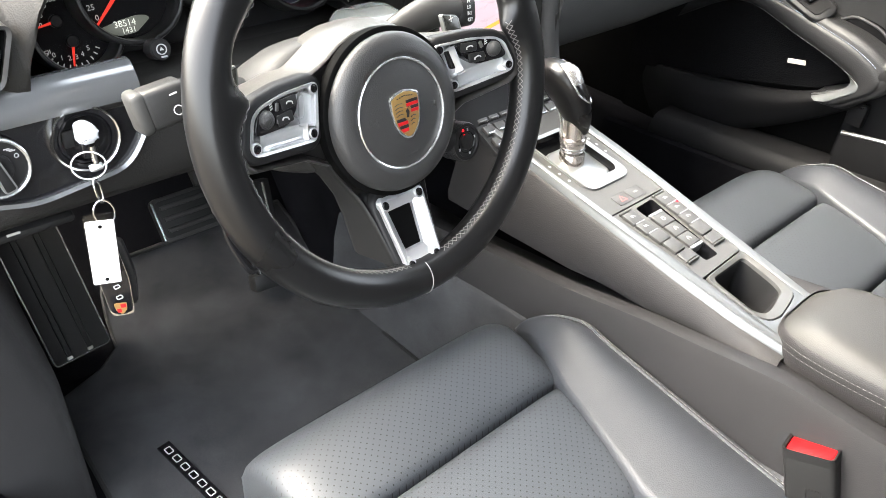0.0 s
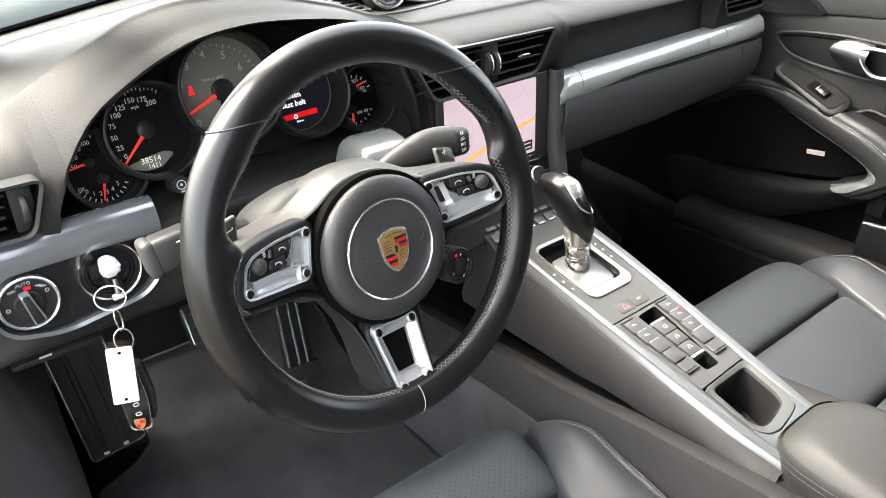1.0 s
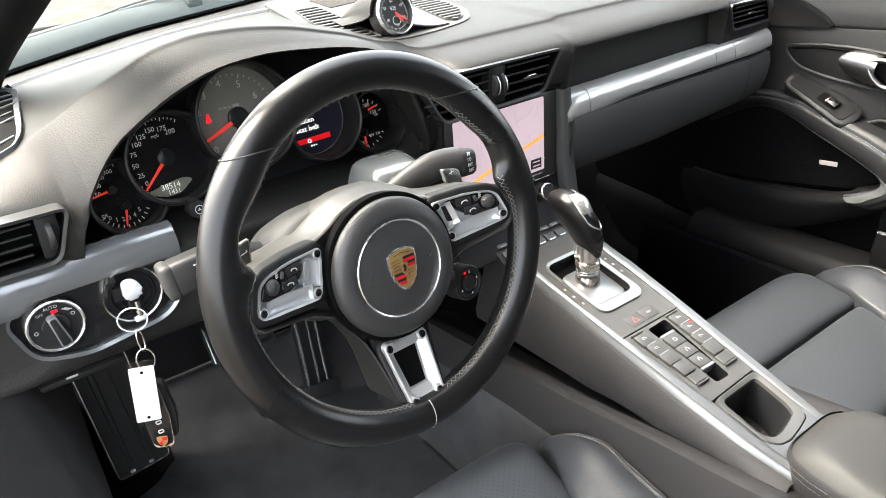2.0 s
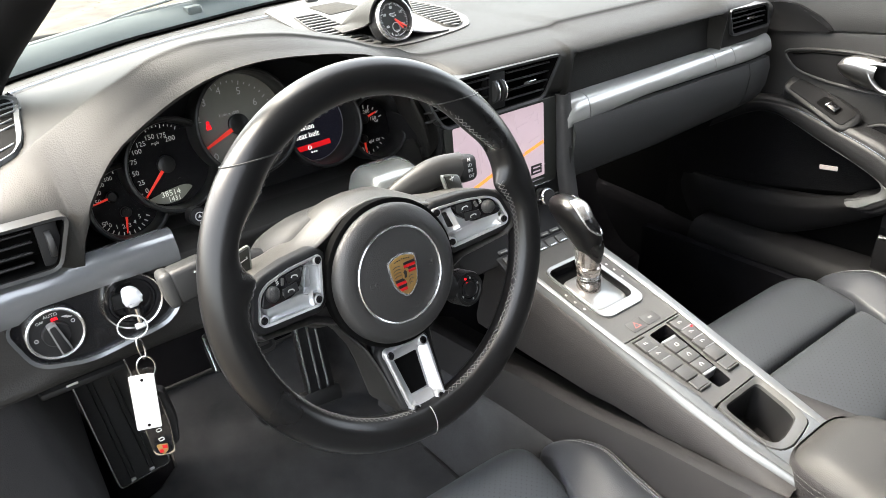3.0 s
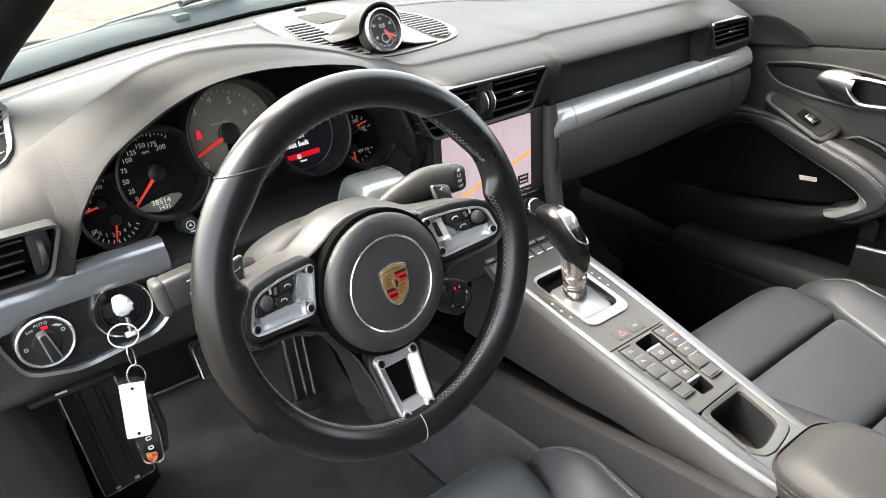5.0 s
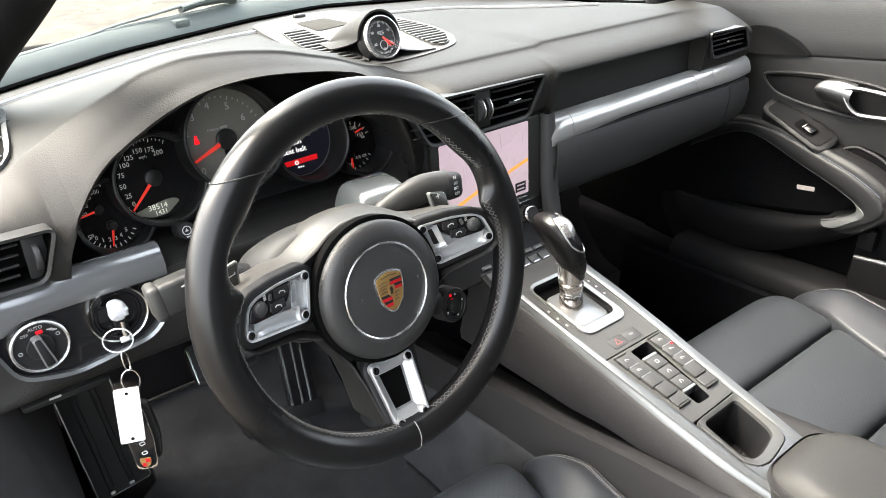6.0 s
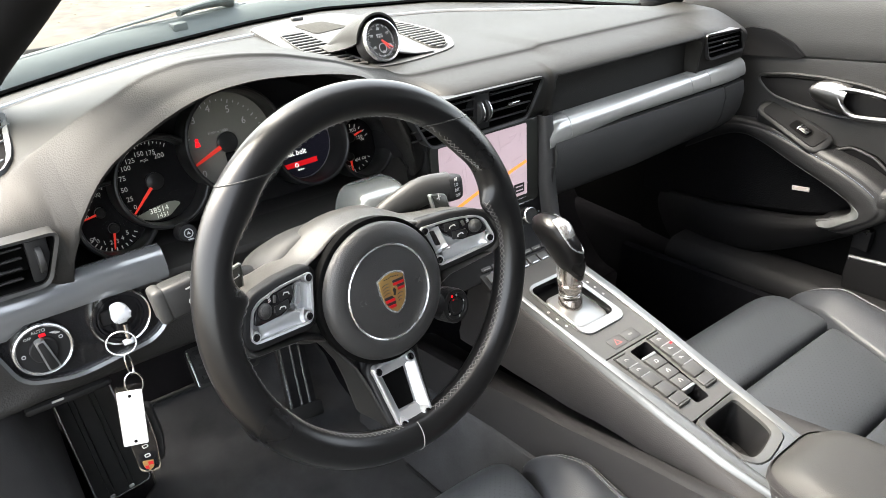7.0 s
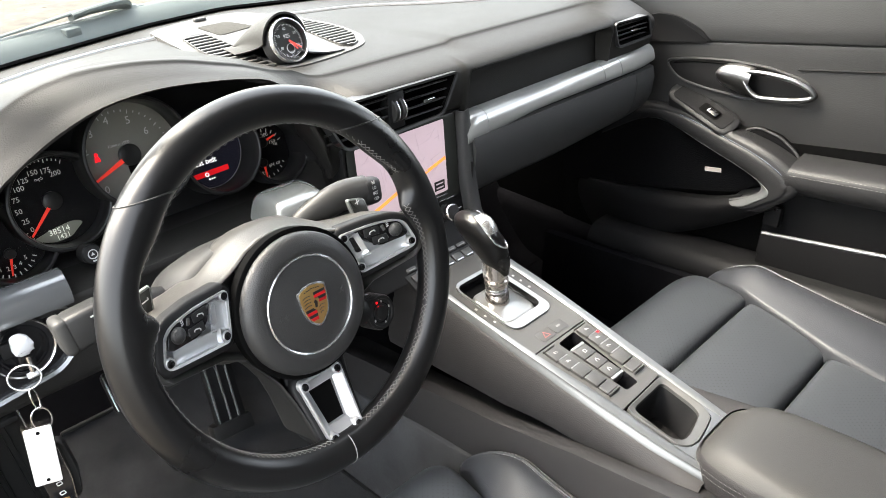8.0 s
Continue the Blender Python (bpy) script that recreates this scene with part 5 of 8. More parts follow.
        part("mark", outline_mark(x, y, 0.0052, 0.0052, 0.0030) if k == 0 else joined(tube([(x - 0.0022, y - 0.002, 0.0033), (x - 0.0022, y + 0.0008, 0.0033), (x, y + 0.0032, 0.0033), (x + 0.0022, y + 0.0008, 0.0033), (x + 0.0022, y - 0.002, 0.0033)], 0.0005, 5)), PRINT, r)
    for x, yy, w in ((-0.0020, 0.0358, 0.0255), (-0.0036, -0.0268, 0.0230)):
        part("rocker_edge", box(w, 0.0042, 0.014, 0.001, 2, (x, yy, -0.004)), PLATE, th, "silver rocker edge")
    cols = ((0.0206, [(-0.0352, 0.0450, 0.0195), (-0.0346, 0.0255, 0.0180), (-0.0330, 0.0070, 0.0182), (-0.0312, -0.0126, 0.0198)]),
            (0.0222, [(0.0330, 0.0466, 0.0186), (0.0324, 0.0276, 0.0184), (0.0306, 0.0090, 0.0178), (0.0278, -0.0108, 0.0206)]))
    for w, keys in cols:
        left = keys[0][0] < 0
        for k, (x, y, h) in enumerate(keys):
            b = part("key", moved(box(w, h, 0.007, 0.0012, 2), pose(x, y, 0.0005)), BUTTON, th)
            marked = k < (2 if left else 3)
            if marked:
                part("mark", moved(joined(tube([(-0.003, 0.0015, 0), (0.0005, 0.0012, 0), (0.0030, -0.0014, 0)], 0.0005, 5), tube([(-0.003, 0.0, 0), (-0.001, -0.0014, 0)], 0.0005, 5)), pose(x, y + 0.001, 0.0042)), PRINT, b)
                part("lamp_bar", moved(box(w * 0.86, 0.0016, 0.0014, 0.0004, 1), pose(x + 0.001, y - h / 2 - 0.0003, 0.0036)), PLATE, b, "light bar")
        (xa, ya, ha), (xb, yb, hb) = keys[0], keys[-1]
        part("key_end", moved(box(w, 0.0034, 0.006, 0.001, 1), pose(xa, ya + ha / 2 + 0.0024, 0.0008)), BUTTON, th)
        part("key_end", moved(box(w, 0.0150, 0.005, 0.001, 1), pose(xb * 0.97, yb - hb / 2 - 0.0086, 0.0003)), BUTTON, th)
        part("key_end", moved(box(w, 0.0026, 0.006, 0.0008, 1), pose(xb * 0.96, yb - hb / 2 - 0.0180, 0.0010)), BUTTON, th)
    part("red_lamp", box(0.003, 0.003, 0.0005, at=(0.041, 0.0350, 0.0042)), REDLAMP, th)
    # open tray at the end
    tray_o = rounded([(0.0383, -0.0630), (-0.0458, -0.0660), (-0.0455, -0.136), (-0.036, -0.1465), (-0.020, -0.1495), (0.006, -0.1455), (0.0265, -0.1405), (0.0340, -0.125)], 0.010, 5)
    tray_i = rounded([(0.0310, -0.0700), (-0.0360, -0.0710), (-0.0390, -0.125), (-0.0310, -0.1365), (-0.015, -0.1370), (0.002, -0.1335), (0.0210, -0.1285), (0.0262, -0.116)], 0.009, 5)
    mid = [((a[0] * 0.55 + b[0] * 0.45), (a[1] * 0.55 + b[1] * 0.45)) for a, b in zip(tray_o, tray_i)]
    rim_rows = [[(x, y, -0.008) for x, y in tray_o], [(x, y, 0.0016) for x, y in tray_o], [(x, y, 0.0036) for x, y in inset(tray_o, 0.001)], [(x, y, 0.0030) for x, y in mid], [(x, y, 0.0008) for x, y in tray_i], [(x, y, -0.004) for x, y in inset(tray_i, 0.0005)]]
    part("tray_rim", sheet(rim_rows, close=True), TRAYRIM, th, "grey tray rim", smooth=50)
    well = sheet([[(x, y, 0.0) for x, y in tray_i], [(x * 0.96, -0.105 + (y + 0.105) * 0.93, -0.020) for x, y in tray_i], [(x * 0.86, -0.105 + (y + 0.105) * 0.80, -0.052) for x, y in tray_i]], close=True)
    well.faces.new(list(well.verts)[2 * len(tray_i):])
    part("tray", well, SOFT_BLACK, th, "open black tray")
    part("tray_pad", prism(rounded([(0.020, -0.084), (-0.026, -0.086), (-0.028, -0.124), (0.012, -0.124)], 0.006), -0.051, -0.046, 0.002), TUNNEL, th, "ribbed tray mat")
    for y in (-0.096, -0.108, -0.118):
        part("tray_rib", box(0.036, 0.0016, 0.002, 0.0005, 1, (-0.004, y, -0.0455)), SOFT_BLACK, th)
    # silver side strips, one each side, and the bridge behind the tray
    for s in (-1, 1):
        rows = []
        for y in [0.285 - 0.0125 * k for k in range(38)]:
            a, b, zo = edge_in(s, y), edge_out(s, y), (-0.010 if s < 0 else -0.004)
            rows.append([(a - s * 0.001, y, -0.006), (a, y, 0.0012), (a + s * 0.0010, y, 0.0026), (a * 0.5 + b * 0.5, y, 0.0026 + zo * 0.05), (a * 0.24 + b * 0.76, y, 0.0022 + zo * 0.12), (a * 0.21 + b * 0.79, y, 0.0006 + zo * 0.35), (a * 0.16 + b * 0.84, y, 0.0012 + zo * 0.45), (b - s * 0.0006, y, zo + 0.0012), (b, y, zo), (b - s * 0.0005, y, zo - 0.003)])
        part("edge_strip", sheet(rows), SILVER, th, "satin silver edge strip", smooth=60)
    o = rounded([(0.0350, -0.118), (0.0335, -0.126), (0.0265, -0.1410), (0.006, -0.1462), (-0.020, -0.1502), (-0.036, -0.1472), (-0.0462, -0.136), (-0.0466, -0.128), (-0.0478, -0.128), (-0.0462, -0.182), (-0.02, -0.178), (0.02, -0.174), (0.0365, -0.174)], 0.002, 3)
    part("end_bridge", prism(o, -0.016, 0.0024, 0.0012), SILVER, th, "satin silver end piece", smooth=40)
    # leather flanks under the strips
    for s in (-1, 1):
        rows = []
        for y in [0.300 - 0.02 * k for k in range(25)]:
            w = abs(edge_out(s, y)) - 0.001
            h = float(np.interp(y, [-0.18, -0.167, -0.138, -0.107, -0.075, -0.036, 0.005, 0.045, 0.078, 0.132, 0.19, 0.3], [0.004, 0.006, 0.019, 0.0315, 0.044, 0.0495, 0.0557, 0.066, 0.078, 0.090, 0.103, 0.125]))
            z0 = -0.0125 if s < 0 else -0.0065
            rows.append([(s * (w - 0.002), y, z0), (s * (w + 0.0015), y, z0 - 0.003), (s * (w + 0.006), y, z0 - h * 0.4), (s * (w + 0.010), y, z0 - h * 0.85), (s * (w + 0.005), y, z0 - h)])
        part("flank", sheet(rows, -0.004), SIDE, th, "dark grained leather flank", smooth=60)
    core = sheet([[(console_x(y) - half_width(y) + 0.012, y, -0.06), (console_x(y) + half_width(y) - 0.012, y, -0.06)] for y in (0.30, 0.1, -0.15)])
    part("core", core, DEEP, th)


TRAYRIM = material("tray_rim_grey", (0.065, 0.065, 0.063), 0.4, metal=0.2, blotch=0.05)
RED_DIM = material("dull_red_print", (0.30, 0.08, 0.07), 0.6)
console()


# the height of the ridge beside the console, from the rear forward
RIDGE_Y = [-0.7, -0.45, -0.388, -0.325, -0.287, -0.208, -0.138, -0.017, 0.128, 0.3, 0.42]
RIDGE_Z = [0.352, 0.348, 0.345, 0.344, 0.341, 0.325, 0.312, 0.283, 0.258, 0.236, 0.222]


def tunnel():
    """The lower tunnel trim beside the seats, a smooth wall with a shelf under the console."""
    for s, nm in ((-1, "wall_tunnel_left"), (1, "wall_tunnel_right")):
        rows = []
        for k in range(57):
            y = 0.42 - 0.02 * k
            top = float(np.interp(y, RIDGE_Y, RIDGE_Z))
            xo = float(np.interp(y, [-0.7, -0.3, 0.1, 0.42], [0.108, 0.100, 0.098, 0.110]))
            rows.append([(s * 0.045, y, top - 0.020), (s * (xo - 0.030), y, top - 0.016), (s * (xo - 0.014), y, top - 0.004), (s * (xo - 0.004), y, top - 0.006), (s * xo, y, top - 0.018), (s * (xo + 0.006), y, top - 0.09), (s * (xo + 0.012), y, 0.12), (s * (xo + 0.020), y, -0.005)])
        o = part(nm, sheet(rows, -0.006), TUNNEL, None, smooth=60)
        tagged(o, "dark plastic trim along the centre tunnel", "tunnel trim", kind="structure")
        # carpet on the lower part of the tunnel, and the dark edge where it meets the mat
        rows, edge = [], []
        for k in range(29):
            y = 0.42 - 0.028 * k
            top = float(np.interp(y, RIDGE_Y, RIDGE_Z))
            xo = float(np.interp(y, [-0.7, -0.3, 0.1, 0.42], [0.108, 0.100, 0.098, 0.110]))
            z1 = 0.211 - 0.11 * y
            at = [float(np.interp(z, [-0.005, 0.12, top - 0.09, top - 0.018], [xo + 0.020, xo + 0.012, xo + 0.006, xo])) for z in (z1, 0.12, 0.0)]
            rows.append([(s * (at[0] - 0.001), y, z1 + 0.001), (s * (at[0] + 0.009), y, z1 - 0.001), (s * (at[0] + 0.011), y, z1 - 0.006), (s * (at[1] + 0.011), y, 0.12), (s * (at[2] + 0.011), y, -0.004)])
            if y < 0.3:
                edge.append((s * (at[2] + 0.013), y, 0.008))
        part("carpet", sheet(rows), MAT, o, "dark grey carpet", smooth=60)
        part("carpet_edge", tube(edge, 0.0035, 8), SOFT_BLACK, o)


tunnel()


def armrest():
    th = thing("armrest", pose(0, 0, 0), "black leather armrest lid with pale stitching", "armrest")

    def pad(x0, x1, y0, y1, zt, zb, p):
        rows = []
        n = 22
        for i in range(n + 1):
            v = -1 + 2 * i / n
            row = []
            for j in range(n + 1):
                u = -1 + 2 * j / n
                r = max(abs(u), abs(v))
                # squircle plan
                k = (abs(u) ** p + abs(v) ** p) ** (1 / p) if r > 0 else 1
                uu, vv = (u * r / k, v * r / k) if k else (0, 0)
                row.append(((x0 + x1) / 2 + uu * (x1 - x0) / 2, (y0 + y1) / 2 + vv * (y1 - y0) / 2, zb + (zt - zb) * (1 - r ** 5) ** 0.45))
            rows.append(row)
        return sheet(rows)
    def seam(y):
        """How far the lid's lower edge has risen above its front end."""
        return 0.010 + 0.11 * min(0.16, max(0.0, -0.265 - y))
    lid = pad(-0.066, 0.078, -0.70, -0.252, 0.387, 0.345, 5)
    for v in lid.verts:
        v.co.z += seam(v.co.y) * (1 - (v.co.z - 0.345) / 0.042)
    part("lid", lid, ARM, th, "soft leather lid", smooth=80)
    rows = []
    o = []
    for k in range(60):
        a = 2 * math.pi * k / 60
        c, s_ = math.cos(a), math.sin(a)
        q = (abs(c) ** 5 + abs(s_) ** 5) ** (-1 / 5)
        o.append((0.006 + 0.072 * q * c, -0.476 + 0.224 * q * s_))
    def loop(k, dy, z):
        return [(0.006 + (x - 0.006) * k, -0.476 + (y + 0.476) * dy, z + seam(y)) for x, y in o]
    base = sheet([loop(0.985, 0.995, 0.3495), loop(1.015, 1.004, 0.3462), loop(1.03, 1.006, 0.336), loop(1.01, 1.0, 0.312), loop(0.96, 0.985, 0.285), loop(0.90, 0.97, 0.255)], close=True)
    part("lid_skirt", base, SIDE, th, "dark leather skirt under the lid", smooth=70)
    for k, z in ((1.034, 0.3405), (1.036, 0.3335)):
        st = loop(k, 1.0075, z)
        part("stitching", stitches(st + st[:1], 0.0036, 0.002, 0.00032, (0, 0, 0)), RIM_THREAD, th, "grey thread")
    part("hinge_tip", moved(prism(rounded([(-0.02, 0), (0.004, 0.012), (0.010, -0.020)], 0.003), 0, 0.02, 0.002), pose(-0.066, -0.287, 0.314) @ Matrix.Scale(0.6, 4)), SILVER, th)


ARM = material("armrest_leather", (0.031, 0.030, 0.028), 0.52, spec=0.35, grain=0.16, grain_scale=1000, cells=True, blotch=0.08)
armrest()


# warm tint: the brownish reflection on the chrome is put into its colour
STEM = material("stem_chrome", (0.50, 0.46, 0.43), 0.2, metal=0.9, blotch=0.08)


def gear_lever():
    th = thing("gear_lever", CON @ pose(-0.002, 0.170, -0.012, -14), "black leather gear lever with chrome stem", "gear lever")
    part("collar", lathe([(0.017, 0.0), (0.0165, 0.014), (0.0150, 0.016), (0.0150, 0.03), (0.0165, 0.032), (0.0165, 0.036), (0.0145, 0.038), (0.0140, 0.062)], 36), STEM, th, "chrome stem")
    part("stem_front", moved(box(0.016, 0.012, 0.070, 0.004, 3), pose(-0.002, 0.012, 0.042, -8)), CHROME_SOFT, th)
    # grip: sections up a leaning spine, flattened, widest at the top
    sp = [((0.005, -0.006, 0.044), 0.008, 0.0100), ((0.000, -0.001, 0.064), 0.0155, 0.0200), ((-0.004, 0.006, 0.082), 0.0185, 0.0260), ((-0.009, 0.014, 0.100), 0.0200, 0.0315), ((-0.014, 0.021, 0.115), 0.0192, 0.0310), ((-0.016, 0.025, 0.127), 0.0155, 0.0245), ((-0.016, 0.027, 0.134), 0.007, 0.012)]
    rows = []
    pts = spline([s[0] for s in sp], 4)
    rx = spline([(s[1], s[2], 0) for s in sp], 4)
    for p, r in zip(pts, rx):
        rows.append([(p.x + r.x * math.copysign(abs(math.cos(a)) ** 0.85, math.cos(a)), p.y + r.y * math.copysign(abs(math.sin(a)) ** 0.85, math.sin(a)), p.z) for a in (2 * math.pi * k / 28 for k in range(28))])
    rows.append([(pts[-1].x + 0.0004 * math.cos(2 * math.pi * k / 28), pts[-1].y + 0.0004 * math.sin(2 * math.pi * k / 28), pts[-1].z + 0.0016) for k in range(28)])
    bm = sheet(rows, close=True)
    part("grip", bm, RIM, th, "black leather grip", smooth=80)
    # chrome loop let into the grip, the domed release button in its upper half, a black hollow below
    def on(u, a, grow):
        i = min(int(u), len(pts) - 2)
        p, r = pts[i].lerp(pts[i + 1], u - i), rx[i].lerp(rx[i + 1], u - i)
        a = radians(a)
        return Vector((p.x + (r.x + grow) * math.copysign(abs(math.cos(a)) ** 0.85, math.cos(a)), p.y + (r.y + grow) * math.copysign(abs(math.sin(a)) ** 0.85, math.sin(a)), p.z + grow * 0.5))

    def half(u):
        t = (u - 9.0) / 14.0
        return 46.0 * min(1.0, max(0.0, t) / 0.22) ** 0.5 * (1 + 0.25 * t)

    def patch(u0, u1, grow, dome=0.0, inside=0.93):
        out = []
        for i in range(13):
            u = u0 + (u1 - u0) * i / 12
            out.append([on(u, -63 + half(u) * inside * (q / 6 - 1), grow + dome * (1 - (q / 6 - 1) ** 2) * math.sin(math.pi * min(1.0, max(0.0, i / 12)))) for q in range(13)])
        return sheet(out, 0.0008)
    us = [9.0 + 14.0 * (k / 20) ** 1.5 for k in range(21)]
    loop = [on(u, -63 - half(u), 0.0004) for u in reversed(us)] + [on(u, -63 + half(u), 0.0004) for u in us[1:]]
    part("loop", tube(loop, 0.0013, 8), CHROME_SOFT, th, "thin chrome loop", smooth=80)
    part("cap", patch(15.2, 23.4, 0.0006, 0.0026), CHROME_SOFT, th, "polished domed chrome release button", smooth=80)
    part("hollow", patch(9.4, 15.2, 0.0002), GLOSS, th, "black hollow below the button", smooth=80)
    for z in (0.020, 0.0235):
        part("stem_ring", moved(lathe([(0.0150, -0.001), (0.0158, 0), (0.0150, 0.001)], 32), pose(0, 0, z)), CHROME_SOFT, th)


gear_lever()


# ---- steering wheel ----
WHEEL = pose(-0.3518, 0.0119, 0.5935, 0, 0, 1.783) @ pose(0, 0, 0, 72.737)
HUB = (0.003, -0.0162)
RIM_R = 0.1661
WX, WY, WZ = Vector((0.99875, 0.04998, 0.0)), Vector((-0.01333, 0.26640, 0.96377)), Vector((0.04817, -0.96257, 0.26673))
COLUMN = Matrix((WX, WY, WZ)).transposed().to_4x4()
COLUMN.translation = (-0.3611, 0.0011, 0.6002)


def dish(x, y):
    """The spokes sink towards the hub: the height of their front over the rim's plane."""
    if y < -0.06:
        return -0.0218 + 0.018 * (-y - 0.094) / 0.056
    return -0.0158 + 0.0155 * max(-0.3, (abs(x) - 0.075) / 0.062)


def dished(bm):
    for v in bm.verts:
        v.co.z += dish(v.co.x, v.co.y)
    return bm


def rim_point(a, b, grow=0.0):
    """A point on the rim's skin: a round the wheel, b round the tube."""
    d = math.degrees(a) % 360
    d = d - 360 if d > 270 else d
    # thumb rests above the side spokes, fuller grips beside them
    g = 0.0
    for c, s in ((12.5, 1), (167.5, -1)):
        k = (d - c) * s
        g += 0.0125 * math.exp(-(k / (7.0 if k < 0 else 4.2)) ** 2) - 0.0045 * math.exp(-((k - 13.5) / 6.0) ** 2) + 0.003 * math.exp(-((k - 29) / 8.0) ** 2)
    ra, rz = 0.0170 + grow, 0.0172 + grow
    inner = max(0.0, -math.cos(b)) * max(0.0, 1 - 0.35 * abs(math.sin(b)))
    r = RIM_R + (ra + g * inner) * math.cos(b)
    z = rz * math.sin(b) + 0.33 * max(0.0, g) * inner
    return Vector((r * math.cos(a), r * math.sin(a), z))


def steering_wheel():
    th = thing("steering_wheel", WHEEL, "three-spoke black leather steering wheel with metal spoke inlays", "steering wheel")
    n, m = 220, 28
    rows = [[rim_point(2 * math.pi * i / n, 2 * math.pi * k / m) for k in range(m)] for i in range(n + 1)]
    part("rim", sheet(rows, close=True), RIM, th, "smooth black leather rim", smooth=80)
    # leather joints across the rim: two level ones above, one at the foot
    for s in (1, -1):
        path = []
        for q in range(-60, 215, 10):
            b = radians(q)
            a = math.asin(0.1255 / (RIM_R + 0.0172 * math.cos(b)))
            path.append(rim_point(a if s > 0 else math.pi - a, b, 0.0001))
        part("joint", tube(path, 0.0007, 6), SEAM, th)
    part("joint", tube([rim_point(radians(-91.3 - 0.9 * k / 15), radians(150 - 12 * k), 0.0002) for k in range(15)], 0.0005, 6), THREAD, th)
    # cross stitching along the inside of the rim
    for s0, s1, am in ((-28, 12, 1.0), (-82, -30, 1.0), (-150, -99, 1.0), (168, 208, 0.6), (26, 46, 1.0), (46, 154, 0.45)):
        k = s0
        step = 2.1
        bms = []
        while k < s1:
            a0, a1 = radians(k), radians(k + step)
            bb = radians(160)
            p = [rim_point(a0, bb + 0.16 * am, 0.0003), rim_point((a0 + a1) / 2, bb + 0.02, 0.0012), rim_point(a1, bb - 0.14 * am, 0.0003)]
            q = [rim_point(a0, bb - 0.14, 0.0003), rim_point((a0 + a1) / 2, bb, 0.0010), rim_point(a1, bb + 0.16, 0.0003)]
            bms += [tube(p, 0.00038, 4)] + ([tube(q, 0.00038, 4)] if am == 1.0 else [])
            k += step * (1.0 if am == 1.0 else 1.4)
        part("stitching", joined(*bms), RIM_THREAD, th, "grey cross stitching")
    # spoke shell: a deep housing; its upper side, in the lighter material, runs back towards the column
    front = [(0.151, 0.013), (0.146, 0.0225), (0.131, 0.0277), (0.095, 0.0312), (0.066, 0.0335), (0.055, 0.0370), (0.046, 0.0415), (0.034, 0.0490), (0.018, 0.0548), (0.0, 0.0568)]
    under = [(0.151, -0.016), (0.143, -0.0225), (0.090, -0.031), (0.066, -0.044), (0.049, -0.066), (0.038, -0.087), (0.0325, -0.11), (0.0270, -0.150)]
    rear = [(0.144, 0.013), (0.138, 0.0225), (0.126, 0.0280), (0.098, 0.0312), (0.075, 0.0360), (0.060, 0.0445), (0.048, 0.0505), (0.034, 0.0575), (0.018, 0.0610), (0.0, 0.0620)]

    def whole(top, k, dy=0.0):
        low = [(x * k, y + dy) for x, y in under]
        half = low[::-1] + top
        return half + [(-x, y) for x, y in half[-2::-1]]
    f, r = whole(front, 1.0), whole(rear, 0.97)
    mid = [((a[0] * 0.45 + b[0] * 0.55), (a[1] * 0.45 + b[1] * 0.55) + (0.0012 if b[1] > 0 else 0)) for a, b in zip(f, r)]

    def lvl(ol, dz, flat=0.0):
        return [(x, y, dish(x, y) * (1 - flat) + dz) for x, y in ol]
    rows = [lvl(scaled(f, 0.90, 0, -0.02), -0.040, 1.0), lvl(scaled(f, 0.93, 0, -0.02), -0.004), lvl(scaled(f, 0.965, 0, -0.02), 0.0006), lvl(scaled(f, 0.99, 0, -0.02), -0.0004), lvl(f, -0.0030), lvl(f, -0.008), lvl(mid, -0.030, 0.5), lvl(r, -0.062, 1.0), lvl(scaled(r, 0.985, 0, -0.01), -0.068, 1.0), lvl(scaled(r, 0.90, 0, -0.01), -0.0725, 1.0), lvl(scaled(r, 0.6, 0, -0.01), -0.074, 1.0)]
    bm = sheet(rows, close=True)
    k = len(f)
    vs = list(bm.verts)
    bm.faces.new(vs[:k])
    bm.faces.new(vs[-k:])
    # the same shell's lower faces take a darker material in place of shade
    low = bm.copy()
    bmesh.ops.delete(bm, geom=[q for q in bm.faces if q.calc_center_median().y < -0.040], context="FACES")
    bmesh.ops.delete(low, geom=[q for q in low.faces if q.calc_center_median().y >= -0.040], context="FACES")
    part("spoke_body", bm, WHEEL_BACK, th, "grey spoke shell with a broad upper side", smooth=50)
    part("shaded_spoke", low, STALK, th, "lower spoke shell, its shade put into a darker colour", smooth=50)

    def ccw(p):
        return p if sum(a[0] * b[1] - b[0] * a[1] for a, b in zip(p, p[1:] + p[:1])) > 0 else p[::-1]

    # dark inserts that hold the inlays
    side = rounded(ccw([(0.0560, 0.0300), (0.0560, -0.020), (0.0660, -0.0255), (0.0800, -0.0245), (0.1405, -0.0170), (0.1475, -0.0110), (0.1480, -0.0030), (0.1395, 0.0205), (0.1290, 0.0270), (0.100, 0.0312)]), 0.009, 4)
    low = rounded(ccw([(-0.0300, -0.0830), (0.0300, -0.0830), (0.0252, -0.1600), (-0.0252, -0.1600)]), 0.008, 4)
    for ol in (side, ccw([(-x, y) for x, y in side]), low):
        part("spoke_insert", dished(prism(ol, -0.02, -0.0060, 0.003, 3)), SOFT_BLACK, th)

    def surround(ol, w, hole):
        """A rounded dark border round an inlay."""
        o = inset(ol, -w)
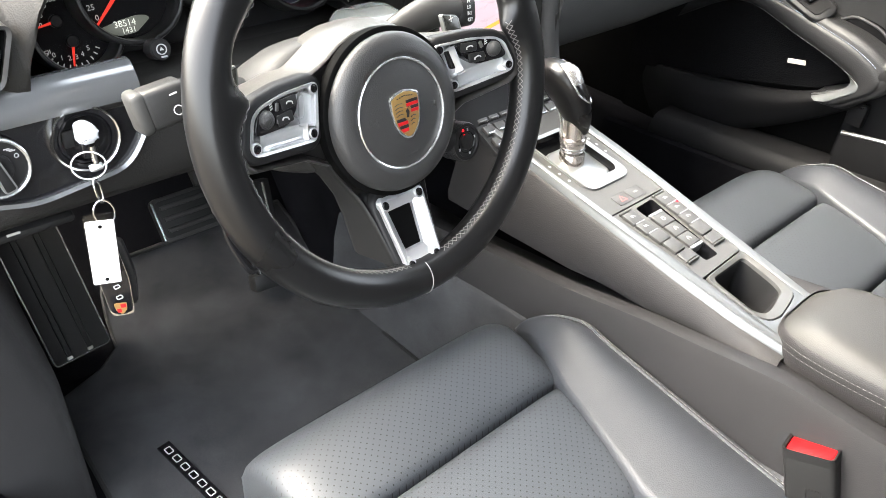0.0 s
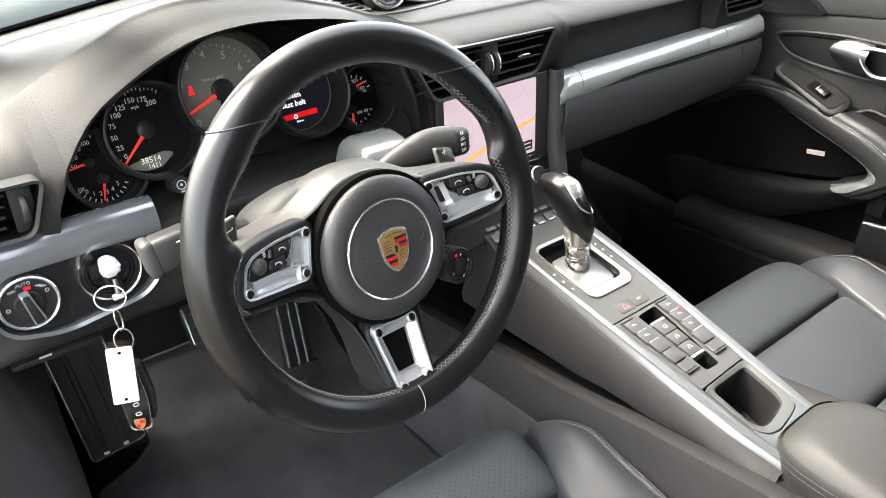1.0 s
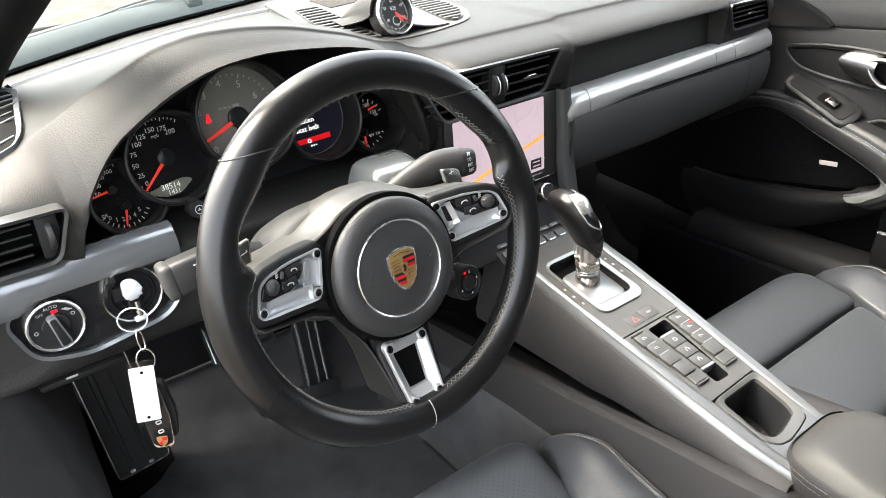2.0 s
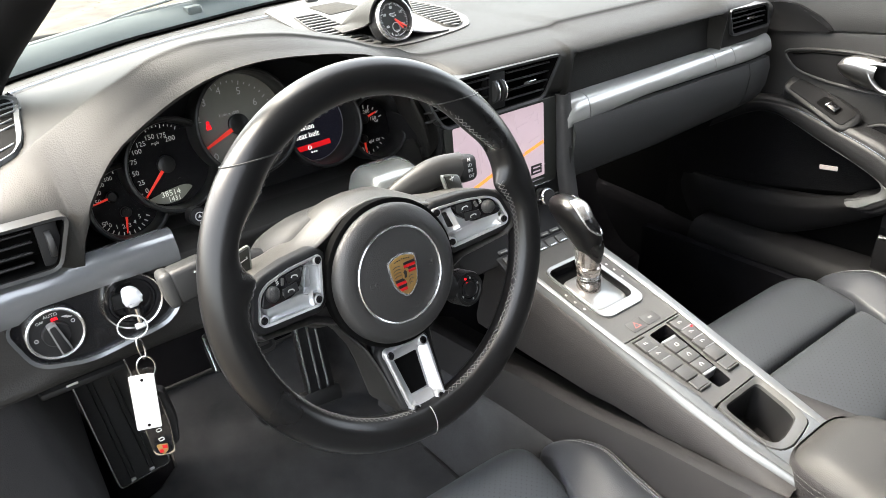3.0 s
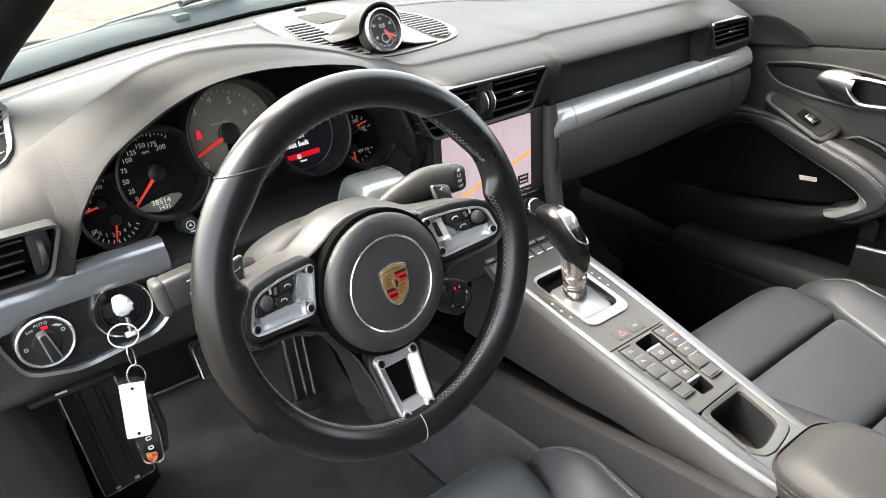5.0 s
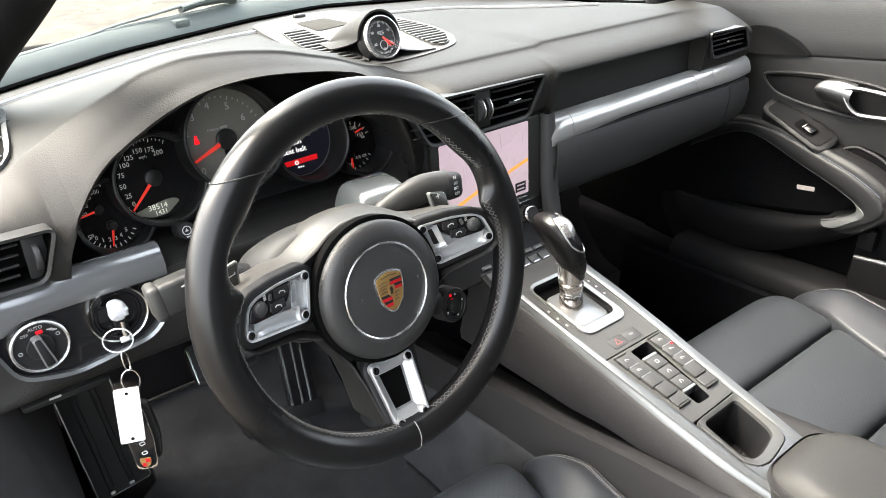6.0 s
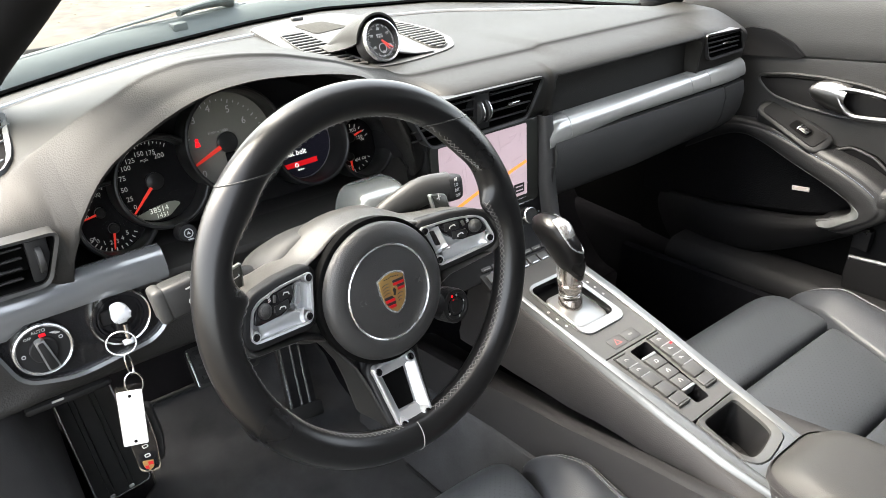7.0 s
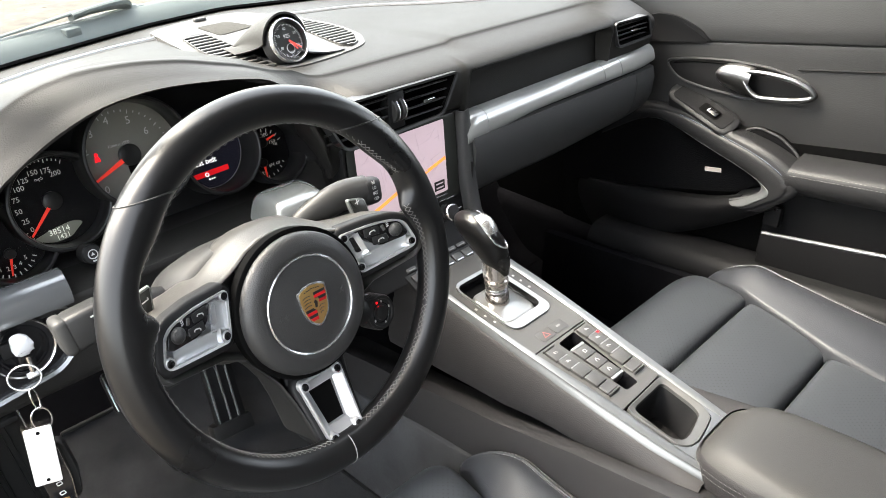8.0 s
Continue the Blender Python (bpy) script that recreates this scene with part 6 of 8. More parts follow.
        rows = [[(x, y, -0.012) for x, y in o], [(x, y, -0.0010) for x, y in o], [(x, y, 0.0012) for x, y in inset(ol, -w * 0.82)], [(x, y, 0.0024) for x, y in inset(ol, -w * 0.5)], [(x, y, 0.0024) for x, y in hole], [(x, y, -0.006) for x, y in hole]]
        part("inlay_surround", dished(sheet(rows, close=True)), SOFT_BLACK, th, smooth=60)

    # side inlays: metal frame, polished troughs, key block, thumb roller, bolts on bosses
    def inlay(s):
        def at(pts):
            return ccw([(s * x, y) for x, y in pts])
        ol = rounded(at([(0.0632, 0.0225), (0.0680, 0.0270), (0.1000, 0.0270), (0.1245, 0.0234), (0.1340, 0.0172), (0.1415, -0.0035), (0.1392, -0.0100), (0.1320, -0.0117), (0.0776, -0.0176), (0.0728, -0.0134)]), 0.005, 4)
        il = inset(ol, 0.0021)
        surround(ol, 0.0072, inset(ol, 0.0008))
        f = part("side_inlay", dished(frame_plate(ol, il, -0.003, 0.0050, 0.0007)), INLAY, th, "bright metal spoke inlay", smooth=50)
        part("tray", dished(prism(il, -0.004, -0.0030)), TROUGH, f, "polished recess")
        bolts = [(s * 0.0678, 0.0222), (s * 0.0774, -0.0112), (s * 0.1362, -0.0048)]
        # long trough under the keys and the upright one beside the hub, both hollow in section
        for ends, prof, t0, t1 in (((bolts[1], bolts[2]), ((-0.0050, 0.0034), (-0.0042, 0.0004), (-0.0016, -0.0014), (0.0022, -0.0012), (0.0062, 0.0008), (0.0090, 0.0036), (0.0100, 0.0036)), 0.09, 0.93),
                                   ((bolts[1], bolts[0]), ((-0.0030, 0.0034), (-0.0012, -0.0010), (0.0030, -0.0024), (0.0080, -0.0024), (0.0125, -0.0006), (0.0150, 0.0030), (0.0156, 0.0030)), 0.16, 0.92)):
            a0, a1 = Vector(ends[0]), Vector(ends[1])
            u = (a1 - a0).normalized()
            up = Vector((-u.y, u.x)) if ends[1] is bolts[2] else Vector((u.y, -u.x))
            up *= s
            rows = []
            for t in (0.0, 0.05, 0.25, 0.5, 0.75, 0.95, 1.0):
                p = a0.lerp(a1, t0 + (t1 - t0) * t)
                e = 0.0045 if t in (0.0, 1.0) else 0.0
                rows.append([(p.x + up.x * h, p.y + up.y * h, min(0.0044, z + e)) for h, z in prof])
            part("trough", dished(sheet(rows)), TROUGH, f, "polished hollow", smooth=60)
        # one chrome hollow on both sides; its dark or bright reflection is the material
        part("side_reflection", dished(prism(rounded(at([(0.0765, 0.0190), (0.0880, 0.0188), (0.0895, 0.0080), (0.0865, 0.0025), (0.0800, 0.0025)]), 0.002), -0.0030, -0.0010, 0.0006)), GLOSS if s > 0 else INLAY, f)
        kb = part("key_block", dished(prism(rounded(at([(0.0835, 0.0236), (0.108, 0.0243), (0.1275, 0.0198), (0.1352, 0.0060), (0.1312, 0.0032), (0.1028, 0.0026), (0.0915, 0.0105)]), 0.0025, 3), -0.003, 0.0046, 0.0008, 2)), GLOSS, f, "black key block")
        for kx, ky in ((0.0965, 0.0192), (0.1035, 0.0088)):
            part("key", dished(moved(prism(rounded([(-0.0082, -0.0042), (0.0082, -0.0042), (0.0082, 0.0042), (-0.0082, 0.0042)], 0.0015, 3), 0.0040, 0.0058, 0.0008, 2), pose(s * kx, ky, 0, 0, 0, -3 * s))), SOFT_BLACK, kb)
            part("key_mark", dished(moved(tube(spline([(-0.0032, -0.0012, 0), (-0.0022, 0.0006, 0), (0.0022, 0.0006, 0), (0.0032, -0.0012, 0)], 3), 0.0006, 6), pose(s * kx, ky, 0.0060, 0, 0, 12 * s))), PRINT, kb)
        for q in range(2):
            part("key_divider", dished(moved(box(0.0034, 0.0062, 0.0012, 0.0005, 1), pose(s * (0.1092 + 0.0012 * q), 0.0190 - 0.0092 * q, 0.0050, 0, 0, s * 18))), TRIMGREY, kb)
        part("key_mark", dished(joined(*[moved(box(0.0030, 0.0008, 0.0004), pose(s * 0.1145, 0.0225 - 0.0018 * q, 0.0049, 0, 0, 20)) for q in range(3)])), PRINT, kb)
        part("thumb_roller", dished(moved(lathe([(0.0072, 0.002), (0.0070, 0.0058), (0.0056, 0.0084), (0.003, 0.0098), (0, 0.0102)], 28), pose(s * 0.1215, 0.0128, 0))), KNURL, f, "dimpled black thumb roller")
        for x, y in bolts:
            b = part("boss", dished(moved(lathe([(0.0052, -0.003), (0.0048, 0.0044), (0.0042, 0.0050), (0.0035, 0.0050), (0.0035, 0.0030)], 20), pose(x, y, 0))), INLAY, f)
            part("bolt", dished(moved(lathe([(0.0034, 0.0030), (0.0034, 0.0052), (0.0028, 0.0056), (0.0018, 0.0056), (0.0014, 0.0044), (0, 0.0044)], 16), pose(x, y, 0))), GLOSS, b)
    inlay(-1)
    inlay(1)
    lo = rounded(ccw([(-0.0252, -0.0950), (-0.0200, -0.0893), (0.0200, -0.0893), (0.0252, -0.0950), (0.0206, -0.1505), (0.0165, -0.1560), (-0.0165, -0.1560), (-0.0206, -0.1505)]), 0.004, 3)
    li = rounded(ccw([(-0.0145, -0.1035), (-0.0144, -0.1030), (0.0144, -0.1030), (0.0145, -0.1035), (0.0108, -0.1400), (0.0106, -0.1405), (-0.0106, -0.1405), (-0.0108, -0.1400)]), 0.002, 3)
    rim_in = inset(lo, 0.0028)
    surround(lo, 0.0058, inset(lo, 0.0008))
    rows = [[(x, y, -0.004) for x, y in lo], [(x, y, 0.0074) for x, y in lo], [(x, y, 0.0080) for x, y in inset(lo, 0.0006)], [(x, y, 0.0080) for x, y in inset(lo, 0.0022)], [(x, y, 0.0068) for x, y in rim_in], [(x, y, 0.0005) for x, y in scaled(li, 1.10)], [(x, y, -0.0004) for x, y in li], [(x, y, -0.006) for x, y in li]]
    f = part("lower_inlay", dished(sheet(rows, close=True)), INLAY, th, "bright metal lower spoke inlay with a window", smooth=40)
    part("window", dished(prism(scaled(li, 1.04), -0.006, -0.0050)), DEEP, f)
    for x, y in ((-0.0198, -0.0946), (0.0198, -0.0946), (0.0150, -0.1497), (-0.0150, -0.1497)):
        b = part("boss", dished(moved(lathe([(0.0064, 0.001), (0.0054, 0.0074), (0.0046, 0.0081), (0.0036, 0.0081), (0.0036, 0.006)], 20), pose(x, y, 0))), INLAY, f)
        part("bolt", dished(moved(lathe([(0.0036, 0.0060), (0.0036, 0.0084), (0.0030, 0.0090), (0.0018, 0.0090), (0.0014, 0.0078), (0, 0.0078)], 16), pose(x, y, 0))), GLOSS, b)
    # airbag pad
    c = Matrix.Translation((*HUB, -0.0085))
    part("gap", moved(lathe([(0.0715, -0.012), (0.0715, -0.0010), (0.0705, -0.0004), (0.066, -0.0004)], 64), c), DEEP, th)
    pad = part("airbag_pad", moved(lathe([(0.0672, -0.012), (0.0672, 0.002), (0.0655, 0.0065), (0.060, 0.0100), (0.052, 0.0120), (0.0475, 0.0115), (0.046, 0.0095)], 72), c), PAD, th, "round leather-grained airbag pad", smooth=80)
    part("pad_ring", moved(lathe([(0.0470, 0.0085), (0.0470, 0.0118), (0.0460, 0.0126), (0.0448, 0.0118), (0.0446, 0.0095)], 72), c), CHROME_SOFT, pad, "thin chrome ring")
    part("pad_centre", moved(lathe([(0.0456, 0.0095), (0.044, 0.0102), (0.03, 0.0120), (0.0, 0.0128)], 64), c), PAD, pad, smooth=80)
    part("pad_words", text_bm("AIRBAG", 0.0066, c @ pose(0.0025, -0.0345, 0.0108), 0.0007), PAD_MARK, pad)
    for x in (-0.0325, 0.0325):
        part("horn_mark", moved(joined(frame_plate(rrect(0.0052, 0.0052, 0.0012, 3), rrect(0.0038, 0.0038, 0.0008, 3), 0, 0.0006), tube([(0.0026, 0.0, 0.0004), (0.0050, 0.0034, 0.0004), (0.0050, -0.0034, 0.0004), (0.0026, 0.0, 0.0004)], 0.0004, 5)), c @ pose(x, 0.0, 0.0114)), PAD_MARK, pad)
    # shield emblem as plain coloured fields: four quarters, a gold band above, a small shield in the middle
    sh = spline([(-0.0158, 0.0150), (-0.0155, 0.0020), (-0.0128, -0.0105), (-0.0075, -0.0180), (0.0, -0.0225), (0.0075, -0.0180), (0.0128, -0.0105), (0.0155, 0.0020), (0.0158, 0.0150)], 4) + [Vector(q) for q in ((0.0080, 0.0186), (0.0, 0.0200), (-0.0080, 0.0186))]
    sh = [(p[0], p[1]) for p in sh]
    ec = c @ pose(0.0022, 0.0005, 0)
    em = part("emblem", moved(prism(ccw(sh), 0.0110, 0.0138, 0.0007), ec), CHROME_SOFT, pad, "shield emblem with gold, red and black fields")
    inn = scaled(sh, 0.90, 0, 0)
    part("gold_field", moved(prism(ccw(inn), 0.0130, 0.0143, 0.0003), ec), GOLD, em)

    def clip(x0, x1, y0, y1):
        """A band of the shield between two heights, cut off at its sides."""
        def half(y):
            ys = [(p[1], abs(p[0])) for p in inn if p[0] >= 0]
            ys.sort()
            return float(np.interp(y, [a for a, _ in ys if a < 0.0136], [b for a, b in ys if a < 0.0136])) - 0.0009
        lo_, hi_ = half(y0), half(y1)
        q = [(max(x0, -lo_), y0), (min(x1, lo_), y0), (min(x1, hi_), y1), (max(x0, -hi_), y1)]
        return moved(prism(ccw(q), 0.0143, 0.0148), ec)
    reds, blacks = [], []
    for k, y in enumerate((0.0094, 0.0066, 0.0038, 0.0010)):
        (blacks if k % 2 == 0 else reds).append(clip(0.0006, 0.02, y - 0.0014, y + 0.0012))
    for k, y in enumerate((-0.0044, -0.0074, -0.0104, -0.0134)):
        (blacks if k % 2 == 0 else reds).append(clip(-0.02, -0.0006, y - 0.0016, y + 0.0012))
    for x0, y0, s in [(-0.0118, 0.0086 - 0.0030 * k, 1) for k in range(4)] + [(0.0030, -0.0040 - 0.0032 * k, 1) for k in range(3)]:
        w = 0.0082 - (0.0014 * (abs(y0) / 0.0032) if y0 < 0 else 0)
        blacks.append(moved(tube(spline([(x0, y0 - 0.0008, 0.0144), (x0 + w * 0.45, y0 + 0.0006, 0.0146), (x0 + w, y0 + 0.0002, 0.0144)], 3), 0.00034, 5), ec))
    part("red_fields", joined(*reds), EMB_RED, em)
    part("centre_shield", moved(prism(ccw(rounded([(-0.0042, 0.0052), (-0.0040, -0.002), (0, -0.0068), (0.0040, -0.002), (0.0042, 0.0052)], 0.001)), 0.0146, 0.0154), ec @ pose(0, -0.0005, 0)), GOLD, em)
    blacks += [moved(prism(ccw(rounded([(-0.0018, -0.0035), (-0.0012, 0.0), (-0.0020, 0.0022), (0.0004, 0.0040), (0.0020, 0.0010), (0.0006, -0.0036)], 0.0006)), 0.0153, 0.0158), ec)]
    blacks += [moved(box(0.0016, 0.0010, 0.0004), ec @ pose(-0.0078 + 0.0026 * k, 0.0148 - 0.0004 * abs(k - 3), 0.0145)) for k in range(7)]
    part("black_fields", joined(*blacks), EMB_BLACK, em)
    # mode dial on its bracket, lower right
    br = part("dial_bracket", tube([(0.046, -0.052, -0.034), (0.068, -0.060, -0.032), (0.090, -0.070, -0.038)], 0.013, 14), SOFT_BLACK, th)
    part("bracket_edge", tube([(0.060, -0.042, -0.022), (0.076, -0.0455, -0.024), (0.090, -0.0490, -0.030)], 0.0010, 6), CHROME_SOFT, br)
    dm = pose(0.0960, -0.0715, -0.027, 0, 2)
    kn = part("mode_dial", moved(lathe([(0.0190, -0.018), (0.0190, 0.001), (0.0178, 0.0035)], 44), dm), KNURL, th, "round black drive mode dial")
    part("dial_face", moved(lathe([(0.0178, 0.0035), (0.0150, 0.0040), (0.0142, 0.0026), (0.0078, 0.0024), (0.0074, 0.0046), (0.0060, 0.0052), (0, 0.0052)], 44), dm), SOFT_BLACK, kn)
    part("dial_ring", moved(lathe([(0.0108, 0.0026), (0.0106, 0.0034), (0.0100, 0.0026)], 44), dm), GLOSS, kn)
    part("dial_mark", moved(joined(box(0.0022, 0.0024, 0.0006, at=(-0.003, 0.0120, 0.0032)), box(0.0016, 0.0018, 0.0006, at=(-0.002, 0.0070, 0.0030))), dm), REDLAMP, kn)
    part("dial_prints", moved(joined(*[box(0.0016, 0.0024, 0.0005, at=(0.0118 * math.cos(a), 0.0118 * math.sin(a), 0.0032)) for a in (0.2, 1.3, 4.9, 3.6)]), dm), PRINT, kn)
    # shift paddles behind the spokes
    for pts in ([(-0.1325, 0.0440), (-0.1290, 0.0470), (-0.1142, 0.0505), (-0.1200, 0.0200), (-0.1320, 0.0200)], [(0.1150, 0.0440), (0.1170, 0.0450), (0.1365, 0.0405), (0.1405, 0.0150), (0.1190, 0.0180)]):
        xm = (pts[0][0] + pts[2][0]) / 2
        zp = -0.0380 if xm < 0 else -0.0560
        o = rounded(ccw(pts), 0.003)
        pd = part("paddle", prism(o, zp - 0.005, zp, 0.002, 2), PADDLE, th, "silver shift paddle")
        part("paddle_face", prism(inset(o, 0.0016), zp - 0.001, zp + 0.0006, 0.0003), SCREEN_EDGE, pd, "dark satin face")
        part("paddle_mark", joined(moved(box(0.0060, 0.0009, 0.0005), pose(xm, 0.0390, zp + 0.0008, 0, 0, 15)), moved(box(0.0009, 0.0060 if xm > 0 else 0.0020, 0.0005), pose(xm + (0 if xm > 0 else 0.003), 0.0390 + (0 if xm > 0 else 0.0015), zp + 0.0009))), PRINT, pd)


INLAY = material("inlay_silver", (0.40, 0.405, 0.41), 0.36, metal=0.55, blotch=0.08)
TROUGH = material("polished_recess", (0.48, 0.49, 0.50), 0.22, metal=0.5, blotch=0.1)
PADDLE = material("paddle_silver", (0.22, 0.23, 0.22), 0.3, metal=0.6, blotch=0.05)
KNURL = material("knurled_black", (0.02, 0.02, 0.02), 0.4, grain=1.0, grain_scale=900, cells=True)
STALK_CAP = material("stalk_cap_grey", (0.030, 0.030, 0.029), 0.5, spec=0.25)
STALK_GREY = material("stalk_satin_grey", (0.030, 0.0295, 0.0285), 0.42, spec=0.3, grain=0.15, grain_scale=1500)
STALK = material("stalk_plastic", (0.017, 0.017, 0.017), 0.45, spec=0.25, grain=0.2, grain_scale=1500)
SHROUD = material("shroud_plastic", (0.027, 0.027, 0.0265), 0.48, spec=0.25, grain=0.3, grain_scale=1500, blotch=0.08)
SEAM = material("seam_dark", (0.012, 0.012, 0.012), 0.5)
PAD_MARK = material("pad_emboss", (0.022, 0.022, 0.022), 0.4)
steering_wheel()


def column():
    th = thing("steering_column", COLUMN, "dark grey steering column shroud with stalks", "steering column")
    def sec(z, w, h, cy, e=0.6):
        return [(w * math.copysign(abs(math.cos(a)) ** e, math.cos(a)), cy + h * math.copysign(abs(math.sin(a)) ** e, math.sin(a)), z) for a in (2 * math.pi * k / 40 for k in range(40))]
    bm = sheet([sec(-0.060, 0.050, 0.044, -0.010), sec(-0.066, 0.068, 0.056, -0.009), sec(-0.080, 0.076, 0.059, -0.010), sec(-0.105, 0.082, 0.058, -0.012), sec(-0.130, 0.082, 0.052, -0.016), sec(-0.16, 0.074, 0.040, -0.026), sec(-0.24, 0.066, 0.026, -0.048)], close=True)
    part("shroud", bm, SHROUD, th, "grey plastic shroud", smooth=70)
    # stalks
    p = spline([(0.055, 0.014, -0.100), (0.090, 0.030, -0.094), (0.130, 0.040, -0.086), (0.163, 0.037, -0.083)], 5)
    rr = [0.011 + 0.0055 * min(1, i / 9) for i in range(len(p))]
    st = part("wiper_stalk", tube(p, rr, 16, flat=0.75), STALK_GREY, th, "black wiper stalk with printed marks")
    part("stalk_tip", moved(box(0.028, 0.030, 0.024, 0.008, 3), pose(0.168, 0.034, -0.083, 0, 12, -6)), SOFT_BLACK, st)
    part("stalk_words", joined(*[text_bm(w, 0.0052, pose(0.168, 0.044 - 0.0060 * k, -0.0705, 0, 12, -6), 0.0002) for k, w in enumerate(("HI", "LO", "INT", "OFF"))]), PRINT, st)
    part("adjust_lever", moved(box(0.012, 0.024, 0.020, 0.004, 3), pose(-0.150, -0.047, -0.040, 10, 0, 0)), BUTTON, th, "grey column adjuster")
    part("adjust_bar", tube(spline([(-0.149, -0.056, -0.045), (-0.1475, -0.078, -0.048), (-0.1420, -0.098, -0.049), (-0.1346, -0.1145, -0.049), (-0.1270, -0.1040, -0.049)], 5), 0.0035, 8, flat=0.6), GLOSS, th, "black looped lever")
    p = spline([(-0.04, 0.004, -0.10), (-0.08, 0.014, -0.104), (-0.120, 0.022, -0.105), (-0.145, 0.0226, -0.104)], 5)
    st = part("light_stalk", tube(p, [0.011 + 0.005 * i / 15 for i in range(len(p))], 16, flat=0.9), SOFT_BLACK, th, "black stalk with printed marks")
    part("stalk_tip", moved(box(0.036, 0.032, 0.028, 0.005, 3), pose(-0.146, 0.0226, -0.103, 0, -8, 6)), STALK, st)
    part("stalk_cap", moved(box(0.012, 0.0335, 0.0295, 0.005, 3), pose(-0.166, 0.0206, -0.1055, 0, -8, 6)), STALK_CAP, st, "dull grey end cap")
    part("stalk_marks", joined(moved(lathe([(0.0040, 0), (0.0040, 0.0005), (0.0032, 0.0005), (0.0032, 0)], 16), pose(-0.142, 0.018, -0.0880, 0, -8)), moved(box(0.006, 0.0012, 0.0006), pose(-0.143, 0.031, -0.0880, 0, -8, 10))), PRINT, st)


column()


def column_cap():
    th = thing("column_cover", pose(-0.224, 0.205, 0.567), "silver curved cover beside the steering column", "column cover")
    rows = []
    for k in range(25):
        u = -1 + 2 * k / 24
        u = math.copysign(1 - (1 - abs(u)) ** 1.8, u)
        f = max(0.0, 1 - abs(u) ** 7) ** 0.5
        x = -0.001 + 0.041 * u
        rows.append([(x, y, -0.030 + (z + 0.030) * f) for y, z in ((0.034, -0.010), (0.033, 0.010), (0.026, 0.0165), (0.010, 0.0185), (-0.008, 0.0165), (-0.020, 0.010), (-0.026, 0.0), (-0.027, -0.016), (-0.020, -0.030))])
    part("shell", sheet([spline(r, 3) for r in rows]), COVER, th, smooth=70)


COVER = material("cover_silver", (0.30, 0.31, 0.295), 0.2, metal=0.55, coat=0.3, blotch=0.05)


column_cap()


# ---- seats ----
def cushion(x0, x1, y0, y1, zf, n=20, p=6.0, depth=0.08, crown=0.012):
    """A stuffed slab: rounded rim, slightly domed; zf gives the height of its middle over the plan."""
    rows = []
    for i in range(n + 1):
        v = -1 + 2 * i / n
        v = math.copysign(1 - (1 - abs(v)) ** 1.6, v)
        row = []
        for j in range(n + 1):
            u = -1 + 2 * j / n
            u = math.copysign(1 - (1 - abs(u)) ** 1.6, u)
            x, y = x0 + (x1 - x0) * (u + 1) / 2, y0 + (y1 - y0) * (v + 1) / 2
            e = max(0.0, 1 - abs(u) ** p) ** 0.5 * max(0.0, 1 - abs(v) ** p) ** 0.5
            row.append((x, y, zf(x, y) - crown * (1 - e) - 0.012 * (1 - e) ** 3 + crown * 0.4 * (1 - u * u) * (1 - v * v)))
        rows.append(row)
    bm = sheet(rows)
    # skirt down to the frame
    edge = [e for e in bm.edges if len(e.link_faces) == 1]
    ret = bmesh.ops.extrude_edge_only(bm, edges=edge)
    for vtx in [g for g in ret["geom"] if isinstance(g, bmesh.types.BMVert)]:
        vtx.co.z -= depth
    return bm


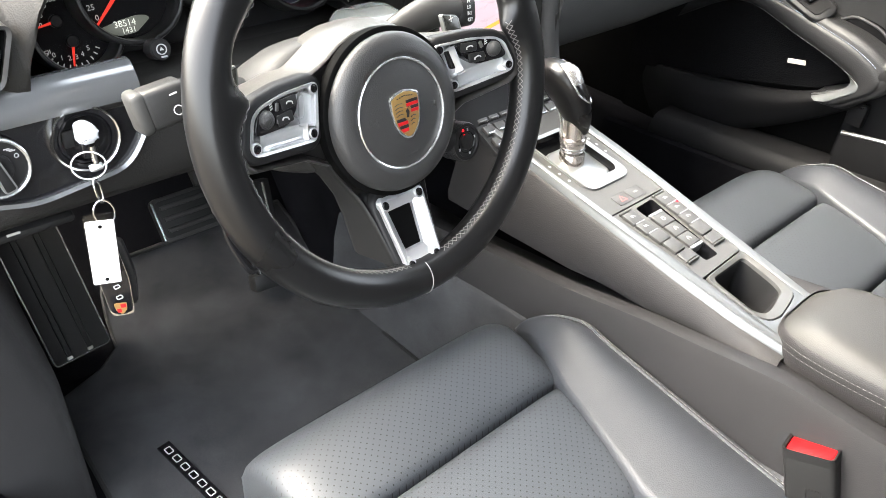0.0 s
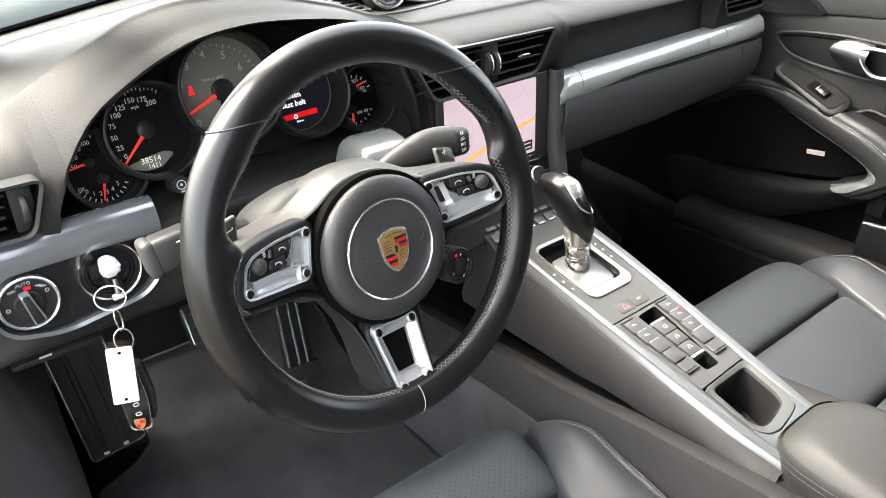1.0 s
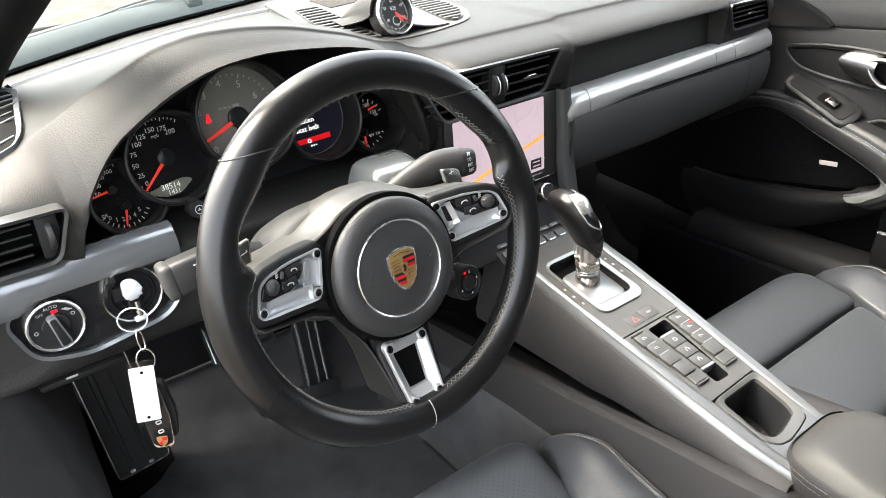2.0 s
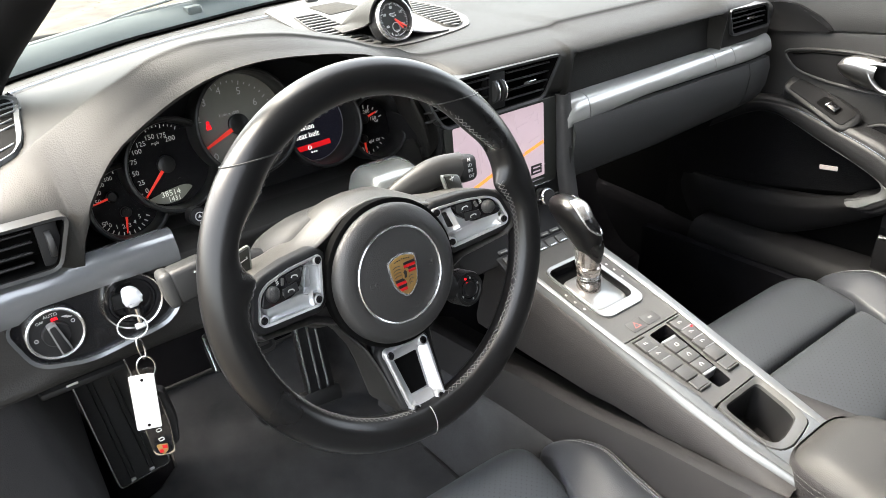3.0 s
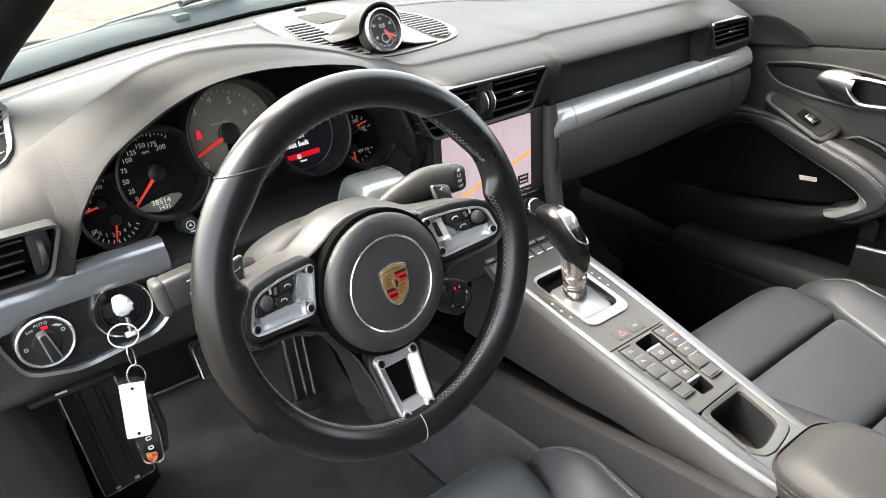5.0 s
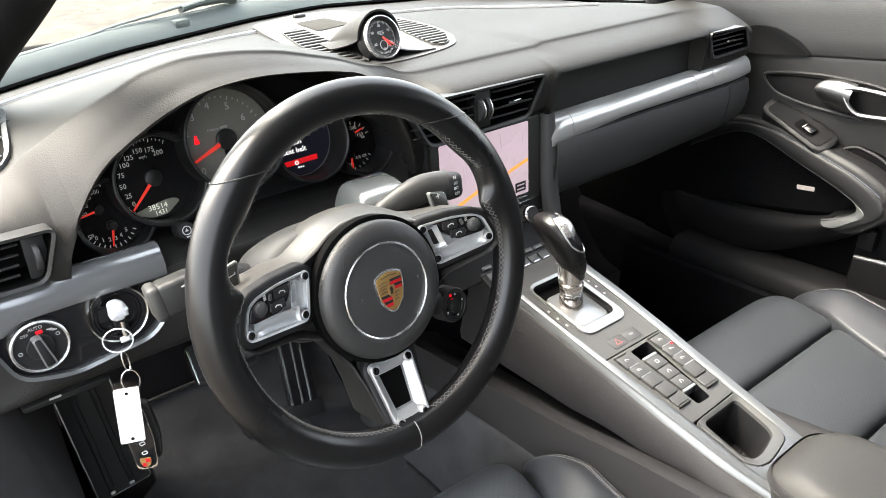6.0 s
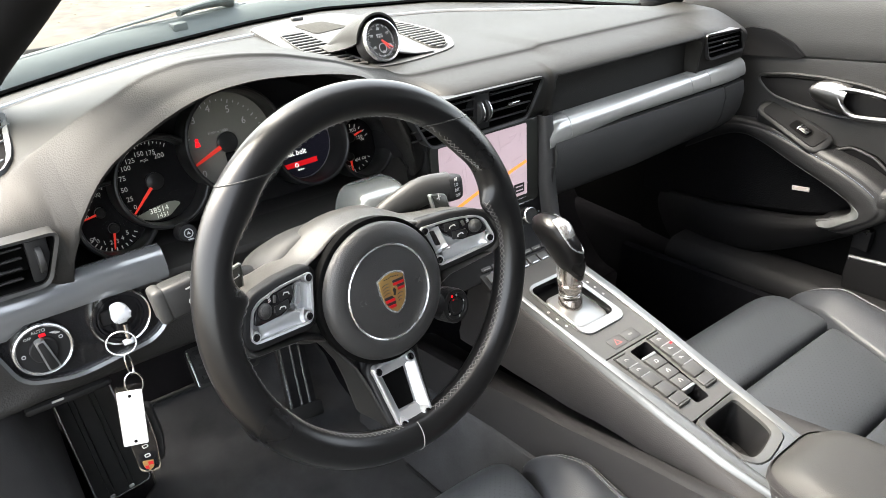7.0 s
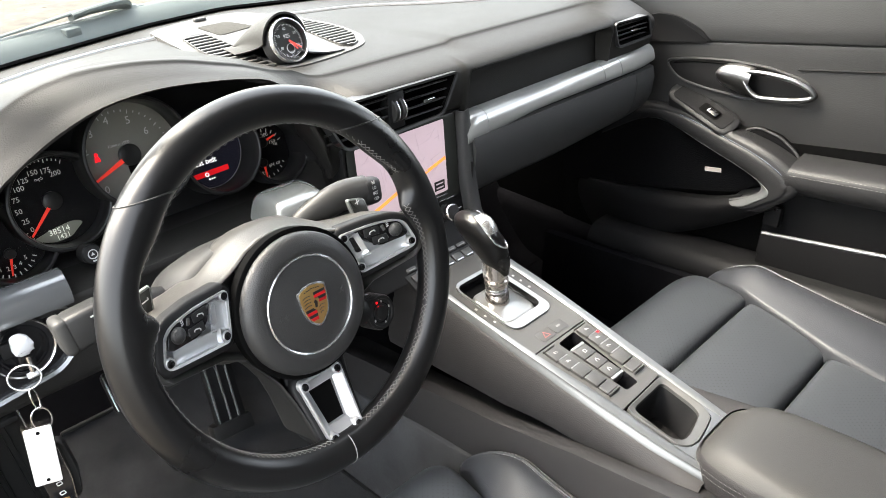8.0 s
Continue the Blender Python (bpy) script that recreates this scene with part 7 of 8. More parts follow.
def seat(m, name_label, side, fwd=0.0):
    """A sports seat cushion; its middle is x = 0 and its front edge near y = 0.03. side: the bolster nearer the tunnel."""
    th = thing("sports_seat", m, name_label, "car seat", "front seats")

    def zf(x, y):
        front = max(0.0, y + 0.02) ** 2 * 9
        return 0.252 + 0.10 * min(0, y + 0.03) + 0.10 * max(0, -y - 0.28) - front
    pad = cushion(-0.170, 0.170, -0.098, 0.048, zf, depth=0.13, crown=0.013, p=9.0)
    if fwd:
        # the pad widens towards its front, beside the tunnel
        for v in pad.verts:
            if v.co.x * side > 0:
                v.co.x *= 1 + 0.10 * max(0.0, (v.co.y + 0.098) / 0.146)
    part("thigh_pad", pad, SEAT_DOTS, th, "punched leather thigh pad", smooth=80)
    part("cushion", cushion(-0.170, 0.170, -0.252, -0.100, zf, crown=0.012), SEAT_DOTS, th, "punched leather cushion", smooth=80)
    part("cushion", cushion(-0.170, 0.170, -0.430, -0.254, zf, crown=0.012), SEAT_DOTS, th, "punched leather cushion", smooth=80)
    for s in (-1, 1):
        rows = []
        ys = [0.002, -0.002, -0.010, -0.024, -0.045, -0.08, -0.12, -0.18, -0.25, -0.32, -0.40, -0.46]
        top = []
        for k, y in enumerate(ys):
            y += fwd * max(0.0, 1 + y / 0.2)
            f = min(1.0, math.sqrt(max(0.0, 0.003 + fwd - y) / 0.080))
            inner = float(np.interp(y, [-0.46, -0.26, -0.213, -0.109, -0.02], [0.085, 0.105, 0.120, 0.148, 0.178 + fwd])) + 0.020 * (1 - f)
            if not fwd and s == side:
                inner = max(inner, 0.176)
            outer = 0.244 - 0.030 * (1 - f) - 0.10 * max(0, y + 0.01)
            h = 0.205 + 0.070 * f - 0.075 * max(0, -y - 0.05) - (0.022 if not fwd and s == side else 0.0)
            row = [(s * inner, y, h - 0.075), (s * (inner + 0.002), y, h - 0.026), (s * (inner * 0.86 + outer * 0.14), y, h - 0.016), (s * (inner * 0.45 + outer * 0.55), y, h - 0.002), (s * (inner * 0.12 + outer * 0.88), y, h - 0.008), (s * outer, y, h - 0.022), (s * (outer + 0.004), y, h - 0.055), (s * (outer - 0.012), y, h - 0.17)]
            rows.append(spline(row, 3))
            top.append(Vector((s * (inner * 0.16 + outer * 0.84), y, h - 0.0058)))
        bm = sheet(rows)
        bm.faces.new([v for v in list(bm.verts)[:len(rows[0])]])
        b = part("bolster", bm, SEAT, th, "smooth leather side bolster", smooth=80)
        path = spline(top, 4)
        part("piping", tube(path, 0.0014, 6), SEAT, b)
        part("stitching", stitches([p + Vector((-s * 0.0045, 0, 0.0018)) for p in path], 0.0042, 0.0018, 0.00046), THREAD, b, "pale thread")
        part("stitching", stitches([p + Vector((s * 0.0045, 0, -0.0012)) for p in path], 0.0042, 0.0018, 0.00046, (0, 0, 0)), THREAD, b, "pale thread")
    rows = []
    for z, y, w in ((0.16, -0.50, 0.215), (0.24, -0.505, 0.235), (0.36, -0.535, 0.250), (0.50, -0.575, 0.255), (0.62, -0.61, 0.240), (0.72, -0.64, 0.200), (0.80, -0.662, 0.150), (0.88, -0.685, 0.130), (0.92, -0.70, 0.100), (0.935, -0.715, 0.05)):
        rows.append([(x * w, y + 0.045 * abs(x) ** 3 if f else y - 0.09, z) for x, f in ((-1, 1), (-0.8, 1), (-0.55, 1), (-0.2, 1), (0.2, 1), (0.55, 1), (0.8, 1), (1, 1), (0.9, 0), (0, 0), (-0.9, 0))])
    bm = sheet([spline(r, 3, closed=True) for r in rows], close=True)
    part("backrest", bm, SEAT, th, "high leather backrest with headrest", smooth=80)
    base = box(0.44, 0.44, 0.12, 0.03, 3, (0, -0.22, 0.10))
    part("base", base, DEEP, th, "black seat frame")
    return th


seat(pose(-0.345, 0, 0), "black perforated leather driver seat with pale stitching", 1, 0.011)
seat(pose(0.322, 0.002, -0.004), "black perforated leather passenger seat with pale stitching", -1)


def buckle():
    m = plane_frame((-0.1166, -0.350, 0.3030), (0.123, -0.921, 0.369), (0.0, 0.37, 0.93))
    th = thing("belt_buckle", m, "black seat belt buckle with red release button", "belt buckle")
    part("body", moved(box(0.048, 0.030, 0.12, 0.005, 3), pose(0, 0, -0.060)), BUCKLE, th)
    part("button", moved(box(0.0432, 0.0247, 0.010, 0.002, 3), pose(0, 0, -0.0012)), RED, th, "glossy red release button")
    part("socket", frame_plate(rrect(0.0485, 0.0305, 0.005, 3), rrect(0.0440, 0.0255, 0.004, 3), -0.004, 0.0060, 0.001), BUCKLE, th)
    part("emboss", moved(frame_plate(rrect(0.016, 0.012, 0.003, 3), rrect(0.013, 0.009, 0.002, 3), 0, 0.0008), pose(0.004, -0.0150, -0.040, 90)), BUCKLE, th)
    part("strap", moved(box(0.040, 0.012, 0.12, 0.003, 2), pose(0, 0.002, -0.15)), RUBBER, th)


buckle()


# ---- floor mats, pedals ----
def mats():
    def mat(edge_l, edge_r, y0, y1, label, marks):
        th = thing("floor_mat", pose(0, 0, 0.002), label, "floor mat", "floor mats")
        n, m = 26, 14
        rows = []
        for i in range(n + 1):
            y = y0 + (y1 - y0) * i / n
            t = min(1.0, (i + 0.4) / 2.5, (n - i + 0.4) / 2.5)
            a, b = along(edge_l, y) + 0.02 * (1 - t) ** 2, along(edge_r, y) - 0.02 * (1 - t) ** 2
            z = floor_z(y) + 0.007
            rows.append([(a, y, z - 0.006)] + [(a + (b - a) * (0.006 + 0.988 * k / m), y, z) for k in range(m + 1)] + [(b, y, z - 0.006)])
        part("mat_cloth", sheet(rows), MAT, th)
        loop = [r[0] for r in rows] + rows[-1][1:-1] + [r[-1] for r in rows[::-1]] + rows[0][1:-1][::-1]
        part("edging", tube([(x, y, z + 0.003) for x, y, z in loop], 0.0035, 8, True), RUBBER, th, "stitched black edging")
        if marks:
            pt = part("badge", moved(box(0.150, 0.019, 0.002, 0.0006, 1), pose(-0.5075, 0.210, 0.009, 0, 0, -83)), GLOSS, th, "black woven badge with pale bars")
            part("badge_bars", joined(*[moved(frame_plate(rrect(0.0125, 0.0095, 0.002, 2), rrect(0.0098, 0.0068, 0.001, 2), 0, 0.0006), pose(-0.5075, 0.210, 0.0100, 0, 0, -83) @ pose(-0.060 + 0.0190 * k, 0, 0)) for k in range(7)]), PRINT, pt)
    mat([(-0.05, -0.59), (0.20, -0.606), (0.38, -0.600), (0.455, -0.588), (0.485, -0.49), (0.60, -0.47)], [(-0.05, -0.122), (0.30, -0.116), (0.6, -0.116)], -0.05, 0.60, "black velour driver floor mat with a woven badge", True)


mats()


def pedals():
    th = thing("foot_rest", plane_frame((-0.535, 0.548, 0.135), (1, 0.05, 0.05), (0.05, -0.90, 0.42)), "black ribbed foot rest with bright edges", "foot rest")
    o = rrect(0.086, 0.26, 0.008, 4, -0.0085, 0.0125)
    part("plate", prism(o, -0.012, 0.0, 0.002), SHROUD, th)
    part("edge", frame_plate(o, inset(o, 0.0022), -0.006, 0.0016, 0), CHROME_SOFT, th)
    for x in (-0.0265, 0.0045):
        for d in (-0.004, 0.004):
            part("rib", box(0.002, 0.236, 0.004, 0.0008, 1, (x + d, 0.012, 0.001)), RUBBER, th)
        part("stud", box(0.008, 0.005, 0.003, 0.001, 1, (x - 0.0015, -0.1115, 0.002)), PAPER, th, "pale plastic stud")
    a = thing("accelerator_pedal", plane_frame((-0.216, 0.505, 0.125), (1, 0.0, -0.10), (0, -0.90, 0.42)), "black ribbed accelerator pedal with metal strips", "pedal")
    part("plate", prism(rrect(0.054, 0.16, 0.006, 3), -0.010, 0, 0.002), SOFT_BLACK, a)
    for x in (-0.022, -0.002, 0.014):
        part("strip", box(0.005, 0.150, 0.003, 0.001, 1, (x, 0, 0.001)), CHROME_SOFT, a)
    part("foot", box(0.075, 0.03, 0.03, 0.006, 2, (0, -0.09, -0.012)), RUBBER, a)
    b = thing("brake_pedal", plane_frame((-0.370, 0.420, 0.265), (1, 0.0, 0.0), (0, -0.80, 0.60)), "ribbed black brake pedal with a metal plate", "pedal")
    part("plate", prism(rrect(0.10, 0.062, 0.008, 3), -0.010, 0, 0.002), RUBBER, b)
    part("inlay", prism(rrect(0.090, 0.052, 0.006, 3), -0.002, 0.0012, 0.0005), SOFT_BLACK, b)
    part("edge", box(0.003, 0.054, 0.006, 0.001, 2, (-0.048, 0, 0.0)), CHROME_SOFT, b)
    for y in (-0.016, 0.0, 0.016):
        part("rib", box(0.08, 0.006, 0.004, 0.001, 1, (0, y, 0.002)), RUBBER, b)
    part("arm", tube([(0.03, 0.02, -0.010), (0.035, 0.12, -0.03), (0.04, 0.25, -0.02)], 0.010, 10), SOFT_BLACK, b)


pedals()


# ---- passenger door ----
def door():
    th = thing("passenger_door", pose(0, 0, 0), "closed passenger door with leather panel and chrome handle", "car door")

    def xo(y, z):
        return 0.660 + 0.05 * max(0.0, y - 0.1) ** 2

    def belt(y):
        return 0.613 - 0.15 * (y - 0.10)
    ys = [0.44 - 0.04 * k for k in range(31)]
    rows = []
    for dz, dx in ((-0.004, 0.004), (0.0, -0.004), (0.004, -0.006), (0.03, -0.005), (0.07, -0.002), (0.10, 0.004), (0.115, 0.014), (0.118, 0.030), (0.10, 0.045)):
        rows.append([(xo(y, 0) + dx, y, belt(y) + dz) for y in ys])
    part("upper_panel", sheet(rows), DOORTOP, th, "smooth leather upper panel", smooth=60)
    rows = []
    for dz, dx in ((-0.001, 0.003), (-0.003, -0.003), (-0.010, -0.004), (-0.03, -0.001), (-0.06, 0.0), (-0.10, 0.0), (-0.14, 0.002), (-0.18, 0.012)):
        rows.append([(xo(y, 0) + dx, y, belt(y) + dz) for y in ys])
    part("panel", sheet(rows), DOORTOP, th, "leather middle panel", smooth=60)
    # lower half of the panel, blackened to stand in for footwell shade
    part("lower_panel", sheet([[(xo(y, 0) + dx, y, belt(y) + dz) for y in ys] for dz, dx in ((-0.18, 0.012), (-0.25, 0.014), (-0.46, 0.014), (-0.56, 0.016))]), DEEP, th, "lower door lining, black in place of footwell shade", smooth=60)

    def slab(pts, x0, x1, r, bev):
        """A plate in the y-z plane from depth x1 (back) to x0 (front, nearer the seat)."""
        return moved(prism(rounded(pts, r, 5)[::-1], -x1, -x0, bev, 3), YZ)

    def rim(pts, x, r, w):
        """A raised edge round a bowl."""
        o = rounded(pts, r, 5)
        return tube([(x, a, b) for a, b in o], w, 8, True)
    sail = [(0.30, 0.62), (0.246, 0.642), (0.206, 0.643), (0.158, 0.628), (0.129, 0.607), (0.226, 0.592), (0.30, 0.585)]
    part("mirror_sail", slab(sail, 0.650, 0.668, 0.012, 0.003), DOORLOW, th, "dark mirror corner piece")
    # handle bowl is a flat plate; the recess's shade is in its dark colour
    bowl = [(0.222, 0.557), (0.160, 0.572), (0.095, 0.580), (0.02, 0.582), (-0.045, 0.572), (-0.072, 0.550), (-0.045, 0.531), (0.04, 0.519), (0.129, 0.520), (0.188, 0.527)]
    part("handle_bowl", slab(bowl, 0.6575, 0.666, 0.02, 0.0008), DOORLOW, th, "flat handle field, dark in place of recess shade")
    part("bowl_edge", rim(bowl, 0.6575, 0.02, 0.0028), DOORTOP, th)
    # black bead drawn as the shadow under the bowl's upper edge
    part("bowl_shadow", tube([(0.6572, y, z - 0.0035) for y, z in ((0.200, 0.560), (0.160, 0.570), (0.095, 0.578), (0.02, 0.580), (-0.045, 0.570), (-0.066, 0.556))], 0.0022, 6), DEEP, th)
    part("seam", tube([(0.6570, y, 0.583 - 0.17 * (y + 0.0)) for y in (-0.03, -0.08, -0.16, -0.30, -0.5)], 0.0018, 6), DOORLOW, th)
    hx = 0.636
    loop = [(hx, 0.050, 0.572), (hx, 0.0, 0.5765), (hx + 0.003, -0.040, 0.572), (hx + 0.008, -0.064, 0.560), (hx + 0.009, -0.066, 0.549), (hx + 0.006, -0.040, 0.5400), (hx, 0.0, 0.5345), (hx - 0.002, 0.026, 0.5345), (hx - 0.003, 0.048, 0.553)]
    part("handle", tube(spline(loop, 5, closed=True), 0.0048, 12, True), PULL, th, "polished chrome door pull")
    rows = []
    for y, zt, zb in ((0.103, 0.566, 0.558), (0.100, 0.572, 0.548), (0.090, 0.577, 0.541), (0.072, 0.580, 0.536), (0.055, 0.580, 0.532), (0.040, 0.578, 0.531)):
        rows.append([(hx + 0.018, y, zt), (hx - 0.002, y, zt - 0.001), (hx - 0.007, y, (zt * 2 + zb) / 3), (hx - 0.007, y, (zt + zb * 2) / 3), (hx - 0.001, y, zb + 0.001), (hx + 0.018, y, zb)])
    part("handle_paddle", sheet(rows), PULL, th, "satin chrome paddle", smooth=70)
    # grip arm: a padded band round the speaker field, from the dashboard down to the point and back under it; inner and outer edge
    inn = spline([(0.650, 0.339, 0.376), (0.645, 0.263, 0.426), (0.640, 0.216, 0.445), (0.628, 0.168, 0.446), (0.620, 0.099, 0.428), (0.612, 0.028, 0.411), (0.609, -0.012, 0.398), (0.608, -0.026, 0.390), (0.608, -0.030, 0.380), (0.609, -0.022, 0.368), (0.610, -0.003, 0.356), (0.611, 0.013, 0.347), (0.612, 0.025, 0.341)], 5)
    out = spline([(0.652, 0.300, 0.446), (0.648, 0.246, 0.468), (0.640, 0.190, 0.476), (0.632, 0.135, 0.478), (0.624, 0.048, 0.465), (0.615, -0.019, 0.453), (0.610, -0.070, 0.433), (0.608, -0.089, 0.416), (0.607, -0.095, 0.403), (0.607, -0.089, 0.384), (0.608, -0.061, 0.358), (0.610, -0.035, 0.336), (0.612, 0.004, 0.330)], 5)

    def band(i, f, lift=0.0):
        """A place on the arm's face: station i, share f of the way from the inner to the outer edge."""
        p = inn[i].lerp(out[i], f)
        return Vector((p.x - 0.011 * (4 * f * (1 - f)) ** 0.7 - lift, p.y, p.z))
    rows = []
    for i in range(len(inn)):
        a, b = band(i, 0), band(i, 1)
        rows.append([(a.x + 0.055, a.y, a.z), (a.x + 0.006, a.y, a.z)] + [band(i, f) for f in (0.0, 0.06, 0.16, 0.3, 0.45, 0.58, 0.66, 0.69, 0.72, 0.8, 0.9, 0.97, 1.0)] + [(b.x + 0.008, b.y, b.z), (b.x + 0.05, b.y, b.z)])
        for k in (9, 10):
            p = Vector(rows[-1][k])
            rows[-1][k] = p + Vector((0.0022 if k == 10 else 0.001, 0, 0))
    part("arm", sheet(rows), ARM, th, "leather-covered grip arm", smooth=80)
    part("arm_stitching", stitches([band(i, 0.75, 0.0006) for i in range(14, 33)], 0.004, 0.002, 0.0006, (0, 0, 0)), BLUE_THREAD, th)
    rows = []
    for i in range(9, len(inn)):
        w = float(np.interp(i, [9, 30, 35, 40, 45, 50, 55, 60], [0.035, 0.04, 0.08, 0.24, 0.36, 0.42, 0.48, 0.62]))
        rows.append([(inn[i].x + 0.012, inn[i].y, inn[i].z), band(i, -0.0, 0.0012), band(i, w * 0.4, 0.0014), band(i, w * 0.9, 0.0014), band(i, w, 0.0)])
    part("arm_trim", sheet(rows), SILVER, th, "silver liner widening into a corner trim", smooth=50)
    # window switch pod
    fr = plane_frame((0.642, 0.120, 0.4905), (0.75, 0, -0.45), (-0.50, -0.16, 0.85))
    part("switch_pod", moved(prism(rrect(0.052, 0.152, 0.018, 5), -0.03, 0.0, 0.005, 3), fr), ARM, th, smooth=60)
    sw = part("switch_plate", moved(frame_plate(rrect(0.036, 0.126, 0.008, 4), rrect(0.022, 0.044, 0.006, 4, 0, -0.018), -0.004, 0.0016, 0.001), fr), DOORLOW, th, "dark window switch plate")
    part("switch_well", moved(prism(rrect(0.022, 0.044, 0.006, 4, 0, -0.018), -0.01, 0.0005), fr), DEEP, sw)
    part("switch", moved(box(0.014, 0.020, 0.008, 0.002, 2, (0, -0.026, 0.002)), fr), GLOSS, sw)
    part("switch_tip", moved(box(0.013, 0.003, 0.006, 0.001, 2, (0, -0.0145, 0.003)), fr), CHROME, sw)
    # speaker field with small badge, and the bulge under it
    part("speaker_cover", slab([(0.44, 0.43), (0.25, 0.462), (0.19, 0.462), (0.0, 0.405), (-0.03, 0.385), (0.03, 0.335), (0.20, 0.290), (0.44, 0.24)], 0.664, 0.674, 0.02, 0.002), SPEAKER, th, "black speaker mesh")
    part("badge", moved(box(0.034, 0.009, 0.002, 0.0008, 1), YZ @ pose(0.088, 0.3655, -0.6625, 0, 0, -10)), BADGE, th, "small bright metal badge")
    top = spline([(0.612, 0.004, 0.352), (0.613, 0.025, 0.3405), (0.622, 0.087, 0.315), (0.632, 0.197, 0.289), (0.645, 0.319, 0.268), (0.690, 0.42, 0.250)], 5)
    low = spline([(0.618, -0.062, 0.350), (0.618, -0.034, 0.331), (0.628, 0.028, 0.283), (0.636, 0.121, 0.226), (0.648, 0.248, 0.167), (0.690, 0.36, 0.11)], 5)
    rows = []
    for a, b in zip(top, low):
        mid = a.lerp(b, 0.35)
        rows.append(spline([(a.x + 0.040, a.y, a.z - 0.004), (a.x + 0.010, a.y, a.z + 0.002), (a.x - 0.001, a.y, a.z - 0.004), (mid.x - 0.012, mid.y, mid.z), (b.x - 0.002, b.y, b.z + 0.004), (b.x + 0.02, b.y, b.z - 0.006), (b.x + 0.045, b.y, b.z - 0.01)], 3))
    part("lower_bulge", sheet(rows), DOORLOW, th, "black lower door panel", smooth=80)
    # rear armrest pad, cup behind the grip, open pocket with a bright edge
    rows = []
    for y in [-0.070 - 0.03 * k for k in range(15)]:
        z = 0.430 - 0.115 * (y + 0.08)
        rows.append(spline([(0.665, y, z + 0.016), (0.635, y, z + 0.012), (0.608, y, z + 0.004), (0.600, y, z - 0.008), (0.602, y, z - 0.030), (0.625, y, z - 0.048), (0.665, y, z - 0.052)], 3))
    ar = part("armrest_pad", sheet(rows), ARM, th, "padded leather armrest", smooth=80)
    for dx, dz in ((0.6022, 0.0005), (0.5995, -0.0055)):
        part("stitching", stitches([(dx, y, 0.430 - 0.115 * (y + 0.08) + dz) for y in [-0.075 - 0.03 * k for k in range(14)]], 0.0045, 0.002, 0.0005, (0, 0, 0)), RIM_THREAD, ar)
    # grip cup: another flat plate, coloured dark for the shade of a hollow
    cup = [(0.050, 0.455), (0.016, 0.474), (-0.027, 0.466), (-0.060, 0.445), (-0.075, 0.425), (-0.04, 0.412)]
    part("grip_cup", slab(cup, 0.654, 0.668, 0.012, 0.001), SPEAKER, th, "flat grip field, dark in place of recess shade")
    part("cup_edge", rim(cup, 0.6545, 0.012, 0.0026), DOORTOP, th)
    part("pocket_back", slab([(-0.03, 0.39), (-0.50, 0.44), (-0.50, 0.20), (-0.03, 0.22)], 0.655, 0.672, 0.01, 0.001), DOORLOW, th)
    yy = [-0.045 - 0.04 * k for k in range(13)]
    part("pocket_front", sheet([[(0.622, y, 0.292 - 0.16 * (y + 0.05)), (0.617, y, 0.289 - 0.16 * (y + 0.05)), (0.621, y, 0.22), (0.645, y, 0.13)] for y in yy]), DOORLOW, th, "black plastic pocket front", smooth=60)
    part("pocket_rail", tube([(0.619, y, 0.2935 - 0.16 * (y + 0.05)) for y in yy], 0.0036, 8), CHROME_SOFT, th, "bright pocket edge")
    part("catch", moved(box(0.018, 0.030, 0.040, 0.004, 2), pose(0.638, -0.052, 0.325)), DOORLOW, th)
    part("screw", moved(lathe([(0.005, 0), (0.005, 0.003), (0.003, 0.004), (0, 0.004)], 16), pose(0.628, -0.058, 0.345, 0, -90)), GLOSS, th)


ARM = material("arm_leather", (0.0140, 0.0142, 0.0150), 0.42, spec=0.22, grain=0.35, grain_scale=620, cells=True, blotch=0.08)
PULL = material("door_pull_chrome", (0.25, 0.25, 0.25), 0.3, metal=1.0, blotch=0.06)
BADGE = material("bright_badge", (0.85, 0.74, 0.66), 0.4)
BLUE_THREAD = material("blue_grey_thread", (0.14, 0.18, 0.24), 0.8)
YZ = Matrix(((0, 0, -1, 0), (1, 0, 0, 0), (0, 1, 0, 0), (0, 0, 0, 1)))
door()


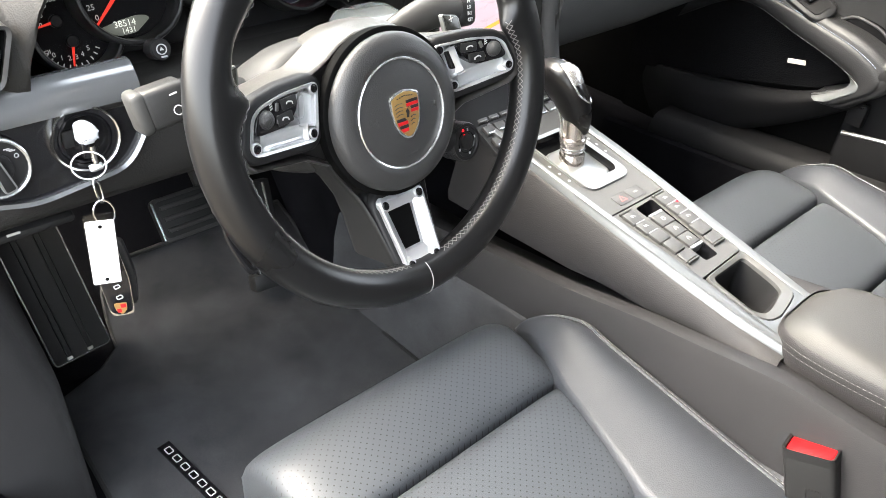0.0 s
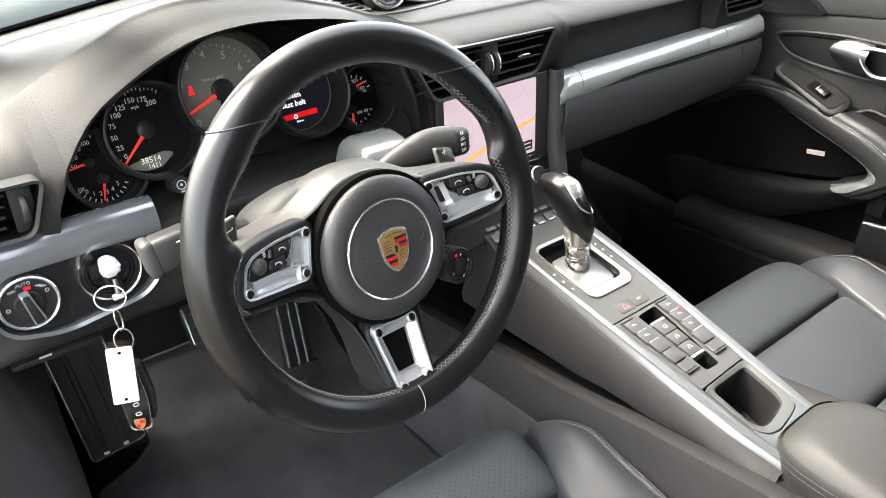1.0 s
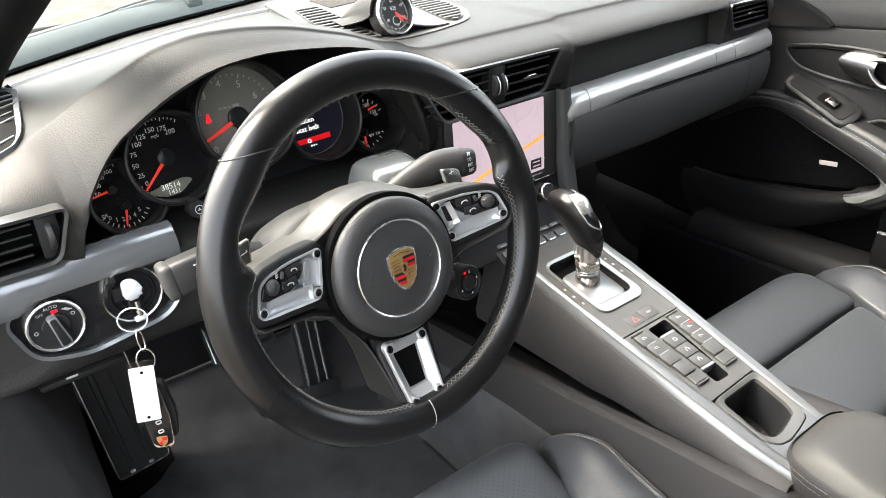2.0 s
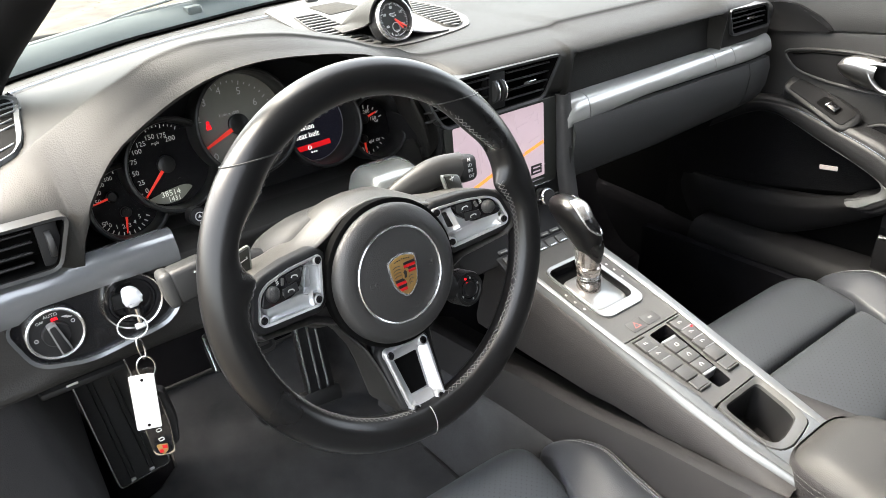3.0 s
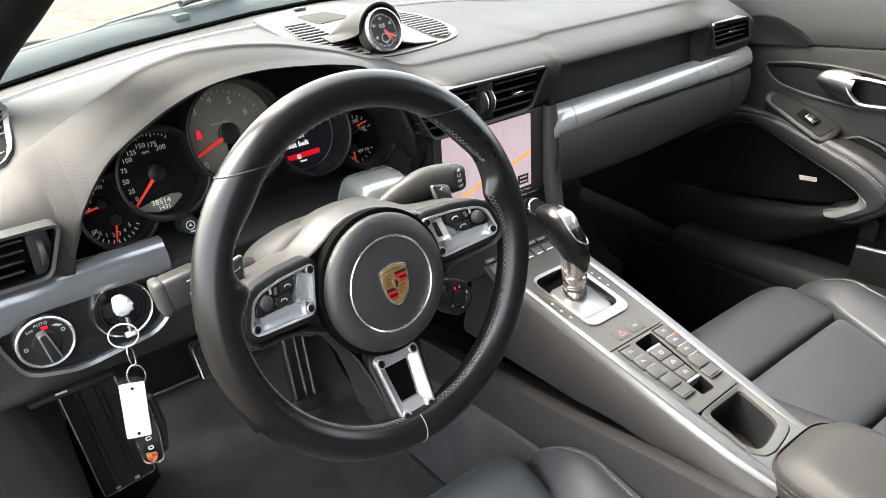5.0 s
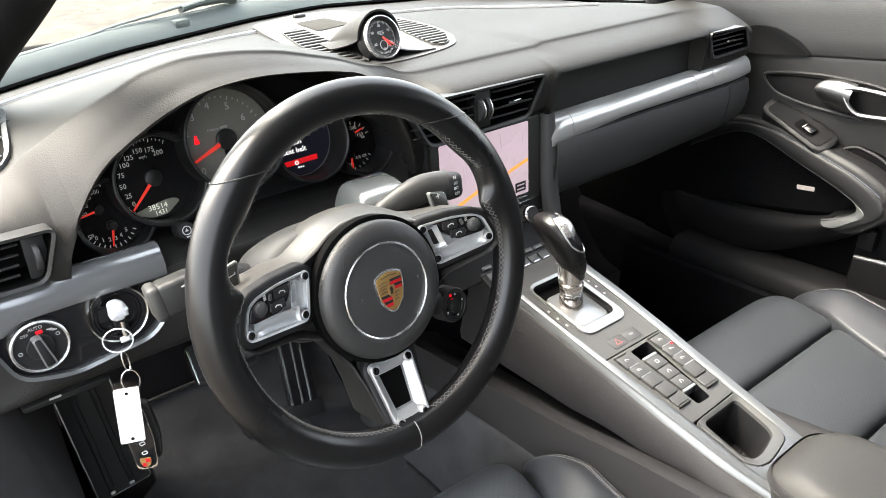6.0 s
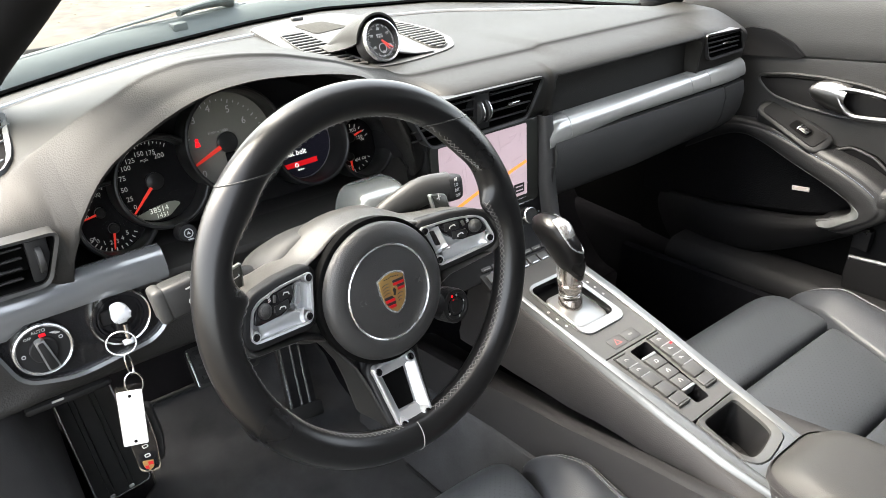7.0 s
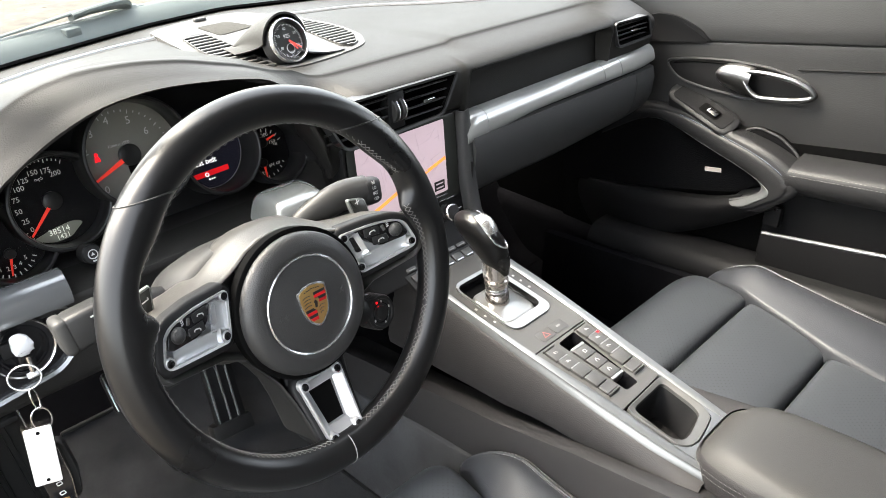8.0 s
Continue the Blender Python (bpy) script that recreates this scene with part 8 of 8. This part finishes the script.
# ---- windscreen, pillar, wipers ----
def windscreen():
    rows = []
    for k in range(9):
        t = k / 8
        row = []
        for i in range(25):
            x = -0.66 + 1.32 * i / 24
            yb = dash_base(x) + 0.010
            row.append((x * (1 - 0.14 * t), yb - 0.78 * t * (1 - 0.12 * t), 0.640 + 0.50 * t))
        rows.append(row)
    o = part("window_windscreen", sheet(rows), WINDSHIELD, None, smooth=80)
    o.visible_shadow = False
    tagged(o, "raked clear windscreen", "windscreen", kind="structure")
    # roof header and pillars
    for s, nm in ((-1, "wall_pillar_left"), (1, "wall_pillar_right")):
        if s < 0:
            path = spline([(-0.615, 0.62, 0.60), (-0.577, 0.50, 0.712), (-0.537, 0.36, 0.81), (-0.495, 0.20, 0.92), (-0.455, 0.03, 1.03)], 5)
        else:
            path = spline([(0.640, 0.50, 0.60), (0.615, 0.40, 0.690), (0.575, 0.26, 0.79), (0.530, 0.12, 0.90), (0.480, -0.03, 1.03)], 5)
        o = part(nm, tube(path, 0.036, 14, flat=0.75), PILLAR, None, smooth=80)
        tagged(o, "dark trimmed windscreen pillar", "pillar", kind="structure")
    # black band and plastic cowl beyond the glass
    band, cowl = [], []
    for i in range(33):
        x = -0.66 + 1.32 * i / 32
        yb = dash_base(x)
        band.append([(x, yb - 0.014, 0.6535), (x, yb + 0.005, 0.648), (x, yb + 0.02, 0.640)])
        cowl.append([(x, yb + 0.012, 0.640), (x, yb + 0.022, 0.655), (x, yb + 0.038, 0.668), (x, yb + 0.055, 0.669), (x, yb + 0.09, 0.655), (x, yb + 0.16, 0.60), (x, yb + 0.20, 0.50)])
    o = part("trim_screen_band", sheet(band, -0.004), DEEP, None)
    tagged(o, "black band at the foot of the windscreen", "trim", kind="structure")
    o = part("trim_cowl", sheet(cowl, -0.006), COWL, None, smooth=70)
    tagged(o, "grey plastic cowl panel ahead of the windscreen", "cowl", kind="structure")


PILLAR = material("pillar_trim", (0.008, 0.008, 0.0085), 0.8, spec=0.08, grain=0.3, grain_scale=1500, blotch=0.1)
windscreen()


def wipers():
    for x0, x1, xp in ((-0.50, -0.06, -0.13), (0.06, 0.56, 0.40)):
        th = thing("windscreen_wiper", pose(0, 0, 0), "grey windscreen wiper lying on the cowl", "wiper", "wipers")

        def at(x, dy, z):
            return (x, dash_base(x) + dy, z)
        pts = [at(x0 + (x1 - x0) * k / 12, 0.046, 0.6730) for k in range(13)]
        part("blade", tube(pts, 0.0028, 8, flat=1.4), COWL_PALE, th)
        a = spline([at(xp, 0.040, 0.688), at(xp - 0.06, 0.040, 0.690), at(xp - 0.13, 0.045, 0.684), at(xp - 0.20, 0.050, 0.678), at(xp - 0.25, 0.046, 0.674)], 5)
        part("arm", tube(a, [0.0068 - 0.00018 * i for i in range(len(a))], 8, flat=0.5), COWL, th, "slim grey wiper arm")
        # the wide head of the arm with its cover
        h = [at(xp + 0.035, 0.050, 0.672), at(xp + 0.030, 0.042, 0.684), at(xp + 0.01, 0.038, 0.688), at(xp - 0.04, 0.036, 0.688), at(xp - 0.075, 0.038, 0.684)]
        part("head", tube(spline(h, 4), [0.010 + 0.004 * math.sin(math.pi * min(1, i / 12)) for i in range(len(spline(h, 4)))], 10, flat=0.55), COWL, th)
        part("pivot", moved(lathe([(0.016, -0.02), (0.016, 0.006), (0.011, 0.011), (0, 0.012)], 20), pose(*at(xp + 0.045, 0.052, 0.668))), COWL, th)
        part("bracket", moved(box(0.030, 0.016, 0.016, 0.003, 2), pose(*at(xp - 0.085, 0.026, 0.664), 0, 0, 16)), COWL, th)


COWL_PALE = material("wiper_blade_grey", (0.14, 0.15, 0.147), 0.45, blotch=0.1)

wipers()
